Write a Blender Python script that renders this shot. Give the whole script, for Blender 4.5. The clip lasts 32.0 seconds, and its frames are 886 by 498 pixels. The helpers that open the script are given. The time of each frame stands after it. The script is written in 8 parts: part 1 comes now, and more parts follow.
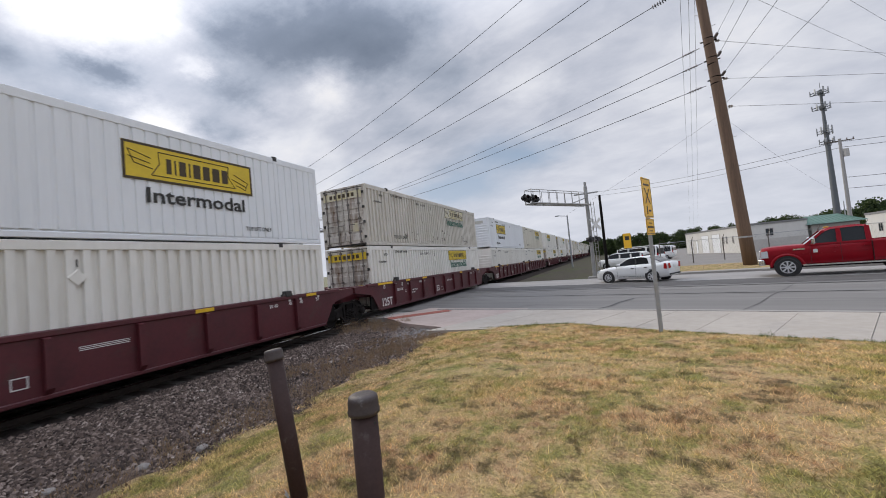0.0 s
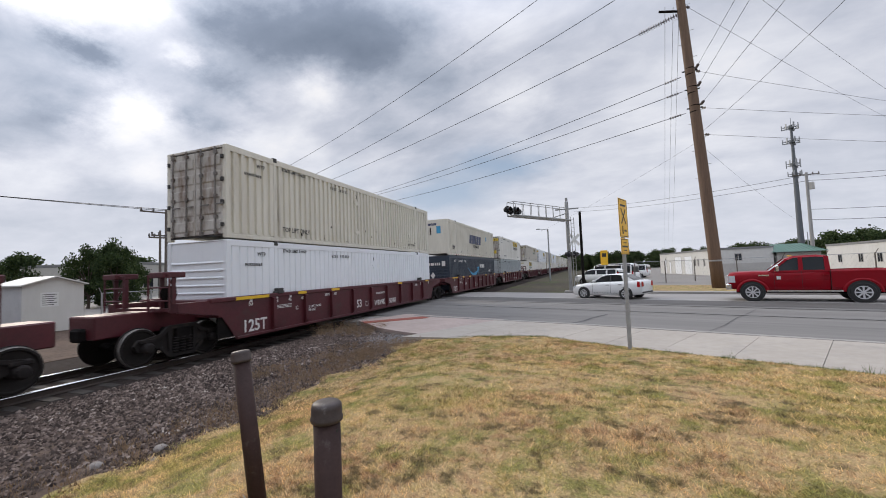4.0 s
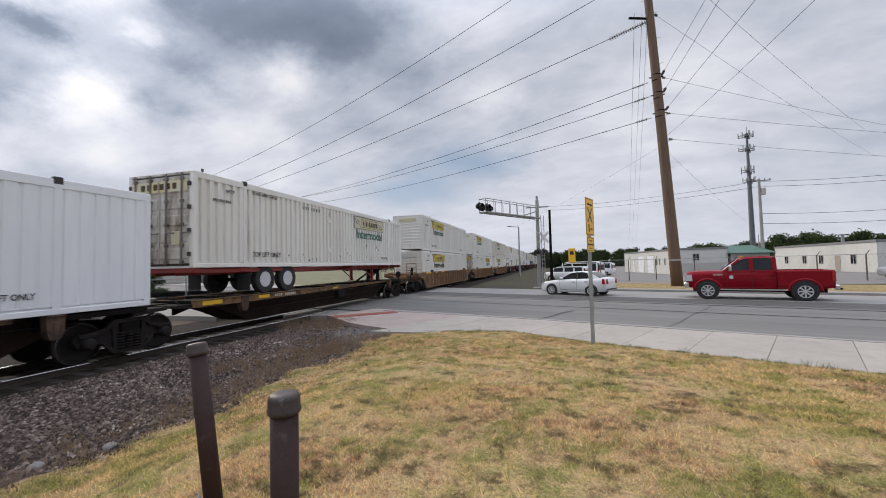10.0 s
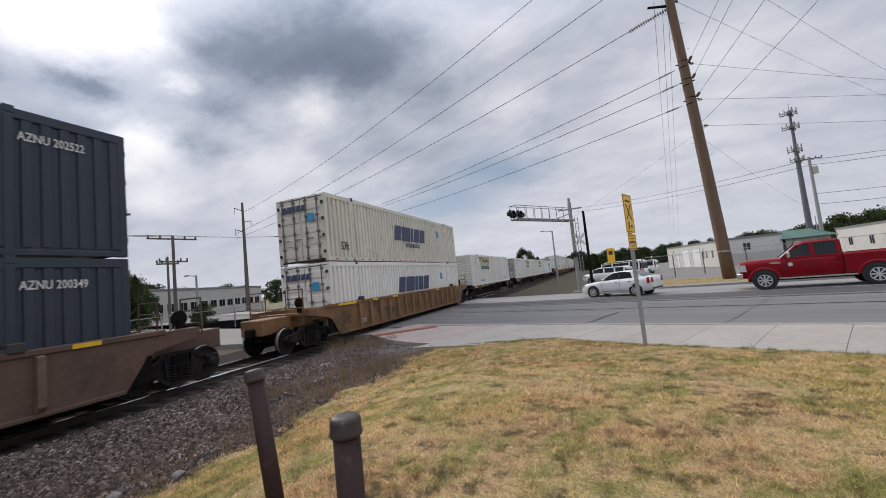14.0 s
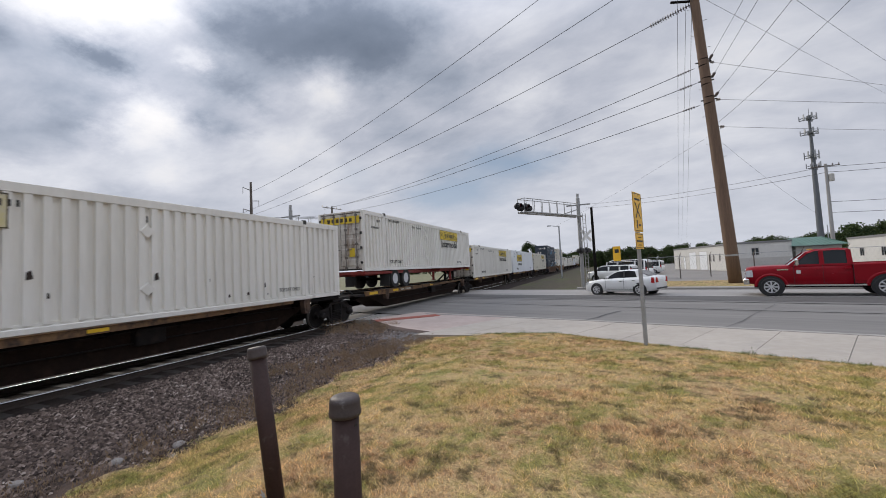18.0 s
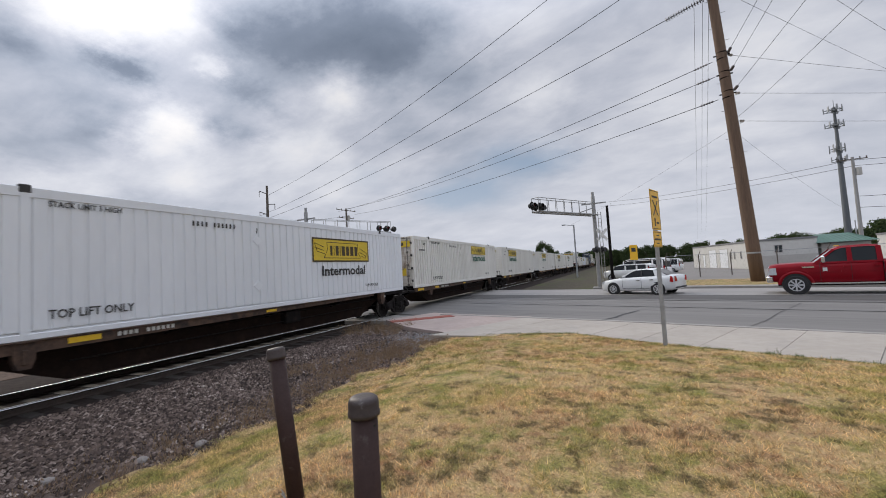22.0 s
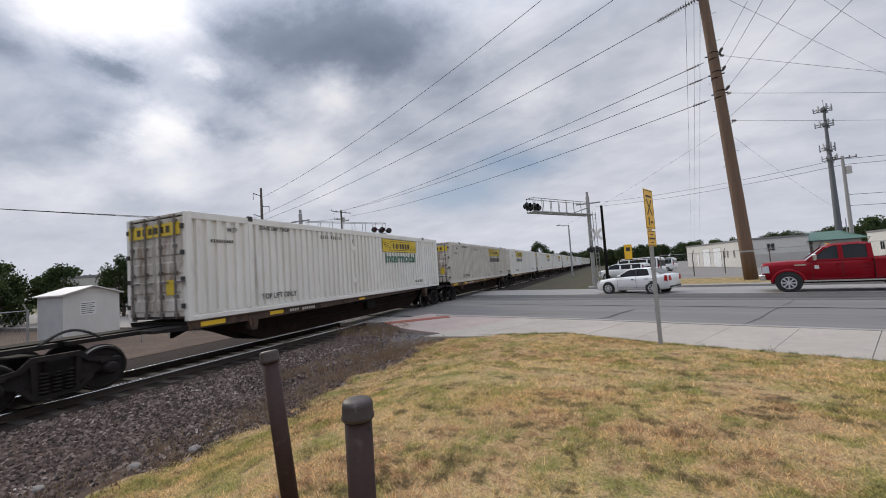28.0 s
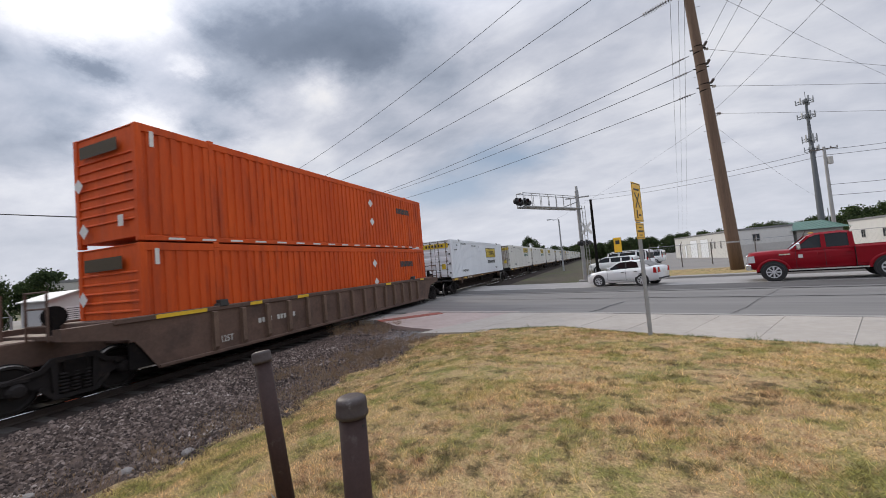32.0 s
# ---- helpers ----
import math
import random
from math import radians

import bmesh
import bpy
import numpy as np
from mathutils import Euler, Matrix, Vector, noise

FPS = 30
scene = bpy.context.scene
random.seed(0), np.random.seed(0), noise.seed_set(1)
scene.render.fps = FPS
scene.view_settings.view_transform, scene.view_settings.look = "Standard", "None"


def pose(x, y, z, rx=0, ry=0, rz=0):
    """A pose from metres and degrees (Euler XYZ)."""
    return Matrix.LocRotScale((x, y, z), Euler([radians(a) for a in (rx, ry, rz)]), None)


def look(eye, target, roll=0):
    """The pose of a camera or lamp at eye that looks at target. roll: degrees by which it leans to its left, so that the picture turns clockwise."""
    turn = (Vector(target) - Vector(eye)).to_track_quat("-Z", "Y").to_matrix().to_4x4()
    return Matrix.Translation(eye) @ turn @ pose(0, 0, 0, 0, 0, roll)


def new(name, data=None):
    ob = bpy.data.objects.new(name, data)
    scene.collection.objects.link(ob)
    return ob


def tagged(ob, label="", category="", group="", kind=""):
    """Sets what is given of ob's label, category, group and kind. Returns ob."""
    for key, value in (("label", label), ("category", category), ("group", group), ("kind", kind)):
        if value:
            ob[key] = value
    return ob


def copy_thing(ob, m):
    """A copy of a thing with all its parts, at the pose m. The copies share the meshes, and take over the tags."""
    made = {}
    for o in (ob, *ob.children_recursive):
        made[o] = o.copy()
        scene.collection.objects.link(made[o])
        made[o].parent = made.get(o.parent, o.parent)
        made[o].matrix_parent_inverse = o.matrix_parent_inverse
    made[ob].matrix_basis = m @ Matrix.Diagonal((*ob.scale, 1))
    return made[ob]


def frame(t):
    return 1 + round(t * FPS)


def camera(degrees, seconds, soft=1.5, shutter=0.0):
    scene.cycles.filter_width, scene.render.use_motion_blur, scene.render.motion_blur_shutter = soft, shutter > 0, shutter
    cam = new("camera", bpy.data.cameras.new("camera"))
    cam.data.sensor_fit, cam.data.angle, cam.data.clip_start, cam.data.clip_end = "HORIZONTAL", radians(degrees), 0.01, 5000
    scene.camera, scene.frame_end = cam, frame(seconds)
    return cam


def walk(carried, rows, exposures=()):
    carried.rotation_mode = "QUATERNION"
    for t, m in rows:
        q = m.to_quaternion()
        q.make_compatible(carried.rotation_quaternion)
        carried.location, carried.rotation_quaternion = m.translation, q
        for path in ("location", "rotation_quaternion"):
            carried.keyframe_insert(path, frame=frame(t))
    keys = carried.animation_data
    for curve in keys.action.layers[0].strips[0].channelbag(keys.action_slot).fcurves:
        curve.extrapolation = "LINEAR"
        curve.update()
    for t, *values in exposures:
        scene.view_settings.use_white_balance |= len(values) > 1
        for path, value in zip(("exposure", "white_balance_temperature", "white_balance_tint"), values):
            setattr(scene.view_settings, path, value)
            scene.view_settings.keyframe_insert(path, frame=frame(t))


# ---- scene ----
cam = camera(97.5, 32.0, soft=0.95, shutter=0.05)
PATH = [
    (0, (-0.081, 0.004, 2.056), (-0.857, 1.846, 2.141), -5.4),
    (0.5, (-0.103, 0.004, 2.047), (-0.887, 1.843, 2.12), -5.3),
    (1, (-0.109, 0.019, 2.041), (-0.894, 1.858, 2.11), -4.8),
    (1.5, (-0.081, 0.013, 2.057), (-0.86, 1.853, 2.127), -4.0),
    (2, (-0.084, -0.002, 2.077), (-0.846, 1.845, 2.152), -3.0),
    (2.5, (-0.083, -0.008, 2.075), (-0.825, 1.848, 2.159), -2.4),
    (3, (-0.038, -0.022, 2.085), (-0.759, 1.841, 2.178), -2.2),
    (3.5, (-0.029, -0.019, 2.083), (-0.729, 1.852, 2.186), -2.2),
    (5.5, (-0.012, -0.045, 2.096), (-0.671, 1.84, 2.218), -2.2),
    (6, (-0.014, -0.046, 2.086), (-0.669, 1.84, 2.205), -2.4),
    (6.5, (-0.004, -0.041, 2.088), (-0.653, 1.847, 2.198), -2.5),
    (7, (0.01, -0.04, 2.081), (-0.63, 1.852, 2.178), -2.5),
    (7.5, (0.003, -0.032, 2.074), (-0.626, 1.864, 2.167), -2.4),
    (8, (0.015, -0.018, 2.069), (-0.599, 1.883, 2.162), -2.2),
    (8.5, (0.017, -0.01, 2.074), (-0.581, 1.896, 2.169), -1.9),
    (9, (0.008, -0.021, 2.078), (-0.569, 1.892, 2.17), -1.5),
    (9.5, (0.01, -0.021, 2.067), (-0.549, 1.897, 2.156), -1.4),
    (10, (0.009, -0.009, 2.064), (-0.539, 1.912, 2.148), -1.3),
    (10.5, (0.019, -0.02, 2.068), (-0.53, 1.901, 2.15), -1.5),
    (11, (0.005, -0.02, 2.065), (-0.55, 1.9, 2.154), -1.9),
    (11.5, (0.025, -0.036, 2.074), (-0.553, 1.876, 2.175), -2.5),
    (12, (0.019, -0.026, 2.07), (-0.594, 1.874, 2.193), -3.7),
    (12.5, (0.012, -0.017, 2.077), (-0.643, 1.868, 2.22), -4.7),
    (13, (-0.05, -0.001, 2.071), (-0.741, 1.87, 2.231), -5.6),
    (13.5, (-0.057, -0.005, 2.072), (-0.763, 1.859, 2.234), -6.0),
    (14, (-0.065, 0.003, 2.064), (-0.768, 1.868, 2.221), -5.8),
    (14.5, (-0.014, 0.017, 2.071), (-0.709, 1.887, 2.212), -4.7),
    (16.5, (-0.063, -0.002, 2.069), (-0.798, 1.854, 2.197), -2.4),
    (17, (-0.074, 0.0, 2.06), (-0.814, 1.854, 2.181), -2.6),
    (17.5, (-0.074, -0.006, 2.068), (-0.814, 1.85, 2.177), -2.7),
    (18, (-0.07, 0.001, 2.057), (-0.803, 1.859, 2.162), -2.8),
    (18.5, (-0.07, -0.002, 2.057), (-0.793, 1.86, 2.158), -2.7),
    (19, (-0.073, 0.007, 2.056), (-0.792, 1.87, 2.158), -2.5),
    (19.5, (-0.06, -0.006, 2.064), (-0.786, 1.854, 2.168), -2.3),
    (20, (-0.071, 0.002, 2.06), (-0.81, 1.857, 2.168), -2.1),
    (20.5, (-0.074, 0.0, 2.056), (-0.83, 1.848, 2.166), -2.2),
    (21, (-0.077, -0.005, 2.06), (-0.845, 1.838, 2.167), -2.3),
    (21.5, (-0.074, -0.005, 2.059), (-0.857, 1.833, 2.168), -2.8),
    (22, (-0.085, 0.001, 2.056), (-0.882, 1.831, 2.168), -3.3),
    (22.5, (-0.104, -0.005, 2.049), (-0.918, 1.818, 2.166), -3.8),
    (23, (-0.095, 0.008, 2.052), (-0.926, 1.823, 2.174), -4.2),
    (23.5, (-0.102, -0.005, 2.049), (-0.936, 1.808, 2.176), -4.2),
    (24, (-0.091, 0.003, 2.057), (-0.916, 1.821, 2.183), -4.0),
    (24.5, (-0.081, 0.001, 2.058), (-0.884, 1.828, 2.183), -3.8),
    (25, (-0.08, 0.001, 2.057), (-0.865, 1.837, 2.178), -3.6),
    (25.5, (-0.077, -0.001, 2.057), (-0.856, 1.838, 2.173), -3.6),
    (27.5, (-0.093, 0.018, 2.048), (-0.883, 1.852, 2.162), -4.0),
    (28, (-0.086, 0.021, 2.052), (-0.862, 1.861, 2.168), -3.8),
    (28.5, (-0.081, 0.024, 2.058), (-0.845, 1.869, 2.172), -3.5),
    (29, (-0.083, 0.017, 2.05), (-0.841, 1.864, 2.163), -3.4),
    (29.5, (-0.084, 0.016, 2.049), (-0.839, 1.865, 2.153), -3.5),
    (30, (-0.084, 0.012, 2.053), (-0.839, 1.862, 2.15), -4.2),
    (30.5, (-0.085, 0.015, 2.051), (-0.838, 1.866, 2.143), -5.0),
    (31, (-0.079, 0.009, 2.053), (-0.828, 1.862, 2.147), -5.5),
    (31.5, (-0.081, 0.016, 2.054), (-0.825, 1.87, 2.147), -5.4),
    (32, (-0.078, 0.013, 2.05), (-0.815, 1.87, 2.145), -5.0),
]
walk(cam, [(t, look(eye, target, roll)) for t, eye, target, roll in PATH], [(0, 0.10), (3.5, 0.17), (9, 0.12), (12, 0.05), (14, 0.0), (24, -0.02), (30, 0.02), (32, 0.08)])

# ---- world, sun and exposure ----
SUN_DIR = Vector((-0.78, 0.40, 0.50)).normalized()
world = bpy.data.worlds.new("sky")
scene.world = world
world.use_nodes = True


def link(tree, a, ao, b, bi):
    tree.links.new(a.outputs[ao], b.inputs[bi])


def math_node(tree, op, a, b=None, c=None):
    n = tree.nodes.new("ShaderNodeMath")
    n.operation = op
    for i, v in enumerate((a, b, c)):
        if v is None:
            continue
        if isinstance(v, (int, float)):
            n.inputs[i].default_value = v
        else:
            tree.links.new(v, n.inputs[i])
    return n.outputs[0]


def ramp(tree, fac, stops):
    n = tree.nodes.new("ShaderNodeValToRGB")
    el = n.color_ramp.elements
    while len(el) < len(stops):
        el.new(0.5)
    for e, (p, c) in zip(el, stops):
        e.position, e.color = p, (*c, 1)
    tree.links.new(fac, n.inputs[0])
    return n.outputs[0]


def mix(tree, fac, a, b, how="MIX"):
    n = tree.nodes.new("ShaderNodeMix")
    n.data_type, n.blend_type = "RGBA", how
    for sock, v in ((n.inputs[0], fac), (n.inputs[6], a), (n.inputs[7], b)):
        if isinstance(v, (int, float)):
            sock.default_value = v
        elif isinstance(v, tuple):
            sock.default_value = (*v, 1)
        else:
            tree.links.new(v, sock)
    return n.outputs[2]


def noise_node(tree, vec, scale, detail=4, rough=0.55, warp=0.0):
    n = tree.nodes.new("ShaderNodeTexNoise")
    n.inputs["Scale"].default_value, n.inputs["Detail"].default_value = scale, detail
    n.inputs["Roughness"].default_value, n.inputs["Distortion"].default_value = rough, warp
    if vec is not None:
        tree.links.new(vec, n.inputs["Vector"])
    return n.outputs[0]


def mapping(tree, vec, loc=(0, 0, 0), scale=(1, 1, 1), rot=(0, 0, 0)):
    n = tree.nodes.new("ShaderNodeMapping")
    n.inputs["Location"].default_value, n.inputs["Scale"].default_value = loc, scale
    n.inputs["Rotation"].default_value = rot
    tree.links.new(vec, n.inputs["Vector"])
    return n.outputs[0]


# soft lobes of the cloud sheet in dome coordinates: place, reach, density (thick cloud is dark, thin cloud is bright)
THIN = [
    ((-0.90, 0.46), 0.16, -0.38), ((-1.02, 0.44), 0.10, -0.16), ((-0.96, 0.74), 0.05, -0.20), ((-1.27, 0.78), 0.10, -0.30), ((-1.40, 0.84), 0.10, -0.20),
    ((-0.79, 1.04), 0.09, -0.24), ((-0.17, 1.30), 0.09, -0.15), ((-1.10, 1.10), 0.14, -0.13), ((-1.55, 1.02), 0.20, -0.24), ((-1.88, 0.72), 0.20, -0.26),
    ((-0.22, 1.02), 0.13, -0.13), ((0.42, 1.45), 0.50, -0.15), ((0.10, 2.10), 0.50, -0.10), ((-0.55, 2.40), 0.50, -0.10), ((-1.15, 1.45), 0.34, -0.17),
]
THICK = [
    ((-1.14, 0.60), 0.065, 0.28), ((-0.70, 0.82), 0.14, 0.26), ((-0.50, 0.86), 0.15, 0.25), ((-0.98, 0.86), 0.075, 0.20), ((-1.62, 0.64), 0.13, 0.17),
    ((-1.22, 0.42), 0.06, 0.13), ((-0.80, 0.71), 0.08, 0.12), ((-1.17, 0.93), 0.07, 0.18), ((-0.57, 1.00), 0.11, 0.18), ((-0.36, 1.12), 0.10, 0.10),
    ((-1.80, 1.02), 0.10, 0.12), ((-1.45, 0.66), 0.07, 0.12), ((-0.66, 1.26), 0.10, 0.06),
]
GAPS = [((-0.62, 1.90), 0.20, 0.95), ((-0.80, 1.84), 0.14, 0.60), ((-0.27, 1.74), 0.14, 0.80), ((-0.44, 1.66), 0.12, 0.45), ((-1.02, 1.50), 0.10, 0.25)]


def build_sky():
    """An overcast sky of broken cloud sheets over a hazy blue one, brightest round the veiled sun and overhead."""
    t = world.node_tree
    t.nodes.clear()
    out, bg = t.nodes.new("ShaderNodeOutputWorld"), t.nodes.new("ShaderNodeBackground")
    sky = t.nodes.new("ShaderNodeTexSky")
    sky.sky_type, sky.sun_disc = "NISHITA", False
    sky.sun_elevation = math.asin(SUN_DIR.z)
    sky.sun_rotation = math.atan2(SUN_DIR.x, SUN_DIR.y)
    sky.dust_density = 2.0
    co = t.nodes.new("ShaderNodeTexCoord")
    sep = t.nodes.new("ShaderNodeSeparateXYZ")
    link(t, co, "Generated", sep, 0)
    z = math_node(t, "MAXIMUM", sep.outputs[2], 0.0)
    depth = math_node(t, "ADD", z, 0.30)
    comb = t.nodes.new("ShaderNodeCombineXYZ")
    t.links.new(math_node(t, "DIVIDE", sep.outputs[0], depth), comb.inputs[0])
    t.links.new(math_node(t, "DIVIDE", sep.outputs[1], depth), comb.inputs[1])
    flat = comb.outputs[0]
    # fraying of the lobes' edges
    fray = t.nodes.new("ShaderNodeTexNoise")
    fray.inputs["Scale"].default_value, fray.inputs["Detail"].default_value, fray.inputs["Roughness"].default_value = 3.0, 10, 0.66
    t.links.new(flat, fray.inputs["Vector"])
    off = t.nodes.new("ShaderNodeVectorMath")
    off.operation = "MULTIPLY_ADD"
    t.links.new(fray.outputs["Color"], off.inputs[0])
    off.inputs[1].default_value = (0.32, 0.32, 0)
    t.links.new(flat, off.inputs[2])
    bent = t.nodes.new("ShaderNodeVectorMath")
    bent.operation = "SUBTRACT"
    t.links.new(off.outputs[0], bent.inputs[0])
    bent.inputs[1].default_value = (0.16, 0.16, 0)

    def lobes(rows, total):
        for (cx, cy), reach, amount in rows:
            d = t.nodes.new("ShaderNodeVectorMath")
            d.operation = "DISTANCE"
            t.links.new(bent.outputs[0], d.inputs[0])
            d.inputs[1].default_value = (cx, cy, 0)
            q = math_node(t, "DIVIDE", d.outputs["Value"], reach)
            g = math_node(t, "POWER", 2.718, math_node(t, "MULTIPLY", math_node(t, "MULTIPLY", q, q), -1.0))
            total = math_node(t, "MULTIPLY_ADD", g, amount, total)
        return total

    big = noise_node(t, mapping(t, flat, CLOUD_SHIFT, (1.0, 1.25, 1), (0, 0, 0.5)), 0.9, 5, 0.5, 0.25)
    fine = noise_node(t, mapping(t, flat, (4.1, 1.7, 0), (1.0, 1.5, 1), (0, 0, 0.5)), 3.8, 9, 0.58, 0.2)
    base = math_node(t, "MULTIPLY_ADD", math_node(t, "SUBTRACT", big, 0.5), 0.26, 0.42)
    base = math_node(t, "MULTIPLY_ADD", math_node(t, "SUBTRACT", fine, 0.5), 0.42, base)
    shape = lobes(THICK, lobes(THIN, base))
    cloud = ramp(t, shape, [(0.04, (0.98, 0.97, 0.97)), (0.22, (0.76, 0.785, 0.85)), (0.36, (0.57, 0.605, 0.695)), (0.50, (0.395, 0.445, 0.54)), (0.64, (0.24, 0.285, 0.37)), (0.85, (0.165, 0.205, 0.275))])
    blue = mix(t, 0.78, sky.outputs[0], (5.0, 7.4, 10.6))
    blue = mix(t, 1.0, blue, (0.058, 0.058, 0.058), "MULTIPLY")
    haze = ramp(t, sep.outputs[2], [(0.0, (1, 1, 1)), (0.30, (0, 0, 0))])
    col = mix(t, math_node(t, "MINIMUM", lobes(GAPS, 0.0), 0.92), cloud, blue)
    col = mix(t, math_node(t, "MULTIPLY", haze, 0.62), col, (0.84, 0.87, 0.945))
    col = mix(t, 1.0, col, (1.01, 1.0, 1.005), "MULTIPLY")
    dot = t.nodes.new("ShaderNodeVectorMath")
    dot.operation = "DOT_PRODUCT"
    link(t, co, "Generated", dot, 0)
    dot.inputs[1].default_value = SUN_DIR
    glow = math_node(t, "POWER", math_node(t, "MAXIMUM", dot.outputs["Value"], 0.0), 30.0)
    # an overcast dome is about three times as bright overhead as at the horizon
    zen = t.nodes.new("ShaderNodeMapRange")
    zen.interpolation_type = "SMOOTHSTEP"
    zen.inputs["From Min"].default_value, zen.inputs["From Max"].default_value = 0.46, 1.0
    zen.inputs["To Min"].default_value, zen.inputs["To Max"].default_value = 1.0, ZENITH_LIFT
    link(t, sep, 2, zen, "Value")
    lift = math_node(t, "MULTIPLY_ADD", glow, 0.35, zen.outputs[0])
    scaled = t.nodes.new("ShaderNodeVectorMath")
    scaled.operation = "SCALE"
    t.links.new(col, scaled.inputs[0])
    t.links.new(lift, scaled.inputs["Scale"])
    t.links.new(scaled.outputs[0], bg.inputs[0])
    bg.inputs[1].default_value = SKY_STRENGTH
    link(t, bg, 0, out, 0)


CLOUD_SHIFT = (0.3, 0.9, 0)
SKY_STRENGTH = 0.88
ZENITH_LIFT = 3.5
build_sky()
sun = new("sun", bpy.data.lights.new("sun", "SUN"))
sun.data.energy, sun.data.angle, sun.data.color = 1.75, radians(24), (1.0, 0.90, 0.76)
sun.matrix_world = look(SUN_DIR * 50, (0, 0, 0))

# ---- materials ----


def surf(name, a, b=None, scale=3.0, rough=0.7, metal=0.0, bump=0.0, bump_scale=None, stretch=(1, 1, 1), dirt=None, dirt_at=(0.55, 0.72), dirt_scale=1.3, vary=0.0, world_space=False, spec=0.5, coat=0.0, turn=0.0):
    """A surface of two colours mottled at two scales, with stains, relief and an object to object shift of tone."""
    m = bpy.data.materials.new(name)
    m.use_nodes = True
    t = m.node_tree
    p = t.nodes["Principled BSDF"]
    if world_space:
        vec = t.nodes.new("ShaderNodeNewGeometry").outputs["Position"]
    else:
        vec = t.nodes.new("ShaderNodeTexCoord").outputs["Object"]
    if turn:
        vec = mapping(t, vec, (0, 0, 0), (1, 1, 1), (0, 0, turn))
    vec2 = mapping(t, vec, (0, 0, 0), stretch)
    b = b or tuple(c * 0.8 for c in a)
    n1 = noise_node(t, vec2, scale, 5, 0.6)
    n2 = noise_node(t, vec2, scale * 7.3, 3, 0.6)
    f = math_node(t, "ADD", math_node(t, "MULTIPLY", n1, 0.65), math_node(t, "MULTIPLY", n2, 0.35))
    col = mix(t, ramp(t, f, [(0.36, (0, 0, 0)), (0.64, (1, 1, 1))]), a, b)
    if dirt:
        d = noise_node(t, mapping(t, vec, (3.7, 1.1, 5.2), stretch), dirt_scale, 8, 0.68)
        col = mix(t, ramp(t, d, [(dirt_at[0], (0, 0, 0)), (dirt_at[1], (1, 1, 1))]), col, dirt)
    if vary:
        info = t.nodes.new("ShaderNodeObjectInfo")
        tone = math_node(t, "ADD", math_node(t, "MULTIPLY", info.outputs["Random"], vary), 1.0 - vary / 2)
        hsv = t.nodes.new("ShaderNodeHueSaturation")
        t.links.new(tone, hsv.inputs["Value"])
        t.links.new(col, hsv.inputs["Color"])
        col = hsv.outputs[0]
    t.links.new(col, p.inputs["Base Color"])
    r = math_node(t, "ADD", math_node(t, "MULTIPLY", n2, 0.25), rough - 0.12)
    t.links.new(r, p.inputs["Roughness"])
    p.inputs["Metallic"].default_value = metal
    p.inputs["Specular IOR Level"].default_value = spec
    p.inputs["Coat Weight"].default_value = coat
    if bump:
        bn = t.nodes.new("ShaderNodeBump")
        bn.inputs["Strength"].default_value, bn.inputs["Distance"].default_value = min(1.0, bump * 10), bump
        h = noise_node(t, vec2, bump_scale or scale * 5, 6, 0.65)
        t.links.new(h, bn.inputs["Height"])
        t.links.new(bn.outputs[0], p.inputs["Normal"])
    return m


def glass(name, tint=(0.02, 0.025, 0.03)):
    m = bpy.data.materials.new(name)
    m.use_nodes = True
    p = m.node_tree.nodes["Principled BSDF"]
    p.inputs["Base Color"].default_value = (*tint, 1)
    p.inputs["Roughness"].default_value = 0.05
    p.inputs["Specular IOR Level"].default_value = 0.45
    return m


def plain(name, col, rough=0.5, metal=0.0):
    return surf(name, col, tuple(c * 0.86 for c in col), 9.0, rough, metal)


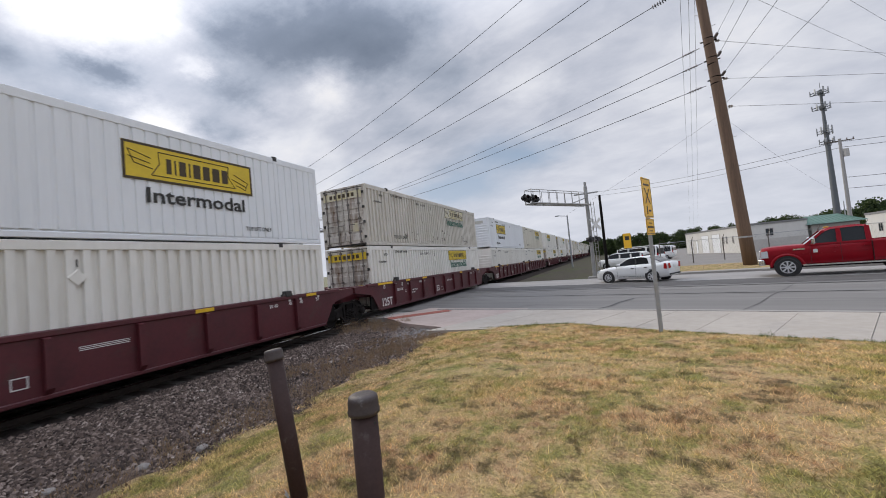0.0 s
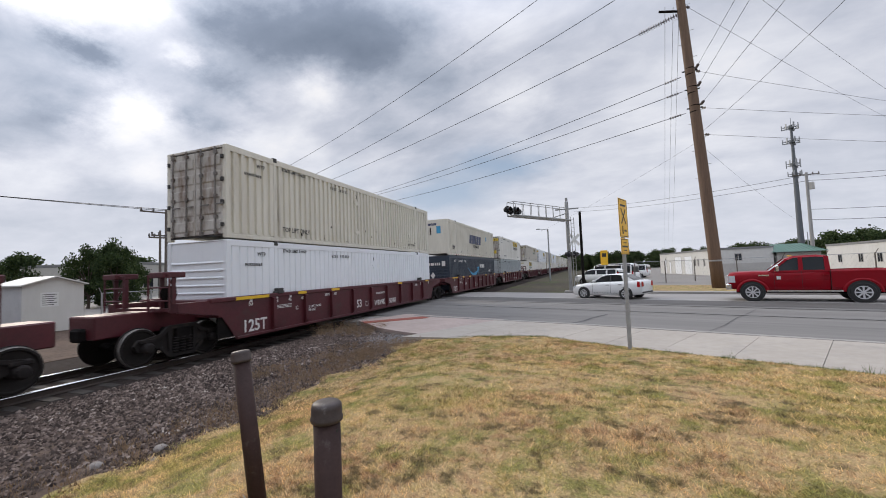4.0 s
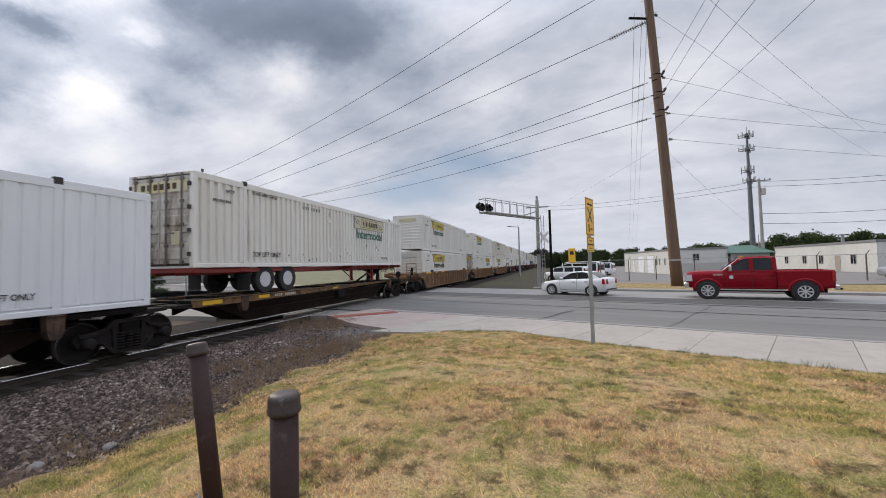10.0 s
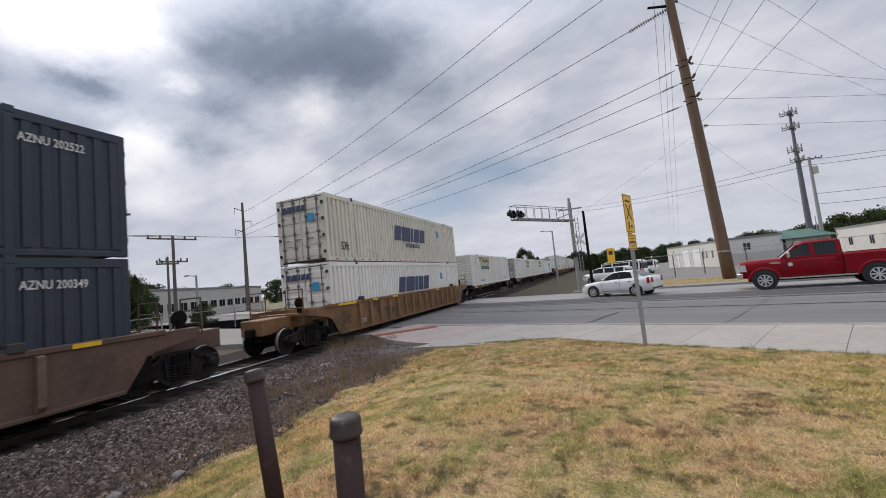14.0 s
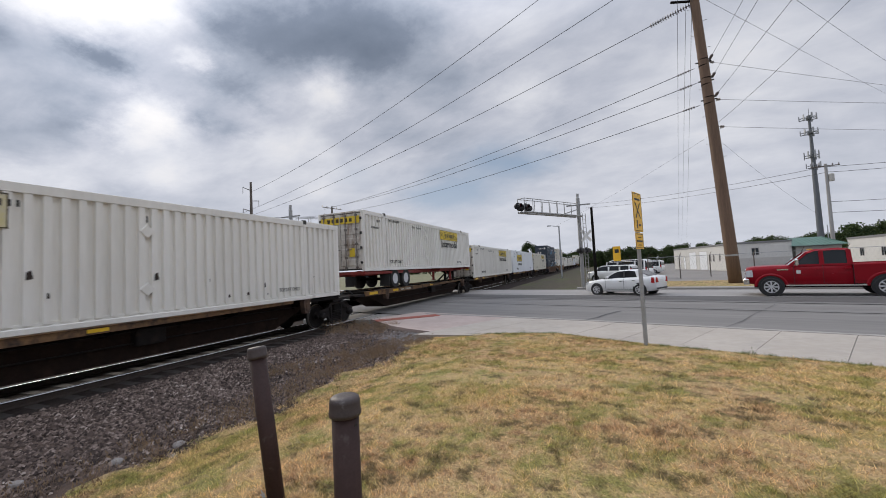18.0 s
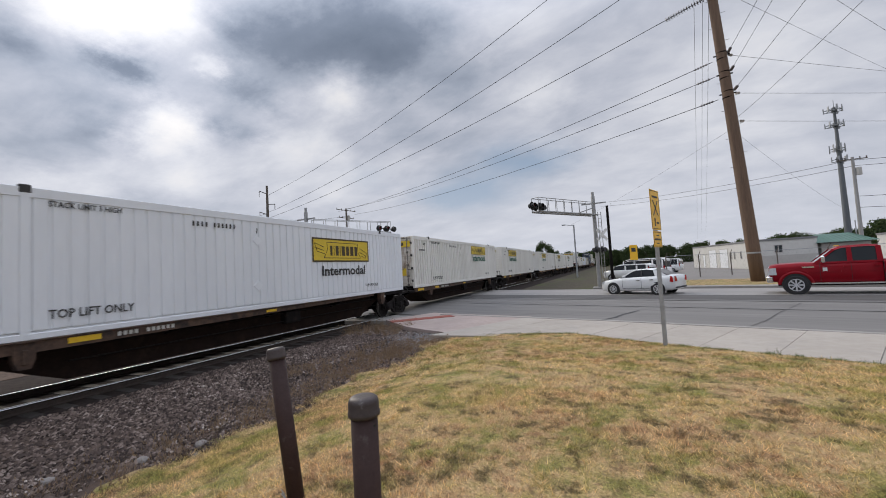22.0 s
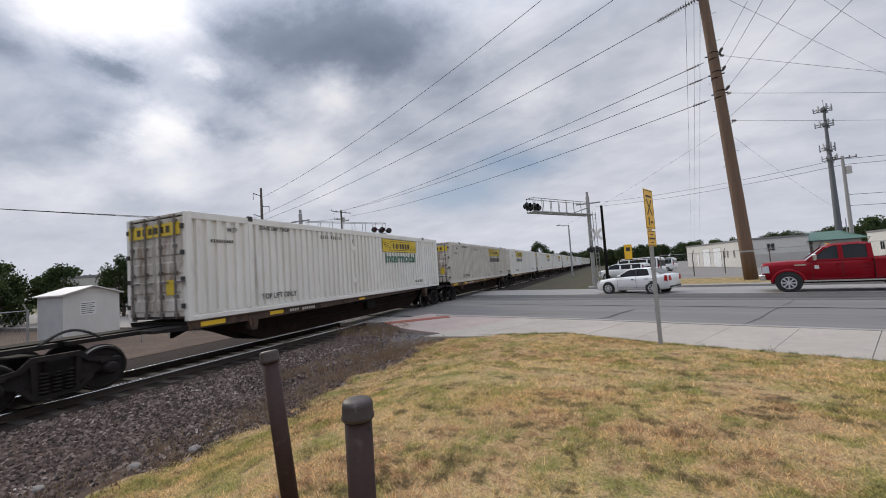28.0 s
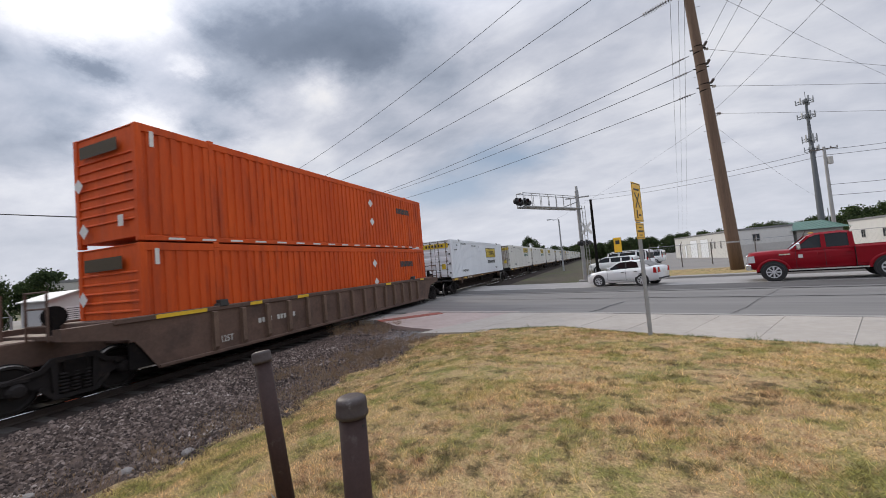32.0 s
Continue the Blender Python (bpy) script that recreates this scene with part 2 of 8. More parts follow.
GRIME = (0.30, 0.26, 0.21)
RUST = (0.16, 0.075, 0.035)
M = {
    "white": surf("white container paint", (0.81, 0.79, 0.735), (0.71, 0.685, 0.625), 1.2, 0.55, stretch=(1, 1, 0.16), dirt=GRIME, dirt_at=(0.62, 0.85), vary=0.06),
    "clean": surf("clean white container paint", (0.80, 0.82, 0.84), (0.74, 0.76, 0.78), 1.0, 0.5, stretch=(1, 1, 0.2), dirt=(0.45, 0.43, 0.40), dirt_at=(0.70, 0.92), vary=0.03),
    "cream": surf("cream container paint", (0.70, 0.665, 0.57), (0.61, 0.575, 0.485), 1.2, 0.6, stretch=(1, 1, 0.16), dirt=GRIME, dirt_at=(0.60, 0.82), vary=0.06),
    "dirty": surf("soiled white container paint", (0.64, 0.61, 0.55), (0.50, 0.46, 0.39), 1.6, 0.65, stretch=(1, 1, 0.14), dirt=(0.22, 0.15, 0.09), dirt_at=(0.60, 0.76), dirt_scale=1.8, vary=0.06),
    "door": surf("soiled grey white door steel", (0.60, 0.575, 0.53), (0.44, 0.40, 0.345), 2.2, 0.6, stretch=(1, 1, 0.22), dirt=(0.15, 0.085, 0.045), dirt_at=(0.53, 0.70), dirt_scale=2.2, vary=0.25),
    "rod": surf("dark locking bar steel", (0.13, 0.12, 0.11), (0.20, 0.18, 0.16), 6.0, 0.6, dirt=(0.09, 0.05, 0.03), dirt_at=(0.5, 0.7), dirt_scale=5),
    "truck_steel": surf("grimy bogie casting", (0.022, 0.018, 0.017), (0.014, 0.012, 0.0115), 5.0, 0.8, bump=0.004, dirt=(0.040, 0.029, 0.023), dirt_at=(0.52, 0.75), dirt_scale=4, spec=0.2),
    "beam_brown": surf("rust-blotched brown beam", (0.115, 0.066, 0.040), (0.055, 0.034, 0.025), 3.0, 0.8, bump=0.003, dirt=(0.022, 0.015, 0.012), dirt_at=(0.46, 0.64), dirt_scale=2.6, vary=0.2),
    "beam_tan": surf("rust-blotched tan beam", (0.24, 0.130, 0.052), (0.12, 0.066, 0.034), 3.0, 0.8, bump=0.003, dirt=(0.030, 0.020, 0.015), dirt_at=(0.47, 0.64), dirt_scale=2.6, vary=0.2),
    # lighter than the tan sill, so the shade between stakes is painted in
    "stake_tan": surf("tan stake in a lit tone", (0.27, 0.155, 0.075), (0.19, 0.108, 0.054), 4.0, 0.75, bump=0.002, dirt=(0.09, 0.055, 0.03), dirt_at=(0.56, 0.76), dirt_scale=3),
    # near-black brown puts the deep shade under the wagons into the colour
    "sill_dark": surf("brown centre sill darkened for shade", (0.028, 0.017, 0.013), (0.017, 0.012, 0.010), 3.0, 0.85, bump=0.003, dirt=(0.045, 0.028, 0.020), dirt_at=(0.56, 0.78), dirt_scale=2, spec=0.1),
    "stake_rust": surf("rubbed rusty stake", (0.185, 0.118, 0.080), (0.125, 0.076, 0.052), 4.0, 0.8, bump=0.002, dirt=(0.06, 0.04, 0.03), dirt_at=(0.55, 0.75), dirt_scale=3),
    "grey_pole": surf("sun-bleached grey pole", (0.36, 0.35, 0.34), (0.27, 0.26, 0.25), 2.0, 0.85, stretch=(4, 4, 0.25)),
    "road_worn": surf("faint worn streak of the road", (0.19, 0.182, 0.175), (0.145, 0.14, 0.135), 0.6, 0.9, bump=0.004, bump_scale=60, stretch=(0.12, 1.6, 1), dirt=(0.125, 0.12, 0.117), dirt_at=(0.48, 0.66), world_space=True, turn=0.345),
    "grey": surf("blue grey container paint", (0.385, 0.42, 0.425), (0.33, 0.36, 0.365), 1.2, 0.5, stretch=(1, 1, 0.2), dirt=GRIME, dirt_at=(0.66, 0.9)),
    "navy": surf("navy container paint", (0.020, 0.030, 0.048), (0.028, 0.040, 0.060), 1.2, 0.45, stretch=(1, 1, 0.2), dirt=(0.10, 0.10, 0.11), dirt_at=(0.66, 0.95)),
    "orange": surf("orange container paint", (0.66, 0.098, 0.012), (0.52, 0.070, 0.012), 1.1, 0.6, spec=0.25, stretch=(1, 1, 0.2), dirt=(0.26, 0.045, 0.022), dirt_at=(0.52, 0.80)),
    "maroon": surf("maroon wagon paint", (0.088, 0.012, 0.017), (0.062, 0.010, 0.014), 1.6, 0.5, bump=0.002, dirt=(0.05, 0.03, 0.025), dirt_at=(0.56, 0.8), vary=0.15),
    "tan": surf("tan wagon paint", (0.235, 0.118, 0.046), (0.155, 0.078, 0.034), 1.5, 0.75, bump=0.002, dirt=(0.055, 0.034, 0.022), dirt_at=(0.48, 0.70), vary=0.2),
    "brown": surf("rusty brown wagon paint", (0.135, 0.078, 0.054), (0.095, 0.056, 0.040), 1.8, 0.75, bump=0.002, dirt=(0.05, 0.03, 0.022), dirt_at=(0.5, 0.76), vary=0.2),
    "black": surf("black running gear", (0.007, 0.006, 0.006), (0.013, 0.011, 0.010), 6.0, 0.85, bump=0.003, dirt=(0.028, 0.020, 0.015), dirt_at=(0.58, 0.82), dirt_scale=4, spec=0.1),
    "wheel": surf("worn wheel steel", (0.022, 0.018, 0.016), (0.014, 0.012, 0.011), 8.0, 0.6, 0.0, spec=0.2),
    "tread": plain("worn wheel tread", (0.30, 0.28, 0.26), 0.38, 0.8),
    "yellow": surf("yellow decal", (0.72, 0.52, 0.03), (0.62, 0.44, 0.03), 2.0, 0.5, dirt=(0.30, 0.24, 0.08), dirt_at=(0.62, 0.9)),
    "faded": surf("faded yellow decal", (0.62, 0.54, 0.26), (0.55, 0.50, 0.34), 2.5, 0.6, dirt=(0.60, 0.58, 0.50), dirt_at=(0.42, 0.66)),
    "reflect": plain("yellow reflective strip", (0.78, 0.48, 0.02), 0.4),
    "white_mark": plain("white lettering paint", (0.72, 0.70, 0.67), 0.6),
    "ink": plain("dark lettering paint", (0.035, 0.033, 0.030), 0.6),
    "logo_brown": plain("dark brown decal print", (0.06, 0.04, 0.015), 0.6),
    "green": surf("green lettering paint", (0.018, 0.105, 0.065), (0.03, 0.14, 0.095), 6.0, 0.55),
    "navy_print": surf("navy lettering paint", (0.035, 0.045, 0.10), (0.05, 0.06, 0.12), 6.0, 0.55),
    "blue_print": surf("blue decal", (0.04, 0.30, 0.52), (0.035, 0.25, 0.45), 3.0, 0.5),
    "red_paint": surf("red chassis paint", (0.30, 0.028, 0.022), (0.20, 0.025, 0.02), 3.0, 0.55, dirt=(0.07, 0.04, 0.03), dirt_at=(0.55, 0.8)),
    "rubber": surf("tyre rubber", (0.020, 0.020, 0.021), (0.032, 0.031, 0.030), 10.0, 0.85, bump=0.002),
    "gap_dark": plain("door gasket", (0.05, 0.048, 0.045), 0.8),
    "steel": surf("galvanised steel", (0.36, 0.37, 0.38), (0.29, 0.30, 0.31), 4.0, 0.5, 0.3, dirt=(0.25, 0.22, 0.19), dirt_at=(0.62, 0.85)),
    "rail": surf("rusty rail side", (0.045, 0.030, 0.023), (0.028, 0.020, 0.016), 6.0, 0.85, 0.0, bump=0.002),
    "rail_head": plain("polished rail head", (0.86, 0.85, 0.84), 0.1, 1.0),
    "tie": surf("weathered timber tie", (0.042, 0.033, 0.027), (0.024, 0.020, 0.017), 5.0, 0.9, bump=0.01, stretch=(1, 6, 6), vary=0.4),
    "concrete": surf("pale concrete", (0.378, 0.339, 0.294), (0.322, 0.288, 0.248), 0.7, 0.9, bump=0.004, bump_scale=40, dirt=(0.26, 0.245, 0.225), dirt_at=(0.54, 0.78), dirt_scale=0.9, vary=0.08, world_space=True),
    "kerb": surf("weathered kerb concrete", (0.31, 0.292, 0.27), (0.25, 0.235, 0.215), 1.4, 0.9, bump=0.004, bump_scale=40, dirt=(0.20, 0.19, 0.17), dirt_at=(0.56, 0.8), world_space=True),
    "brown_pipe": surf("dark brown painted pipe", (0.044, 0.0235, 0.020), (0.031, 0.017, 0.015), 9.0, 0.6, spec=0.22, bump=0.0012, bump_scale=60, dirt=(0.085, 0.068, 0.06), dirt_at=(0.60, 0.76), dirt_scale=9),
    "cap": surf("scuffed grey brown pipe cap", (0.058, 0.044, 0.041), (0.040, 0.030, 0.028), 12.0, 0.5, spec=0.35, bump=0.0012, bump_scale=60, dirt=(0.17, 0.16, 0.15), dirt_at=(0.60, 0.75), dirt_scale=14),
    "pole_wood": surf("brown treated timber pole", (0.175, 0.112, 0.074), (0.120, 0.077, 0.052), 2.0, 0.85, bump=0.01, stretch=(4, 4, 0.25), dirt=(0.09, 0.065, 0.048), dirt_at=(0.56, 0.8), dirt_scale=2),
    "old_wood": surf("grey weathered timber", (0.15, 0.125, 0.105), (0.10, 0.085, 0.072), 2.0, 0.9, bump=0.008, stretch=(4, 4, 0.25)),
    "wire": plain("dark cable", (0.045, 0.045, 0.048), 0.6),
    "insulator": plain("brown glazed porcelain", (0.10, 0.085, 0.085), 0.3),
    "signal_grey": surf("aged aluminium", (0.36, 0.36, 0.355), (0.28, 0.28, 0.275), 3.0, 0.5, 0.5, dirt=(0.18, 0.16, 0.14), dirt_at=(0.6, 0.8)),
    "signal_black": plain("black signal housing", (0.018, 0.018, 0.019), 0.6),
    "lens_red": plain("unlit red signal lens", (0.11, 0.014, 0.016), 0.15),
    "sign_yellow": surf("yellow reflective sign sheet", (0.80, 0.46, 0.02), (0.72, 0.40, 0.02), 2.0, 0.45),
    "sign_white": plain("white sign sheet", (0.72, 0.72, 0.70), 0.5),
    "bldg_white": surf("off white metal siding", (0.62, 0.61, 0.58), (0.55, 0.54, 0.51), 0.6, 0.6, dirt=(0.42, 0.40, 0.36), dirt_at=(0.62, 0.88), stretch=(1, 1, 0.3)),
    "bldg_grey": surf("beige grey wall panel", (0.48, 0.46, 0.43), (0.42, 0.40, 0.375), 0.6, 0.7, dirt=(0.36, 0.34, 0.31), dirt_at=(0.6, 0.85)),
    "bldg_tan": surf("tan masonry", (0.40, 0.35, 0.28), (0.34, 0.30, 0.24), 1.0, 0.85, bump=0.004),
    "roof_green": surf("green metal roof", (0.085, 0.175, 0.135), (0.07, 0.145, 0.115), 1.0, 0.5, dirt=(0.14, 0.16, 0.13), dirt_at=(0.6, 0.85)),
    "roof_grey": surf("grey roofing", (0.22, 0.22, 0.22), (0.17, 0.17, 0.17), 1.0, 0.7),
    "window": glass("window glass"),
    "car_glass": glass("tinted car glass", (0.012, 0.014, 0.016)),
    "car_white": surf("white car paint", (0.76, 0.76, 0.75), (0.74, 0.74, 0.73), 2.0, 0.3, coat=0.6),
    "car_red": surf("dark red car paint", (0.25, 0.0025, 0.010), (0.22, 0.0025, 0.009), 2.0, 0.34, spec=0.18),
    "car_silver": surf("silver car paint", (0.38, 0.39, 0.40), (0.36, 0.37, 0.38), 2.0, 0.35, 0.5),
    "chrome": plain("chrome", (0.72, 0.72, 0.73), 0.16, 1.0),
    "alloy": plain("alloy wheel", (0.62, 0.62, 0.63), 0.4, 0.15),
    "tail_red": plain("red lamp lens", (0.42, 0.012, 0.012), 0.2),
    "head_clear": plain("clear lamp lens", (0.62, 0.63, 0.65), 0.12),
    "trim_black": plain("black plastic trim", (0.02, 0.02, 0.021), 0.55),
    "seat": plain("dark seat cloth", (0.05, 0.048, 0.046), 0.8),
    "shed": surf("grey steel cabin", (0.50, 0.50, 0.50), (0.43, 0.43, 0.43), 1.5, 0.55, dirt=(0.30, 0.28, 0.26), dirt_at=(0.62, 0.85)),
    "bark": surf("bark", (0.10, 0.075, 0.055), (0.06, 0.045, 0.035), 5.0, 0.9, bump=0.02),
    "paver": surf("brick red tactile paving", (0.30, 0.085, 0.060), (0.24, 0.070, 0.05), 3.0, 0.85, bump=0.003, dirt=(0.26, 0.20, 0.17), dirt_at=(0.55, 0.8)),
    "crack": surf("black crack sealant", (0.03, 0.03, 0.03), (0.06, 0.058, 0.056), 4.0, 0.7, world_space=True),
    "pink": surf("pinkish concrete", (0.40, 0.32, 0.285), (0.33, 0.265, 0.235), 0.9, 0.9, bump=0.004, bump_scale=40, dirt=(0.28, 0.24, 0.22), dirt_at=(0.55, 0.8), world_space=True),
    "cabin_red": surf("faded red siding", (0.36, 0.075, 0.050), (0.30, 0.065, 0.045), 1.5, 0.7, dirt=(0.24, 0.10, 0.08), dirt_at=(0.6, 0.85)),
    "ghost": plain("ghosted pale decal", (0.55, 0.54, 0.49), 0.6),
    "tower": plain("dull grey tower steel", (0.13, 0.14, 0.15), 0.7),
    "rubble": surf("pale limestone", (0.25, 0.225, 0.205), (0.17, 0.152, 0.14), 8.0, 0.9, bump=0.004),
}


def island_mat(name, stops, rough=0.85, scale=0.9, world_mix=0.5, tint=None, translucent=0.0):
    """For stuff: a tone for each piece, swayed by patches a metre or more wide."""
    m = bpy.data.materials.new(name)
    m.use_nodes = True
    t = m.node_tree
    p = t.nodes["Principled BSDF"]
    geo = t.nodes.new("ShaderNodeNewGeometry")
    patch = noise_node(t, geo.outputs["Position"], scale, 5, 0.6, 0.4)
    patch = math_node(t, "MULTIPLY_ADD", math_node(t, "SUBTRACT", patch, 0.5), 2.6, 0.5)
    f = math_node(t, "ADD", math_node(t, "MULTIPLY", patch, world_mix), math_node(t, "MULTIPLY", geo.outputs["Random Per Island"], 1 - world_mix))
    col = ramp(t, f, stops)
    t.links.new(col, p.inputs["Base Color"])
    p.inputs["Roughness"].default_value = rough
    p.inputs["Specular IOR Level"].default_value = 0.25
    if translucent:
        tr, mx = t.nodes.new("ShaderNodeBsdfTranslucent"), t.nodes.new("ShaderNodeMixShader")
        t.links.new(col, tr.inputs[0])
        mx.inputs[0].default_value = translucent
        t.links.new(p.outputs[0], mx.inputs[1])
        t.links.new(tr.outputs[0], mx.inputs[2])
        t.links.new(mx.outputs[0], t.nodes["Material Output"].inputs[0])
    return m


def lawn_mat(name, blades):
    """Sunburnt grass: straw, pinkish bare patches, green patches and small dark clumps; blades vary one by one."""
    m = bpy.data.materials.new(name)
    m.use_nodes = True
    t = m.node_tree
    p = t.nodes["Principled BSDF"]
    geo = t.nodes.new("ShaderNodeNewGeometry")
    pos = mapping(t, geo.outputs["Position"], (0, 0, 0), (1, 1, 0.3))
    wide = noise_node(t, pos, 0.55, 6, 0.62, 0.1)
    near = noise_node(t, mapping(t, pos, (7, 3, 0)), 5.5, 9, 0.78, 0.0)
    f = math_node(t, "ADD", math_node(t, "MULTIPLY", wide, 0.42), math_node(t, "MULTIPLY", near, 0.58))
    col = ramp(t, f, [(0.36, (0.25, 0.135, 0.072)), (0.43, (0.53, 0.335, 0.180)), (0.50, (0.71, 0.505, 0.262)), (0.57, (0.585, 0.445, 0.185)), (0.65, (0.37, 0.330, 0.105))])
    g = noise_node(t, mapping(t, pos, (2.1, 8.4, 0)), 1.6, 9, 0.76, 0.1)
    col = mix(t, ramp(t, g, [(0.48, (0, 0, 0)), (0.59, (0.8, 0.8, 0.8))]), col, (0.285, 0.290, 0.078))
    d = noise_node(t, mapping(t, pos, (5.5, 1.2, 0)), 4.2, 9, 0.72, 0.1)
    col = mix(t, ramp(t, d, [(0.52, (0, 0, 0)), (0.62, (0.8, 0.8, 0.8))]), col, (0.115, 0.086, 0.040))
    hsv = t.nodes.new("ShaderNodeHueSaturation")
    if blades:
        tone = math_node(t, "MULTIPLY_ADD", geo.outputs["Random Per Island"], 1.25, 0.42)
    else:
        tone = math_node(t, "MULTIPLY_ADD", noise_node(t, geo.outputs["Position"], 46.0, 5, 0.75), 1.9, -0.38)
    t.links.new(tone, hsv.inputs["Value"])
    t.links.new(col, hsv.inputs["Color"])
    col = hsv.outputs[0]
    t.links.new(col, p.inputs["Base Color"])
    p.inputs["Roughness"].default_value = 0.9
    p.inputs["Specular IOR Level"].default_value = 0.15
    if blades:
        tr, mx = t.nodes.new("ShaderNodeBsdfTranslucent"), t.nodes.new("ShaderNodeMixShader")
        t.links.new(col, tr.inputs[0])
        mx.inputs[0].default_value = 0.4
        t.links.new(p.outputs[0], mx.inputs[1])
        t.links.new(tr.outputs[0], mx.inputs[2])
        t.links.new(mx.outputs[0], t.nodes["Material Output"].inputs[0])
    else:
        bn = t.nodes.new("ShaderNodeBump")
        bn.inputs["Strength"].default_value, bn.inputs["Distance"].default_value = 0.7, 0.03
        t.links.new(noise_node(t, geo.outputs["Position"], 24.0, 5, 0.7), bn.inputs["Height"])
        t.links.new(bn.outputs[0], p.inputs["Normal"])
    return m


M["grass"] = lawn_mat("dry lawn blades", True)
M["weed"] = island_mat("dry weeds", [(0.2, (0.20, 0.135, 0.08)), (0.6, (0.34, 0.24, 0.15)), (0.9, (0.17, 0.095, 0.07))], 0.9)
M["green_weed"] = island_mat("green weeds", [(0.2, (0.06, 0.10, 0.02)), (0.8, (0.15, 0.19, 0.05))], 0.9)
M["stone"] = island_mat("ballast stones", [(0.10, (0.026, 0.019, 0.016)), (0.45, (0.084, 0.061, 0.051)), (0.72, (0.158, 0.118, 0.099)), (0.88, (0.275, 0.218, 0.187)), (0.97, (0.50, 0.44, 0.39))], 0.9, 0.8, 0.22)
M["pale_stone"] = island_mat("pale fine gravel", [(0.1, (0.12, 0.115, 0.115)), (0.5, (0.23, 0.22, 0.22)), (0.9, (0.38, 0.37, 0.36))], 0.9, 0.8, 0.2)
M["leaf"] = island_mat("summer leaves", [(0.2, (0.020, 0.036, 0.012)), (0.55, (0.042, 0.066, 0.020)), (0.9, (0.085, 0.110, 0.036))], 0.7, 0.4, 0.35, translucent=0.3)


M["soil"] = lawn_mat("matted thatch of the lawn", False)
M["gravel"] = surf("fine dark gravel", (0.052, 0.037, 0.030), (0.118, 0.085, 0.068), 9.0, 0.95, bump=0.03, bump_scale=30, dirt=(0.120, 0.084, 0.064), dirt_at=(0.48, 0.68), dirt_scale=0.6, world_space=True, spec=0.1)
M["dark_bed"] = surf("very dark ballast", (0.024, 0.019, 0.017), (0.046, 0.037, 0.033), 7.0, 0.95, bump=0.03, bump_scale=25, dirt=(0.045, 0.034, 0.028), dirt_at=(0.52, 0.72), dirt_scale=0.8, world_space=True, spec=0.05)
M["asphalt"] = surf("worn grey asphalt", (0.128, 0.121, 0.114), (0.192, 0.182, 0.171), 0.5, 0.9, bump=0.004, bump_scale=60, stretch=(0.10, 1.5, 1), dirt=(0.084, 0.080, 0.076), dirt_at=(0.54, 0.74), dirt_scale=0.9, world_space=True, turn=0.345)
M["road_pale"] = surf("bleached road concrete", (0.31, 0.292, 0.275), (0.24, 0.228, 0.215), 0.5, 0.9, bump=0.004, bump_scale=60, stretch=(0.15, 1.6, 1), dirt=(0.22, 0.21, 0.20), dirt_at=(0.54, 0.76), world_space=True, turn=0.345)
M["tar"] = surf("dark tar strip", (0.062, 0.058, 0.056), (0.10, 0.095, 0.09), 0.8, 0.85, bump=0.004, bump_scale=50, stretch=(0.12, 2, 1), world_space=True, turn=0.345)
M["far_ground"] = surf("dry grass and dirt", (0.150, 0.135, 0.070), (0.098, 0.108, 0.046), 0.08, 0.95, bump=0.02, bump_scale=6, dirt=(0.19, 0.165, 0.11), dirt_at=(0.5, 0.72), dirt_scale=0.25, world_space=True)
M["weedy"] = surf("weedy dark gravel", (0.060, 0.050, 0.040), (0.095, 0.083, 0.058), 2.0, 0.95, bump=0.03, bump_scale=20, dirt=(0.075, 0.085, 0.036), dirt_at=(0.50, 0.66), dirt_scale=0.35, world_space=True, spec=0.1)
M["lot"] = surf("pale parking lot", (0.225, 0.205, 0.185), (0.17, 0.158, 0.145), 0.2, 0.9, world_space=True, dirt=(0.2, 0.19, 0.18), dirt_at=(0.55, 0.8), dirt_scale=0.2)

# ---- mesh helpers ----


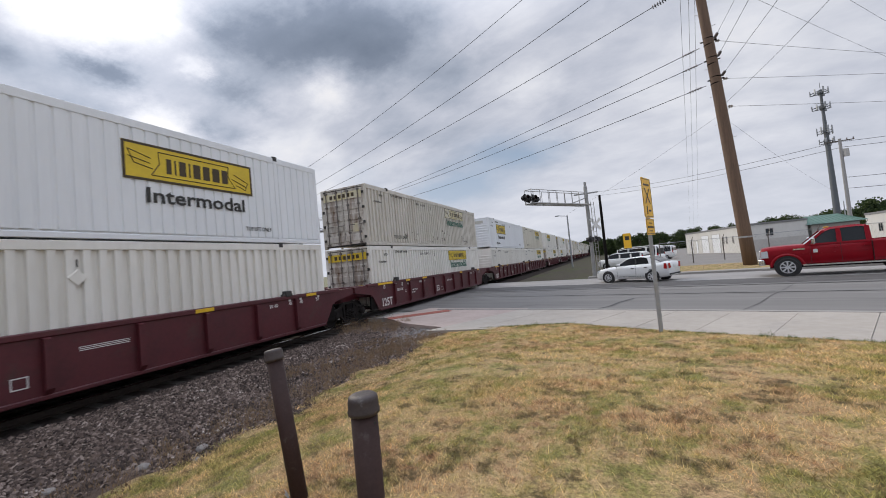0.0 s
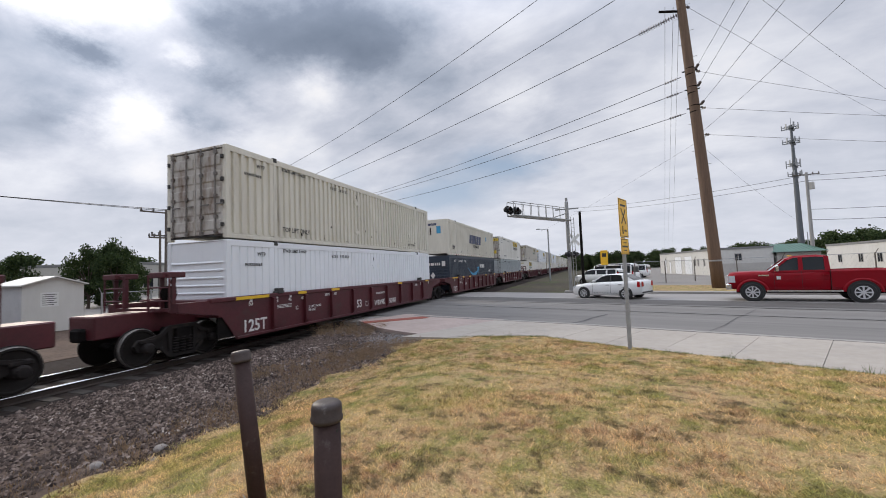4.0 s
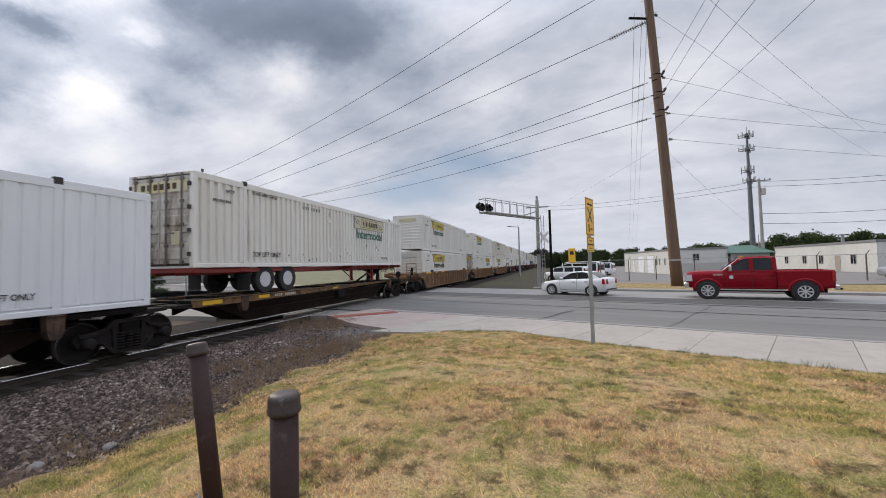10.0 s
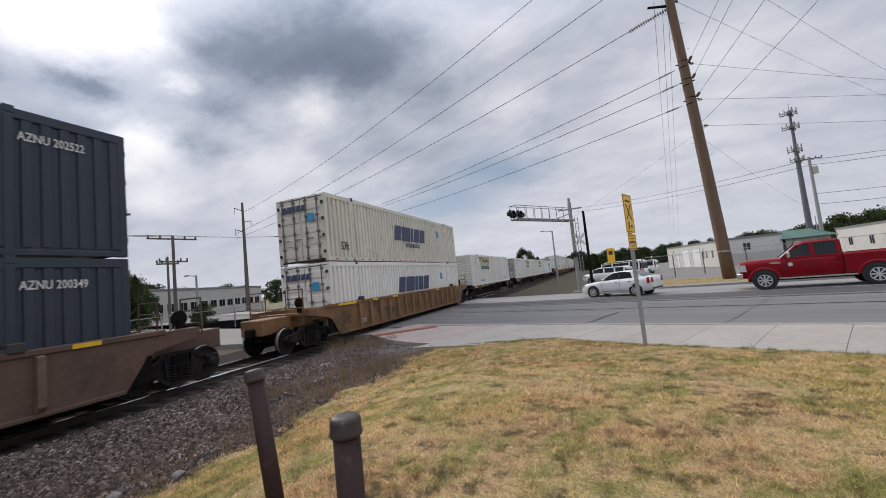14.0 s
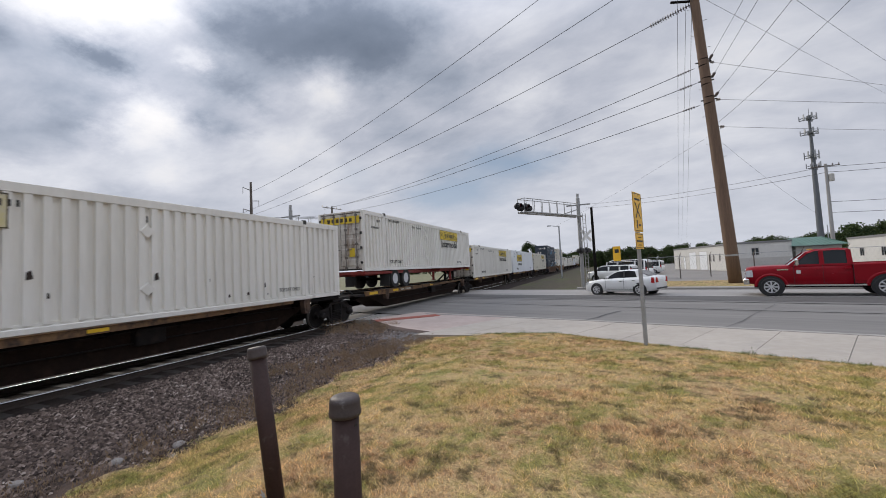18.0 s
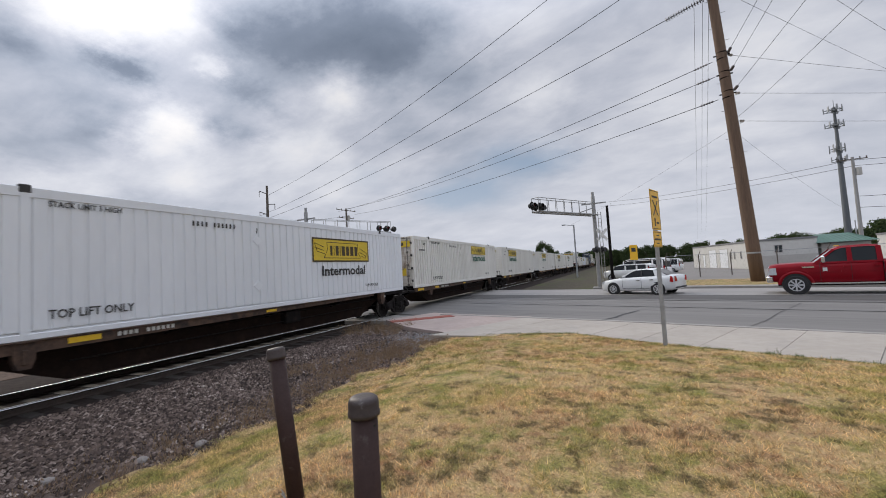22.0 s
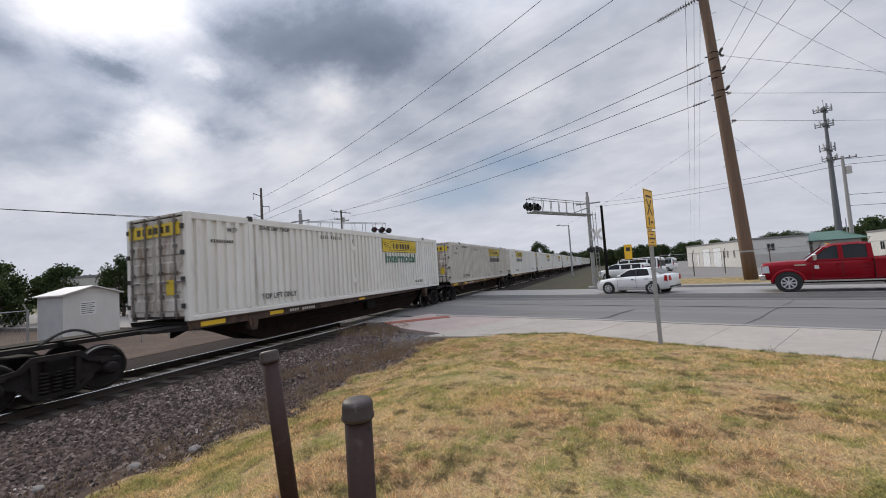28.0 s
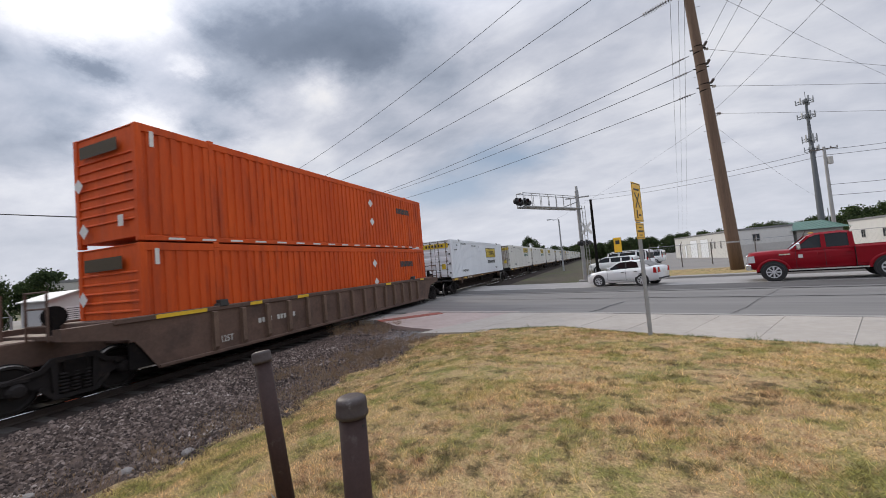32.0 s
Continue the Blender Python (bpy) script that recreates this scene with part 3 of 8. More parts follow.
class Shape:
    """Collects vertices and faces of one mesh."""

    def __init__(self):
        self.v, self.f = [], []

    def add(self, verts, faces):
        n = len(self.v)
        self.v += [tuple(p) for p in verts]
        self.f += [tuple(i + n for i in f) for f in faces]
        return self

    def box(self, x0, x1, y0, y1, z0, z1, c=0.0):
        if c <= 0:
            v = [(x, y, z) for z in (z0, z1) for y in (y0, y1) for x in (x0, x1)]
            return self.add(v, [(0, 2, 3, 1), (4, 5, 7, 6), (0, 1, 5, 4), (2, 6, 7, 3), (0, 4, 6, 2), (1, 3, 7, 5)])
        # chamfered along all edges
        lo, hi = (x0, y0, z0), (x1, y1, z1)
        idx, v = {}, []
        for sx in (0, 1):
            for sy in (0, 1):
                for sz in (0, 1):
                    s = (sx, sy, sz)
                    for a in range(3):
                        p = [(hi if s[k] else lo)[k] for k in range(3)]
                        for k in range(3):
                            if k != a:
                                p[k] += -c if s[k] else c
                        idx[(s, a)] = len(v)
                        v.append(tuple(p))
        f = []
        for a in range(3):
            b, d = (a + 1) % 3, (a + 2) % 3
            for sa in (0, 1):
                q = []
                for sb, sd in ((0, 0), (1, 0), (1, 1), (0, 1)):
                    s = [0, 0, 0]
                    s[a], s[b], s[d] = sa, sb, sd
                    q.append(idx[(tuple(s), a)])
                f.append(tuple(q if sa else q[::-1]))
            for sb in (0, 1):
                for sd in (0, 1):
                    s0, s1 = [0, 0, 0], [0, 0, 0]
                    s0[a], s1[a] = 0, 1
                    s0[b] = s1[b] = sb
                    s0[d] = s1[d] = sd
                    q = [idx[(tuple(s0), b)], idx[(tuple(s1), b)], idx[(tuple(s1), d)], idx[(tuple(s0), d)]]
                    f.append(tuple(q if sb == sd else q[::-1]))
        for sx in (0, 1):
            for sy in (0, 1):
                for sz in (0, 1):
                    q = [idx[((sx, sy, sz), a)] for a in range(3)]
                    f.append(tuple(q if (sx + sy + sz) % 2 else q[::-1]))
        return self.add(v, f)

    def tube(self, p0, p1, r0, r1=None, n=10, caps=True):
        r1 = r0 if r1 is None else r1
        p0, p1 = Vector(p0), Vector(p1)
        q = (p1 - p0).to_track_quat("Z", "Y").to_matrix()
        v = []
        for p, r in ((p0, r0), (p1, r1)):
            v += [p + q @ Vector((r * math.cos(2 * math.pi * i / n), r * math.sin(2 * math.pi * i / n), 0)) for i in range(n)]
        f = [(i, (i + 1) % n, n + (i + 1) % n, n + i) for i in range(n)]
        if caps:
            f += [tuple(range(n))[::-1], tuple(range(n, 2 * n))]
        return self.add(v, f)

    def sweep(self, pts, radii, n=6, caps=True):
        """One skin along a line of points with a radius at each."""
        pts = [Vector(p) for p in pts]
        rows = []
        for i, (p, r) in enumerate(zip(pts, radii)):
            d = pts[min(i + 1, len(pts) - 1)] - pts[max(i - 1, 0)]
            a = d.cross(Vector((0, 0, 1)))
            a = a.normalized() if a.length > 1e-3 * d.length else Vector((1, 0, 0))
            b = d.normalized().cross(a)
            rows.append([p + a * (r * math.cos(6.28319 * k / n)) + b * (r * math.sin(6.28319 * k / n)) for k in range(n)])
        m = len(self.v)
        self.strip(rows, True)
        if caps:
            self.f += [tuple(m + k for k in range(n)), tuple(m + (len(pts) - 1) * n + k for k in range(n))]
        return self

    def turned(self, prof, centre=(0, 0, 0), n=20, axis="z"):
        """A profile of (radius, height) turned round an axis."""
        v = []
        for r, h in prof:
            for i in range(n):
                a = 2 * math.pi * i / n
                p = (r * math.cos(a), r * math.sin(a), h)
                p = {"z": p, "x": (p[2], p[0], p[1]), "y": (p[1], p[2], p[0])}[axis]
                v.append((p[0] + centre[0], p[1] + centre[1], p[2] + centre[2]))
        f = []
        for k in range(len(prof) - 1):
            f += [(k * n + i, k * n + (i + 1) % n, (k + 1) * n + (i + 1) % n, (k + 1) * n + i) for i in range(n)]
        f += [tuple(range(n))[::-1], tuple(range((len(prof) - 1) * n, len(prof) * n))]
        return self.add(v, f)

    def prism(self, poly, lo, hi, axis="x"):
        """A polygon drawn in the two other axes, in order, and drawn out along an axis."""
        n = len(poly)
        v = []
        for h in (lo, hi):
            for a, b in poly:
                v.append({"x": (h, a, b), "y": (a, h, b), "z": (a, b, h)}[axis])
        f = [(i, (i + 1) % n, n + (i + 1) % n, n + i) for i in range(n)] + [tuple(range(n))[::-1], tuple(range(n, 2 * n))]
        return self.add(v, f)

    def strip(self, rows, close=False):
        """A skin over rows of equally many points."""
        n = len(rows[0])
        v = [p for r in rows for p in r]
        f = []
        for k in range(len(rows) - 1):
            for i in range(n if close else n - 1):
                j = (i + 1) % n
                f.append((k * n + i, k * n + j, (k + 1) * n + j, (k + 1) * n + i))
        return self.add(v, f)

    def mesh(self, name, material, smooth=False):
        me = bpy.data.meshes.new(name)
        me.from_pydata(self.v, [], self.f)
        me.validate()
        bm = bmesh.new()
        bm.from_mesh(me)
        bmesh.ops.recalc_face_normals(bm, faces=bm.faces)
        bm.to_mesh(me)
        bm.free()
        me.materials.append(material)
        if smooth:
            me.shade_smooth()
        return me


SMALL_PRINT = ("print", "door_print", "end_print", "end_wordmark", "banner", "marking", "rust_patch", "reflector", "wordmark", "spring")


def part(name, shape, material, parent, label="", smooth=False, at=None):
    me = shape if isinstance(shape, bpy.types.Mesh) else shape.mesh(name, material, smooth)
    ob = new(name, me)
    ob.parent = parent
    if at is not None:
        ob.matrix_basis = at
    if label:
        ob["label"] = label
    if name in SMALL_PRINT:
        ob["kind"] = "stuff"
    return ob


def thing(name, label, category, group="", at=None, kind=""):
    ob = new(name)
    ob.empty_display_size = 0.2
    tagged(ob, label, category, group, kind)
    if at is not None:
        ob.matrix_basis = at
    return ob


def solo(name, shape, material, label, category="", kind="", smooth=False, group=""):
    ob = new(name, shape if isinstance(shape, bpy.types.Mesh) else shape.mesh(name, material, smooth))
    return tagged(ob, label, category, group, kind)


TEXTS = {}


def letters(text, height, material, squeeze=1.0):
    """A mesh of lettering that faces +x and reads along +y, its lower left corner at the origin."""
    key = (text, height, material.name, squeeze)
    if key not in TEXTS:
        cu = bpy.data.curves.new("lettering", "FONT")
        cu.body, cu.size, cu.resolution_u = text, height / 0.69, 2
        cu.offset = height * (0.03 if height > 0.3 else 0.02)
        cu.extrude = 0.002
        tmp = new("lettering", cu)
        dg = bpy.context.evaluated_depsgraph_get()
        me = bpy.data.meshes.new_from_object(tmp.evaluated_get(dg))
        bpy.data.objects.remove(tmp)
        bpy.data.curves.remove(cu)
        me.transform(Matrix(((0, 0, 1, 0), (squeeze, 0, 0, 0), (0, 1, 0, 0), (0, 0, 0, 1))))
        me.materials.clear()
        me.materials.append(material)
        TEXTS[key] = me
    return TEXTS[key]


def text_width(me):
    ys = [v.co.y for v in me.vertices]
    return max(ys) - min(ys)

# ---- ground, road and track ----
TRACK_X = -11.445
RAIL_Z = 0.12  # datum of the wagons
TRACK_Z = -0.04  # top of the rails


def smooth(a, b, x):
    u = min(1.0, max(0.0, (x - a) / (b - a)))
    return u * u * (3 - 2 * u)


def kerb_y(x):
    """The near kerb of the road, which bends towards the lawn."""
    return 14.45 - 0.30 * x if x < -1 else 14.75 - 0.375 * (x + 1)


def walk_y(x):
    """Where the lawn meets the pavement."""
    return 11.45 + 0.04 * (x + 4.5) if x < -1.2 else 11.55 - 0.62 * (x + 1.2) + 0.012 * (x + 1.2) ** 2


def lawn_z(x, y):
    top = 0.50 - 0.42 * smooth(4.0, 11.0, y + 0.25 * max(0, x))
    edge = smooth(-5.3, -2.2, x)
    return (top * edge + -0.03 * (1 - edge)) + 0.02 * noise.noise((x * 0.6, y * 0.6, 0))


def far_edge(x):
    return 30.9 - 0.36 * x


def build_ground():
    g = Shape()
    g.box(-1500, 1500, -600, 3000, -0.75, -0.55)
    solo("ground", g, M["far_ground"], "flat dry grass and dirt reaching the horizon", kind="structure")
    # lawn with its gentle bank
    xs = [-5.6 + k * 0.30 for k in range(90)] + [24, 28, 28.2]
    ys = [-40.2, -40, -30, -20, -14, -9] + [-6 + i * 0.20 for i in range(91)]
    rows = []
    for y in ys:
        row = []
        e = -4.95 + 0.35 * math.sin(y * 1.7) + 0.25 * math.sin(y * 4.1 + 1)
        for x in xs:
            x, dip = max(x, e), 0.05 if x <= e else 0.0
            yy = min(y, walk_y(x) + 0.06)
            row.append((x, yy, -0.6 if y < -40.1 or x > 28.1 else lawn_z(x, yy) - dip))
        rows.append(row)
    solo("lawn", Shape().strip(rows), M["soil"], "sunburnt lawn soil with dry thatch", kind="structure", smooth=True)
    # ballast bed
    rows = []
    for i in range(120):
        y = -44 + i * 0.48
        row = []
        for k in range(36):
            x = -4.2 - k * 0.17
            z = -0.06 - 0.06 * (1 - smooth(-7.5, -5.2, x)) - 0.11 * (1 - smooth(-9.7, -8.8, x)) + 0.05 * noise.noise((x * 0.8, y * 0.8, 4)) * (1 if x > -9 else 0)
            row.append((x, y, z if y < 13.2 else min(z, -0.05)))
        rows.append(row)
    solo("ballast_bed", Shape().strip(rows), M["gravel"], "dark crushed stone beside the railway", kind="structure", smooth=True)
    # bed under the track, darker than the stones beside it
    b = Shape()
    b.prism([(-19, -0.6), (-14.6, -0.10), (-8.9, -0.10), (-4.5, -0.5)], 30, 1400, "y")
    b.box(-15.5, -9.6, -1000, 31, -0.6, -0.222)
    solo("track_bed", b, M["dark_bed"], "raised gravel bed under the railway track", kind="structure")


    # dark gravel behind the track and beside it past the road
    solo("gravel_yard", Shape().prism([(-60, -0.6), (-60, -0.23), (-15.4, -0.21), (-15.4, -0.6)], -300, 14.05, "y"), M["gravel"], "dark weedy gravel behind the railway", kind="structure")
    solo("gravel_strip", Shape().prism([(-9.0, -0.6), (-9.0, -0.16), (-4.6, -0.14), (2.6, -0.02), (2.6, -0.6)], 30.2, 260, "y"), M["weedy"], "dark gravel and weeds beside the track", kind="structure")


def build_road():
    # carriageway as one sheet with a pale near and far lane and a tarred middle
    def lane(name, lo, hi, mat, z, label):
        rows = []
        for i in range(41):
            x = -60 + i * 3.5
            rows.append([(x, lo(x) + (hi(x) - lo(x)) * k / 4, z) for k in range(5)])
        return solo(name, Shape().strip(rows), mat, label, kind="structure")

    lane("road", lambda x: kerb_y(x) - 0.3, lambda x: far_edge(x) + 0.3, M["asphalt"], 0.0, "worn grey asphalt road over the level crossing")
    along = lambda q: (lambda x: q - 0.36 * x)
    lane("road_far_lane", along(25.75), along(31.0), M["road_pale"], 0.008, "pale bleached concrete lane of the road")
    lane("road_centre", along(23.2), along(25.75), M["tar"], 0.010, "darker tarred strip between the lanes")
    for q, w, k in ((19.3, 0.32, 1), (22.4, 0.55, 2)):
        lane("road_marking", along(q), along(q + w), M["road_worn"], 0.014 + 0.003 * k, "pale worn line along the road")
    for k, (pts, w) in enumerate(((((-0.8, 14.6), (-0.2, 15.5), (0.1, 16.4), (0.7, 17.6)), 0.055), (((3.1, 13.2), (4.0, 14.7), (4.9, 16.6), (5.9, 18.4), (6.5, 19.6)), 0.014), (((-4.2, 16.2), (-3.0, 16.9), (-1.6, 16.7)), 0.05), (((8.6, 19.8), (11.5, 18.9), (15.0, 17.9)), 0.06))):
        rows = []
        for x, y in pts:
            rows.append([(x - w, y, 0.0125 + 0.001 * k), (x + w, y, 0.0125 + 0.001 * k)])
        solo("road_crack", Shape().strip(rows), M["crack"], "dark sealed crack across the asphalt", kind="structure")
    # far kerb and verge
    k = Shape()
    rows = []
    for i in range(41):
        x = 0.5 + i * 1.5
        y = far_edge(x)
        rows.append([(x, y, -0.1), (x, y, 0.13), (x, y + 0.05, 0.15), (x, y + 0.9, 0.15), (x, y + 0.9, -0.1)])
    k.strip(rows)
    solo("kerb_far", k, M["kerb"], "weathered concrete kerb on the far side of the road", kind="structure")
    rows = []
    for i in range(41):
        x = 0.5 + i * 1.5
        rows.append([(x, far_edge(x) + 0.9 + j * 2.6, 0.15) for j in range(4)])
    solo("verge", Shape().strip(rows), M["soil"], "dry grass verge behind the far kerb", kind="structure")
    lot = Shape().box(3.0, 160, 36, 190, -0.5, 0.02)
    solo("yard_paving", lot, M["lot"], "pale paved yard behind the verge", kind="structure")
    # the road goes on beyond the track
    far = Shape().box(-70, -14.6, 14, 32, -0.55, 0.0)
    solo("road_beyond", far, M["lot"], "pale paved road behind the railway", kind="structure")
    # near kerb
    rows = []
    for i in range(29):
        x = -7.6 + i * 1.0
        y = kerb_y(x)
        rows.append([(x, y + 0.02, -0.1), (x, y, 0.045), (x, y - 0.03, 0.062), (x, y - 0.26, 0.062), (x, y - 0.26, -0.1)])
    solo("kerb_near", Shape().strip(rows), M["kerb"], "worn concrete kerb between road and pavement", kind="structure")
    pave = tagged(new("pavement"), "pale concrete pavement slabs with open joints", "", kind="structure")
    rnd = random.Random(4)
    xs = [-6.24 + i * 1.52 for i in range(19)]

    def joint(x0, side):
        """Where a slanting joint meets the kerb or the lawn."""
        y = 10.0
        x = x0
        for _ in range(12):
            x = x0 + 0.52 * (y - 10.0)
            y = kerb_y(x) - 0.27 if side else walk_y(x) - 0.25
        return (x, y)
    for xa, xb in zip(xs, xs[1:]):
        p = [joint(xa + 0.008, 0), joint(xb - 0.008, 0), joint(xb - 0.008, 1), joint(xa + 0.008, 1)]
        part("slab", Shape().prism(p, -0.15, 0.05 + rnd.uniform(-0.004, 0.004), "z"), M["concrete"], pave)
    bed = Shape().strip([[(*joint(x, 0), 0.034), (*joint(x, 1), 0.034)] for x in xs])
    part("joint_bed", bed, M["kerb"], pave, "grey mortar in the joints")
    apron = [(-9.45, 14.75), (-8.3, 17.3), (-6.5, 16.6), (-3.22, 15.6), (-5.25, 11.75), (-6.4, 12.3), (-7.4, 12.9)]
    solo("apron", Shape().prism(apron[::-1], -0.15, 0.046, "z"), M["pink"], "pinkish concrete ramp beside the crossing", kind="structure")
    red = tagged(new("tactile_paving"), "brick red tactile paving strip at the crossing", "", kind="structure")
    d = Vector((1.85, 1.70, 0)).normalized()
    n = Vector((-d.y, d.x, 0))
    tile = Shape().box(0.004, 0.304, 0.004, 0.304, 0, 0.02, 0.004)
    for i in range(3):
        for j in range(3):
            tile.turned([(0.03, 0.02), (0.018, 0.026)], (0.055 + 0.1 * i, 0.055 + 0.1 * j, 0), 6)
    tile = tile.mesh("tile", M["paver"])
    for i in range(9):
        for j in range(2):
            o = Vector((-8.62, 13.9, 0)) + d * (0.308 * i) + n * (0.308 * j)
            part("tile", tile, None, red, at=Matrix(((d.x, n.x, 0, o.x), (d.y, n.y, 0, o.y), (0, 0, 1, 0.044), (0, 0, 0, 1))))
    cross = tagged(new("crossing_surface"), "grey concrete crossing panels between the rails", "", kind="structure")
    for i in range(7):
        y = 15.2 + i * 2.4
        for x0, x1 in ((-13.6, -12.30), (-12.06, -10.83), (-10.59, -9.3)):
            part("panel", Shape().box(x0, x1, y, y + 2.36, -0.3, TRACK_Z - 0.004, 0.02), M["kerb"], cross)


def build_track():
    prof = [(-0.075, -0.17), (0.075, -0.17), (0.075, -0.155), (0.012, -0.13), (0.012, -0.045), (0.034, -0.03), (0.034, -0.018), (-0.034, -0.018), (-0.034, -0.03), (-0.012, -0.045), (-0.012, -0.13), (-0.075, -0.155)]
    track = tagged(new("railway_track"), "single railway track of steel rails on timber ties", "railway track", kind="structure")
    for dx in (-0.753, 0.753):
        r = part("rail", Shape().prism([(TRACK_X + dx + a, TRACK_Z + b) for a, b in prof], -1000, 1400, "y"), M["rail"], track)
        crown = [(-0.036, -0.016), (-0.028, -0.004), (-0.014, 0), (0.012, 0), (0.024, -0.004), (0.033, -0.012), (0.0375, -0.022), (0.036, -0.028), (-0.036, -0.028)]
        part("rail_head", Shape().prism([(TRACK_X + dx + a, TRACK_Z + b) for a, b in crown], -1000, 1400, "y"), M["rail_head"], r, "polished rounded top of the rail")
    tie = Shape().box(-1.37, 1.37, -0.115, 0.115, -0.20, 0, 0.012).mesh("tie", M["tie"])
    rnd = random.Random(7)
    for i in range(150):
        y = -14 + i * 0.52
        if 14.8 < y < 32:
            continue
        part("tie", tie, None, track, at=pose(TRACK_X + rnd.uniform(-0.06, 0.06), y, TRACK_Z - 0.165 + rnd.uniform(-0.01, 0.01), 0, 0, rnd.uniform(-1, 1)))


def build_stuff():
    rng = np.random.default_rng(5)
    # ballast stones
    base_v = np.array([(1, 0, 0), (-1, 0, 0), (0, 1, 0), (0, -1, 0), (0.1, 0.1, 1), (0, 0, -1)])
    base_f = [(4, 0, 2), (4, 2, 1), (4, 1, 3), (4, 3, 0), (5, 2, 0), (5, 1, 2), (5, 3, 1), (5, 0, 3)]
    n = 84000
    y = -2 + 17 * rng.random(n) ** 1.15
    x = -4.75 - 5.2 * rng.random(n)
    edge = -4.95 + 0.35 * np.sin(y * 1.7) + 0.25 * np.sin(y * 4.1 + 1)
    keep = (x < edge) & (y < 14.6 - 0.1 * (x + 10))
    x, y = x[keep], y[keep]
    n = len(x)
    size = rng.uniform(0.014, 0.040, n) * np.where(rng.random(n) < 0.03, 1.8, 1.0)
    v = base_v[None] * (0.7 + 0.6 * rng.random((n, 6, 3)))
    ang = rng.uniform(0, 6.28, n)
    c, s = np.cos(ang), np.sin(ang)
    v[..., 0], v[..., 1] = v[..., 0] * c[:, None] - v[..., 1] * s[:, None], v[..., 0] * s[:, None] + v[..., 1] * c[:, None]
    v[..., 2] *= 0.75
    v *= size[:, None, None]
    v[..., 0] += x[:, None]
    v[..., 1] += y[:, None]
    v[..., 2] += (-0.075 - 0.06 * np.clip((-5.2 - x) / 2.3, 0, 1) - 0.11 * np.clip((-8.8 - x) / 0.9, 0, 1) + 0.035 * rng.random(n))[:, None]
    faces = (np.array(base_f)[None] + 6 * np.arange(n)[:, None, None]).reshape(-1, 3)
    me = bpy.data.meshes.new("ballast_stones")
    me.from_pydata(v.reshape(-1, 3).tolist(), [], faces.tolist())
    me.materials.append(M["stone"])
    solo("ballast_stones", me, None, "loose grey ballast stones beside the track", "ballast", kind="stuff")
    # a spill of finer pale gravel by the pavement
    n = 5000
    x, y = -5.9 + 0.55 * rng.standard_normal(n), 11.2 + 0.75 * rng.standard_normal(n)
    x -= 0.45 * (y - 11.2)
    keep = (x < -4.9) & (x > -8) & (y < 12.6)
    x, y = x[keep], y[keep]
    n = len(x)
    v = base_v[None] * (0.7 + 0.6 * rng.random((n, 6, 3))) * rng.uniform(0.010, 0.024, n)[:, None, None]
    v += np.stack([x, y, -0.085 - 0.06 * np.clip((-5.2 - x) / 2.3, 0, 1) + 0.03 * rng.random(n) + 0.02], 1)[:, None]
    faces = (np.array(base_f)[None] + 6 * np.arange(n)[:, None, None]).reshape(-1, 3)
    me = bpy.data.meshes.new("fine_gravel")
    me.from_pydata(v.reshape(-1, 3).tolist(), [], faces.tolist())
    me.materials.append(M["pale_stone"])
    solo("fine_gravel", me, None, "spill of pale fine gravel by the pavement", "gravel", kind="stuff")
    # lawn blades, matted, thickest underfoot
    n, m = 330000, 230000
    y = np.concatenate([0.6 + 11.0 * rng.random(n) ** 0.9, 0.8 + 4.4 * rng.random(m)])
    x = np.concatenate([-5.2 + 16.5 * rng.random(n), -5.2 + 10.2 * rng.random(m)])
    n += m
    lim = np.where(x < -1.2, 11.45 + 0.04 * (x + 4.5), 11.55 - 0.62 * (x + 1.2) + 0.012 * (x + 1.2) ** 2)
    edge = -4.75 + 0.35 * np.sin(y * 1.7) + 0.25 * np.sin(y * 4.1 + 1)
    keep = (y < lim - 0.02 + 0.12 * rng.random(n)) & (x > edge - 0.6 * rng.random(n) ** 3) & (x < 1.5 + 1.15 * y)
    x, y = x[keep], y[keep]
    n = len(x)
    yy = y + 0.25 * np.maximum(0, x)
    u = np.clip((yy - 4) / 7, 0, 1)
    top = 0.50 - 0.42 * u * u * (3 - 2 * u)
    e = np.clip((x + 5.3) / 3.1, 0, 1)
    e = e * e * (3 - 2 * e)
    z = top * e - 0.03 * (1 - e) - 0.012
    h = rng.uniform(0.010, 0.042, n)
    w = rng.uniform(0.0016, 0.0032, n) * (1 + 0.22 * y)
    a, lean, la = rng.uniform(0, 6.28, n), rng.uniform(0.6, 2.4, n) * h, rng.uniform(0, 6.28, n)
    # darker tufts that stand out of the mat
    k, per = 2600, 34
    ty = 0.9 + 10.5 * rng.random(k) ** 1.1
    tx = -4.9 + 15.5 * rng.random(k)
    ok = (ty < np.where(tx < -1.2, 11.3, 11.4 - 0.62 * (tx + 1.2) + 0.012 * (tx + 1.2) ** 2)) & (tx < 1.5 + 1.15 * ty)
    tx, ty = tx[ok], ty[ok]
    k = len(tx)
    reach = np.repeat(rng.uniform(0.03, 0.11, k), per)
    fx, fy = np.repeat(tx, per) + reach * rng.standard_normal(k * per), np.repeat(ty, per) + reach * rng.standard_normal(k * per)
    fu = np.clip((fy + 0.25 * np.maximum(0, fx) - 4) / 7, 0, 1)
    fe = np.clip((fx + 5.3) / 3.1, 0, 1)
    fe = fe * fe * (3 - 2 * fe)
    fz = (0.50 - 0.42 * fu * fu * (3 - 2 * fu)) * fe - 0.03 * (1 - fe) - 0.012
    x, y, z = np.concatenate([x, fx]), np.concatenate([y, fy]), np.concatenate([z, fz])
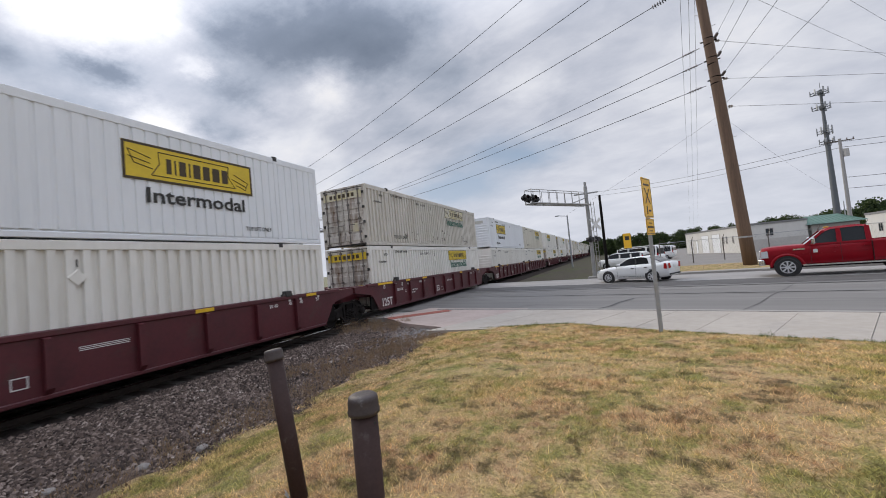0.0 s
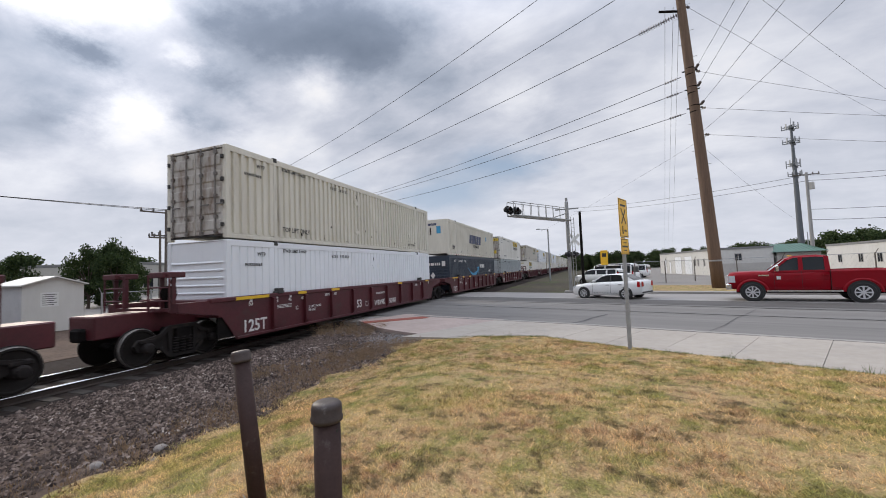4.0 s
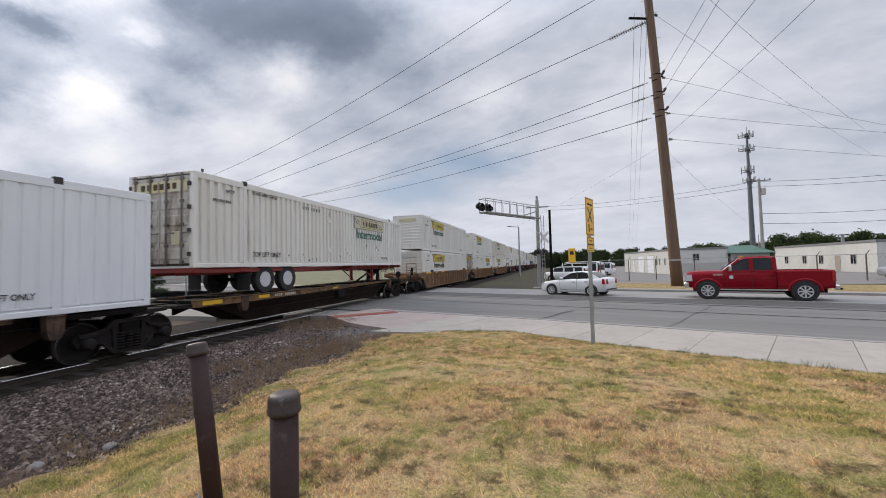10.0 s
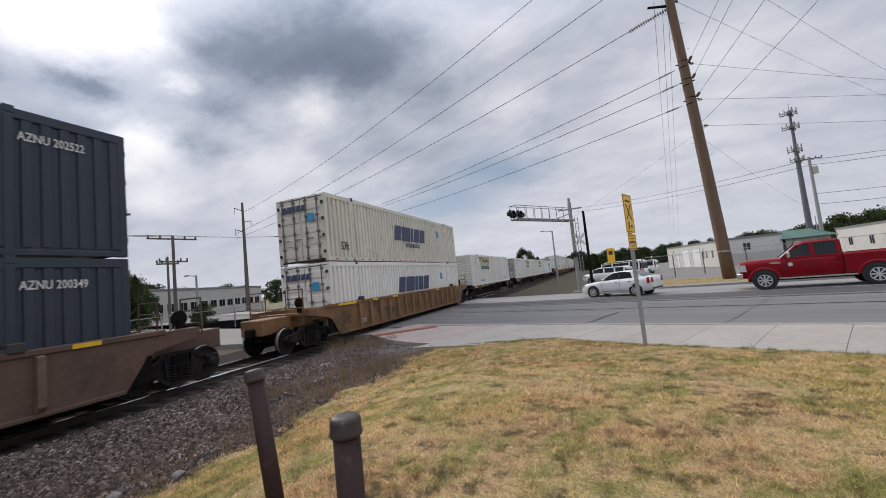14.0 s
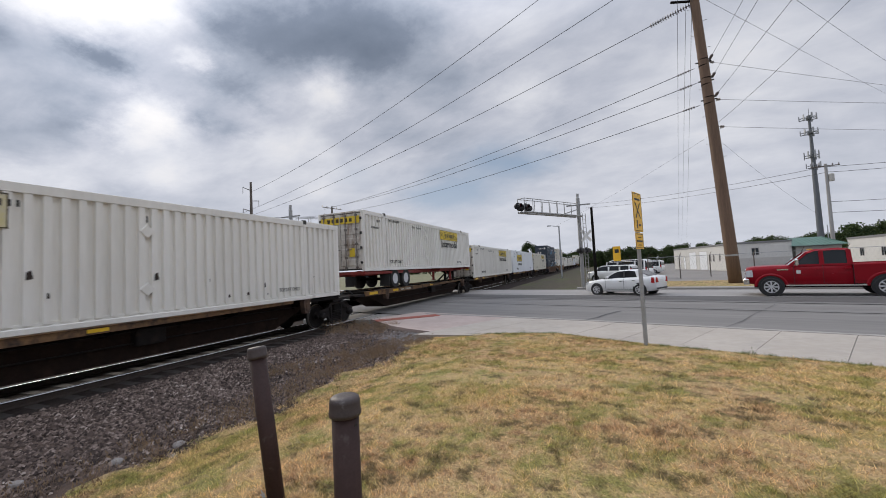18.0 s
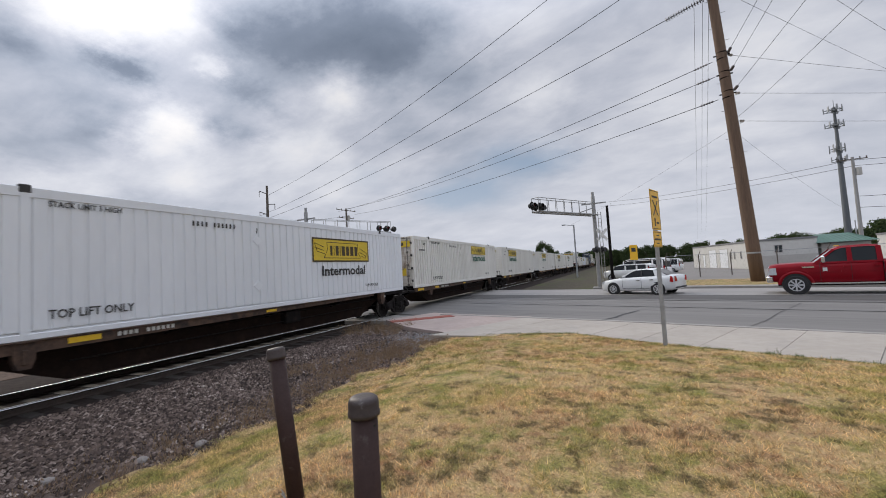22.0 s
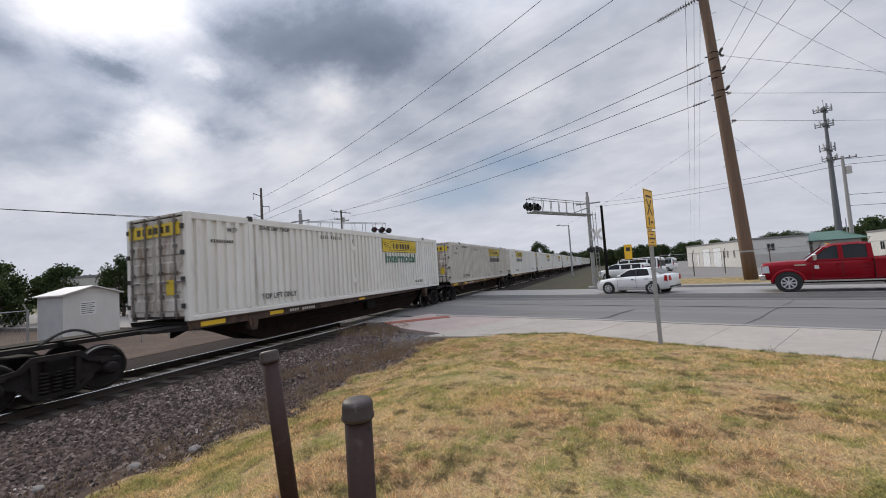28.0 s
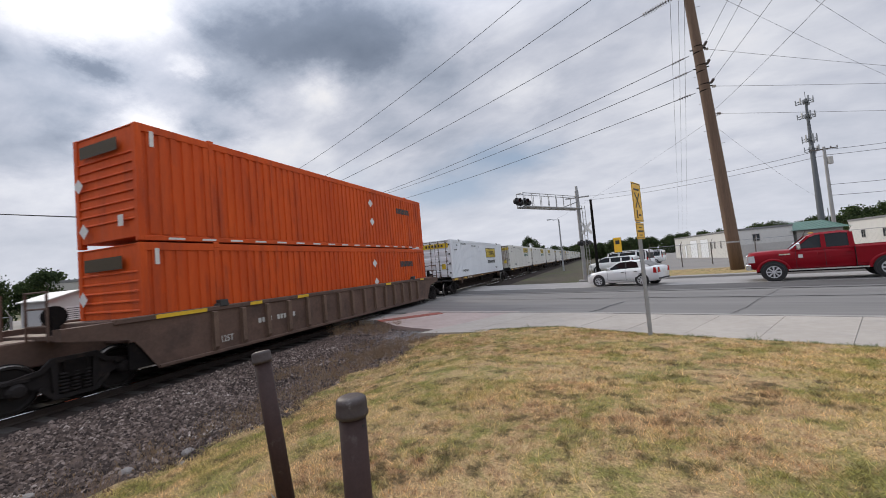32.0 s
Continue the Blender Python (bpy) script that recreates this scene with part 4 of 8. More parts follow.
    h = np.concatenate([h, rng.uniform(0.028, 0.070, k * per)])
    w = np.concatenate([w, rng.uniform(0.0016, 0.0032, k * per) * (1 + 0.24 * fy)])
    n = len(x)
    a, la = rng.uniform(0, 6.28, n), rng.uniform(0, 6.28, n)
    lean = rng.uniform(0.4, 1.7, n) * h
    p0 = np.stack([x - w * np.cos(a), y - w * np.sin(a), z], 1)
    p1 = np.stack([x + w * np.cos(a), y + w * np.sin(a), z], 1)
    p2 = np.stack([x + lean * np.cos(la), y + lean * np.sin(la), z + h], 1)
    v = np.stack([p0, p1, p2], 1).reshape(-1, 3)
    me = bpy.data.meshes.new("lawn_grass")
    me.vertices.add(3 * n)
    me.vertices.foreach_set("co", v.ravel())
    me.loops.add(3 * n)
    me.loops.foreach_set("vertex_index", np.arange(3 * n))
    me.polygons.add(n)
    me.polygons.foreach_set("loop_start", 3 * np.arange(n))
    me.update(calc_edges=True)
    me.validate()
    me.materials.append(M["grass"])
    solo("lawn_grass", me, None, "short sunburnt lawn grass with green patches", "grass", kind="stuff")
    # dry weeds along the edge of the stones
    rnd = random.Random(3)
    for nm, mat, spots, lab in (("dry_weeds", M["weed"], [(-5.25 + rnd.uniform(-0.6, 0.4), rnd.uniform(1.5, 11), rnd.uniform(0.10, 0.38)) for _ in range(170)] + [(rnd.uniform(-7.2, -5.2), rnd.uniform(6.5, 10.5), rnd.uniform(0.10, 0.25)) for _ in range(130)] + [(rnd.uniform(-9.4, -7.3), rnd.uniform(11.4, 13.4), rnd.uniform(0.2, 0.55)) for _ in range(60)], "dry reddish weeds along the edge of the ballast"),
                                ("green_weeds", M["green_weed"], [(x0, walk_y(x0) - 0.05, rnd.uniform(0.08, 0.22)) for x0 in (-2.3, -2.2, 2.6, 4.3, 4.5, 4.6)] + [(x0, walk_y(x0) + rnd.uniform(-0.12, 0.02), rnd.uniform(0.04, 0.11)) for x0 in [rnd.uniform(-4.5, 10) for _ in range(260)]], "green weeds at the edge of the pavement")):
        sh = Shape()
        for x0, y0, hh in spots:
            z0 = lawn_z(x0, y0) - 0.02 if nm == "green_weeds" or x0 > -5 else -0.08
            for _ in range(16):
                a, l = rnd.uniform(0, 6.28), rnd.uniform(0.1, 0.7) * hh
                bx, by = x0 + rnd.uniform(-0.08, 0.08), y0 + rnd.uniform(-0.08, 0.08)
                hz = hh * rnd.uniform(0.5, 1)
                sh.add([(bx - 0.003, by, z0), (bx + 0.003, by, z0), (bx + l * math.cos(a), by + l * math.sin(a), z0 + hz)], [(0, 1, 2)])
                if nm == "dry_weeds" and rnd.random() < 0.5:
                    tx, ty, tz = bx + l * math.cos(a) * 0.8, by + l * math.sin(a) * 0.8, z0 + hz * 0.8
                    sh.add([(tx - 0.012, ty, tz), (tx + 0.014, ty + 0.006, tz - 0.004), (tx, ty, tz + 0.03)], [(0, 1, 2)])
        me = bpy.data.meshes.new(nm)
        me.from_pydata(sh.v, [], sh.f)
        me.materials.append(mat)
        solo(nm, me, None, lab, "weeds", kind="stuff")


build_ground()
build_road()
build_track()
build_stuff()

# ---- the train ----
V = 24.5
MOVERS = []


def bars(shape, x, y0, z0, widths, h, gap, slant=0.0):
    """A row of plain blocks, the size of letters."""
    y = y0
    for w in widths:
        if w > 0:
            shape.add([(x, y, z0), (x, y + w, z0), (x, y + w + slant, z0 + h), (x, y + slant, z0 + h)], [(0, 1, 2, 3)])
        y += abs(w) + gap
    return y


CL, CW, CH = 16.15, 1.295, 2.896
SIDES = {}


def side_sheet(a, b, fine=""):
    """A stretch of the near side between two posts: a pressed sheet with upright ribs."""
    lo, hi = 0.17, CH - 0.11
    n = max(2, round((b - a) / 0.285))
    p = (b - a) / n
    pts = []
    inner, outer, w = (-0.040, -0.012, 0.16) if fine == "clean" else (-0.050, -0.012, 0.36) if fine in ("orange", "navy") else (-0.082, -0.012, 0.40)
    for i in range(n):
        y = a + i * p
        pts += [(y, inner), (y + w * p, inner), (y + (w + 0.07) * p, outer), (y + 0.93 * p, outer)]
    pts.append((b, inner))
    sh = Shape().strip([[(CW + d, y, z) for y, d in pts] for z in (lo, hi - 0.07)])
    # rounded shoulder of each rib under the top rail
    return sh


def end_louvres(sign, y):
    o = y - sign * 0.02
    pts = [(o, 0.12)]
    for i in range(8):
        z = 0.50 + i * 0.235
        pts += [(o, z), (o - sign * 0.05, z + 0.004), (o - sign * 0.05, z + 0.045), (o + sign * 0.035, z + 0.05), (o + sign * 0.03, z + 0.075), (o, z + 0.10)]
    pts.append((o, CH - 0.08))
    return Shape().strip([[(x, a, b) for a, b in pts] for x in (-CW + 0.1, CW - 0.1)])


def placards(c, mat, py):
    """Two diamond placard holders with a lifting tab, in the colour of the sheet."""
    for z in (0.72, 2.12):
        q = Shape()
        for r0, r1, d in ((0.0, 0.16, 0.012),):
            v = [(CW + d, 0, -r1), (CW + d, r1, 0), (CW + d, 0, r1), (CW + d, -r1, 0)]
            q.add(v + [(CW - 0.02, 0, -r1 - 0.02), (CW - 0.02, r1 + 0.02, 0), (CW - 0.02, 0, r1 + 0.02), (CW - 0.02, -r1 - 0.02, 0)], [(0, 1, 2, 3), (0, 1, 5, 4), (1, 2, 6, 5), (2, 3, 7, 6), (3, 0, 4, 7)])
        part("placard_holder", q, mat, c, "diamond placard holder", at=Matrix.Translation((0, py, z)))
        if z > 1:
            part("tab", Shape().box(CW - 0.02, CW + 0.002, -0.01, 0.01, 0.22, 0.38), M["gap_dark"], c, "dark tab over a placard holder", at=Matrix.Translation((0, py, z)))


class Maker:
    made = {}


def container(kind, nose_rear, logo):
    """A 53 foot container. kind: paint; nose_rear: the blank end trails; logo: print on the side."""
    key = (kind, nose_rear, logo)
    if key in Maker.made:
        src, used = Maker.made[key]
        if not used:
            Maker.made[key] = (src, True)
            return src
        return copy_thing(src, Matrix())
    mat = M[kind]
    words = {"white": "weathered white", "clean": "clean smooth white", "cream": "cream painted", "dirty": "soiled rust-streaked white", "grey": "blue-grey", "navy": "dark navy", "orange": "bright orange"}[kind]
    what = {"green": "with a yellow panel and green lettering", "black": "with a yellow panel and black lettering", "pale": "with a faded yellow panel", "box": "with framed yellow panel", "none": "with bare sides", "slant": "with slanted navy blocks on its side", "swoosh": "with a light blue curved arrow", "diamond": "with white diamond marks on its side"}[logo]
    c = thing("container", f"{words} freight container {what}", "freight container", "containers of the train")
    part("core", Shape().box(-CW + 0.03, CW - 0.09, -CL / 2 + 0.05, CL / 2 - 0.05, 0.12, CH - 0.03), mat, c)
    for a, b in ((-CL / 2 + 0.14, -6.14), (-6.02, 6.02), (6.14, CL / 2 - 0.14)):
        part("side_panel", side_sheet(a, b, kind), mat, c)
    part("roof", Shape().box(-CW + 0.01, CW - 0.01, -CL / 2 + 0.02, CL / 2 - 0.02, CH - 0.035, CH - 0.006, 0.01), mat, c)
    part("top_rail", Shape().box(CW - 0.105, CW, -CL / 2 + 0.1, CL / 2 - 0.1, CH - 0.20, CH, 0.012), mat, c)
    part("bottom_rail", Shape().box(CW - 0.09, CW + 0.004, -CL / 2 + 0.1, CL / 2 - 0.1, 0, 0.125, 0.012).box(CW - 0.11, CW - 0.05, -CL / 2 + 0.1, CL / 2 - 0.1, 0.12, 0.20), mat, c)
    for y in (-CL / 2, CL / 2 - 0.16):
        for x in (-CW, CW - 0.16):
            part("corner_post", Shape().box(x, x + 0.16, y, y + 0.16, 0, CH, 0.014), mat, c)
    for y in (-6.08, 6.08):
        part("lifting_post", Shape().box(CW - 0.07, CW + 0.004, y - 0.075, y + 0.075, 0.0, CH, 0.01), mat, c)
        part("casting", Shape().box(CW - 0.09, CW + 0.012, y - 0.09, y + 0.09, CH - 0.118, CH + 0.045, 0.015), M["gap_dark"] if kind not in ("orange", "navy") else mat, c, "dark lifting casting")
    rear, front = -CL / 2 + 0.02, CL / 2 - 0.02
    nose, doors, ns = (rear, front, -1) if nose_rear else (front, rear, 1)
    part("nose_end", end_louvres(ns, nose) if logo != "slant" else Shape().box(-CW + 0.1, CW - 0.1, nose - 0.02, nose + 0.02, 0.12, CH - 0.08, 0.012), M["dirty"] if kind == "white" and logo in ("black", "pale") else mat, c)
    if logo == "slant":
        o = nose + ns * 0.024
        part("end_decal", Shape().box(0.30, 0.66, o - 0.003, o + 0.003, 1.75, 2.35), M["blue_print"], c, "blue square on the smooth end")
        part("end_bar", Shape().box(-0.28, -0.16, o - 0.006, o + 0.006, 1.65, 2.25, 0.004), M["rail"], c, "rusty bar on the smooth end")
        eb = Shape()
        for k, w in enumerate((0.16, 0.22, 0.08, 0.15, 0.16)):
            x = -0.62 + (0, 0.19, 0.44, 0.55, 0.73)[k]
            eb.add([(x, o, 2.42), (x + w, o, 2.42), (x + w + 0.05, o, 2.60), (x + 0.05, o, 2.60)], [(0, 1, 2, 3)])
        part("end_print", eb, M["navy_print"], c, "slanted navy blocks on the smooth end")
    ds = -ns
    soiled = kind in ("white", "cream", "dirty") and logo != "slant"
    gasket = Shape().box(-CW + 0.1, CW - 0.1, doors - 0.02 - 0.02 * ds, doors + 0.02 - 0.02 * ds, 0.06, CH - 0.05, 0.01)
    for z in (0.35, 1.05, 1.75, 2.45):
        for xh in (-CW + 0.14, CW - 0.14):
            gasket.box(xh - 0.05, xh + 0.05, min(doors, doors + ds * 0.085), max(doors, doors + ds * 0.085), z, z + 0.12, 0.01)
    part("door_frame", gasket, M["gap_dark"], c, "dark door frame and gasket")
    part("door_header", Shape().box(-CW + 0.16, CW - 0.16, doors - 0.05, doors + 0.05, CH - 0.10, CH - 0.02, 0.01), M["door"] if soiled else mat, c)
    for k, (x0, x1) in enumerate(((-CW + 0.15, -0.014), (0.014, CW - 0.15))):
        door = Shape().box(x0, x1, doors - 0.03, doors + 0.03, 0.13, CH - 0.13, 0.01)
        for i in range(5):
            z = 0.24 + i * 0.50
            door.prism([(doors + ds * 0.028, z), (doors + ds * 0.055, z + 0.05), (doors + ds * 0.055, z + 0.31), (doors + ds * 0.028, z + 0.36)], x0 + 0.06, x1 - 0.06, "x")
        dr = part("door", door, M["door"] if soiled else mat, c, "pressed steel rear door")
        for x in ((-0.92, -0.32), (0.32, 0.92))[k]:
            rods = Shape().tube((x, doors + ds * 0.095, 0.1), (x, doors + ds * 0.095, CH - 0.06), 0.026, n=6)
            for z in (0.14, 0.62, 1.25, 1.95, 2.62):
                rods.box(x - 0.06, x + 0.06, doors + ds * 0.08 - 0.03, doors + ds * 0.08 + 0.03, z, z + 0.09)
            rods.box(x - 0.02, x + 0.34, doors + ds * 0.11 - 0.012, doors + ds * 0.11 + 0.012, 1.02, 1.06)
            part("locking_rod", rods, M["rod"], dr, "vertical locking rod")
    # prints
    X = CW + 0.004
    nl = 2.72
    y0 = -CL / 2 + nl if nose_rear else 1.52
    z0 = 2.0 if kind != "clean" else 1.45

    def put_text(txt, h, mt, y, z, sq=1.0, lab=""):
        me = letters(txt, h, mt, sq)
        part("lettering", me, None, c, lab or "painted words", at=Matrix.Translation((X, y, z)))

    if logo in ("green", "black", "pale", "box"):
        if logo == "pale":
            pl = part("logo_panel", Shape().box(X - 0.02, X - 0.001, y0, y0 + 3.55, z0, z0 + 0.62), M["faded"], c, "faded yellow panel")
        else:
            pl = part("logo_panel", Shape().box(X - 0.02, X - 0.001, y0, y0 + 3.55, z0, z0 + (0.66 if logo != "box" else 0.92)), M["yellow"], c, "yellow panel with dark print")
        hh = 0.66 if logo != "box" else 0.92
        rim = Shape()
        e = 0.02 if logo != "box" else 0.06
        for a in ((y0, y0 + 3.55, z0, z0 + e), (y0, y0 + 3.55, z0 + hh - e, z0 + hh), (y0, y0 + e, z0 + e, z0 + hh - e), (y0 + 3.55 - e, y0 + 3.55, z0 + e, z0 + hh - e)):
            rim.box(X - 0.012, X + 0.003, *a)
        part("rim", rim, M["logo_brown"], pl)
        blk = Shape()
        bars(blk, X + 0.003, y0 + 0.98, z0 + hh * 0.27, (0.13, 0.045, 0.18, 0.045, 0.20, 0.20, 0.22, 0.19), hh * 0.42, 0.075)
        ban = Shape()
        for a0, b0, a1, b1 in ((0.62, 0.17, 2.95, 0.17), (0.80, 0.83, 2.75, 0.83), (0.62, 0.17, 0.82, 0.50), (0.82, 0.50, 0.80, 0.83), (2.95, 0.17, 2.73, 0.50), (2.73, 0.50, 2.75, 0.83), (0.12, 0.78, 0.62, 0.62), (0.12, 0.60, 0.60, 0.48), (0.24, 0.44, 0.66, 0.34), (2.92, 0.62, 3.40, 0.40), (2.86, 0.46, 3.36, 0.26), (3.0, 0.28, 3.30, 0.16), (0.12, 0.78, 0.24, 0.44), (3.40, 0.40, 3.30, 0.16)):
            ban.tube((X + 0.001, y0 + a0, z0 + hh * b0), (X + 0.001, y0 + a1, z0 + hh * b1), 0.012, n=4)
        part("banner", ban, M["logo_brown"], pl, "thin dark outline round the print")
        part("print", blk, M["logo_brown"], pl, "row of dark blocks")
        me = letters("Intermodal", 0.46 if logo != "box" else 0.36, M["green"] if logo in ("green", "pale") else M["ink"])
        wd = text_width(me)
        sq = (3.15 if logo != "box" else 2.75) / wd
        put_text("Intermodal", 0.46 if logo != "box" else 0.36, M["green"] if logo in ("green", "pale") else M["ink"], y0 + (0.2 if logo != "box" else 0.45), z0 - (0.51 if logo != "box" else 0.52), sq, "large painted word")
        # small plates on the blank end and the doors
        pz = CH - 0.62
        pe = Shape()
        pe.box(-0.75, 0.75, nose + ns * 0.03 - 0.004, nose + ns * 0.03 + 0.004, pz + 0.1, pz + 0.36)
        part("end_plate", pe, M["faded"] if logo == "green" else M["ghost"], c, "faded plate on the blank end")
        for x0, x1, za, zb in ((-1.10, -0.04, pz + 0.02, pz + 0.36), (0.04, 1.10, pz + 0.02, pz + 0.36), (0.50, 0.80, 0.70, 1.10)):
            pe = Shape().box(x0, x1, doors + ds * 0.060 - 0.004, doors + ds * 0.060 + 0.004, za, zb)
            part("door_plate", pe, M["faded"] if logo == "pale" else M["yellow"], c, "yellow plate on a door")
        wm = Shape()
        for k in range(6):
            x = -0.72 + 0.25 * k
            wm.box(x, x + 0.16, doors + ds * 0.066 - 0.003, doors + ds * 0.066 + 0.003, pz + 0.10, pz + 0.28)
        part("door_print", wm, M["logo_brown"], c, "row of dark blocks on the door plates")
    ink = M["ink"] if kind not in ("navy",) else M["white_mark"]
    if logo == "slant":
        b = Shape()
        bars(b, X + 0.002, -2.15, 1.22, (0.78, 1.12, 0.34, 0.74, 0.78), 0.84, 0.10, 0.2)
        part("print", b, M["navy_print"], c, "slanted navy blocks")
        put_text("INTERMODAL", 0.24, M["ink"], -0.75, 0.86, 0.95)
        put_text("53ft", 0.34, M["ink"], -7.15, 0.5, 0.75)
        part("decal", Shape().box(X - 0.01, X + 0.002, 4.25, 4.6, 1.75, 2.2), M["blue_print"], c, "small blue square")
        db = Shape()
        o = doors + ds * 0.115
        for k, w in enumerate((0.24, 0.34, 0.10, 0.22, 0.24)):
            x = -0.95 + (0, 0.28, 0.66, 0.80, 1.06)[k]
            db.add([(x, o, 2.25), (x + w, o, 2.25), (x + w + 0.06, o, 2.5), (x + 0.06, o, 2.5)], [(0, 1, 2, 3)])
        part("door_print", db, M["navy_print"], c, "slanted navy blocks on the doors")
        part("door_decal", Shape().box(0.42, 0.78, min(o, o + 0.004), max(o, o + 0.004), 1.75, 2.1), M["blue_print"], c, "blue square on a door")
        b = Shape()
        for i in range(24):
            y = -7.6 + i * 0.65
            b.box(X - 0.01, X + 0.003, y, y + 0.22, 0.05, 0.09)
        part("reflector", b, M["tail_red"], c, "red and white reflector dashes")
    if logo == "swoosh":
        b = Shape()
        pts_u, pts_l = [], []
        for i in range(25):
            u = i / 24
            y = -2.95 + 3.9 * u
            dip = 4 * u * (1 - u)
            pts_u.append((X + 0.002, y, 1.90 - 0.55 * dip + 0.05 * u))
            pts_l.append((X + 0.002, y, 1.86 - (0.55 + 0.30 * min(1, 1.6 * u)) * dip))
        b.strip([pts_u, pts_l])
        b.add([(X + 0.002, 0.15, 1.90), (X + 0.002, 1.10, 2.00), (X + 0.002, 0.90, 1.23), (X + 0.002, 0.73, 1.28), (X + 0.002, 0.83, 1.80), (X + 0.002, 0.20, 1.78)], [(0, 1, 4, 5), (1, 2, 3, 4)])
        part("arrow", b, M["blue_print"], c, "light blue curved arrow")
        b = Shape()
        bars(b, X + 0.002, 1.35, 1.85, (0.33, 0.22, 0.12, 0.48, 0.33), 0.36, 0.07)
        for y in (5.25, 5.65):
            b.add([(X + 0.002, y, 1.3), (X + 0.002, y + 0.2, 1.5), (X + 0.002, y, 1.7), (X + 0.002, y - 0.2, 1.5)], [(0, 1, 2, 3)])
        part("print", b, M["white_mark"], c, "white blocks and diamonds")
        put_text("STACK LIMIT", 0.20, M["white_mark"], -5.75, 2.36, 0.78)
        put_text("HIGH", 0.20, M["white_mark"], -4.02, 2.36, 0.78)
        put_text("TOP LIFT ONLY", 0.19, M["white_mark"], -5.75, 0.42, 0.8)
        e = Shape()
        o = nose + ns * 0.06
        for x in (-0.62, -0.12):
            e.add([(x, o, 1.06), (x + 0.2, o, 1.32), (x, o, 1.58), (x - 0.2, o, 1.32)], [(0, 1, 2, 3)])
        e.box(0.66, 0.96, min(o, o + 0.004), max(o, o + 0.004), 2.05, 2.45)
        part("end_print", e, M["white_mark"], c, "white diamonds and square on the end")
        e = Shape()
        for k, w in enumerate((0.13, 0.2, 0.13, 0.13, 0.13, 0.13)):
            e.box(-0.45 + 0.17 * k, -0.45 + 0.17 * k + w * 0.85, min(o, o + 0.004), max(o, o + 0.004), 2.12, 2.34)
        part("end_wordmark", e, M["white_mark"], c, "row of white blocks on the end")
        put_text("WTP", 0.20, M["white_mark"], -6.85, 2.36, 0.85)
    elif logo == "diamond":
        b = Shape()
        for y, z in ((2.3, 2.15), (2.35, 1.25)):
            b.add([(X + 0.002, y, z - 0.2), (X + 0.002, y + 0.2, z), (X + 0.002, y, z + 0.2), (X + 0.002, y - 0.2, z)], [(0, 1, 2, 3)])
        b.box(X - 0.01, X + 0.003, -7.75, -7.65, 2.35, 2.75)
        part("print", b, M["white_mark"], c, "white diamonds")
        b = Shape()
        bars(b, X + 0.002, 4.9, 1.9, (0.14,) * 9, 0.3, 0.03)
        part("wordmark", b, M["ink"], c, "dark blocks")
        b = Shape()
        for i in range(17):
            y = -7.4 + i * 0.9
            b.box(X - 0.01, X + 0.004, y, y + 0.42, 0.03, 0.085)
        part("reflector", b, M["white_mark"], c, "white reflector dashes")
        e = Shape()
        e.box(-0.85, 0.7, nose + ns * 0.09 - 0.004, nose + ns * 0.09 + 0.004, 2.3, 2.62)
        part("end_plate", e, M["logo_brown"], c, "dark plate on the blank end")
        e = Shape()
        o = nose + ns * 0.1
        for x, z in ((-0.95, 1.62), (-0.8, 0.42)):
            e.add([(x, o, z - 0.2), (x + 0.2, o, z), (x, o, z + 0.2), (x - 0.2, o, z)], [(0, 1, 2, 3)])
        e.box(0.62, 0.82, nose + ns * 0.09 - 0.004, nose + ns * 0.09 + 0.004, 0.4, 0.68)
        part("end_print", e, M["white_mark"], c, "white diamonds on the end")
    elif kind != "navy" and logo != "slant":
        put_text("TOP LIFT ONLY", 0.17, ink, -5.75, 0.36, 0.85)
        placards(c, mat, y0 - 2.4 if not nose_rear else y0 + 5.95)
        put_text("TOP LIFT ONLY", 0.12, ink, 4.75, 0.36, 0.8)
        put_text("STACK LIMIT 3 HIGH", 0.11, ink, -5.75, 2.56, 0.85)
        put_text("WTP", 0.13, ink, -6.9, 2.4, 0.85)
        b = Shape()
        bars(b, X + 0.001, -2.9, 2.42, (0.05,) * 4 + (-0.05,) + (0.05,) * 6, 0.13, 0.07)
        bars(b, X + 0.001, -7.4, 2.08, (0.05,) * 9, 0.09, 0.03)
        part("print", b, ink, c, "small dark marks")
    if kind in ("dirty", "cream") or logo == "pale":
        b = Shape()
        rnd = random.Random(len(Maker.made))
        for _ in range(30 if kind == "dirty" else 14):
            y, z, w, h = rnd.uniform(-5, 6.5), 0.2 + abs(rnd.gauss(0, 0.5)), rnd.uniform(0.02, 0.12), rnd.uniform(0.03, 0.22)
            b.add([(X - 0.001, y, z), (X - 0.001, y + w, z + 0.02), (X - 0.001, y + w * 0.7, z + h), (X - 0.001, y + 0.1 * w, z + h * 0.8)], [(0, 1, 2, 3)])
        part("rust_patch", b, M["rail"], c, "patches of bare rust")
    Maker.made[key] = (c, True)
    return c


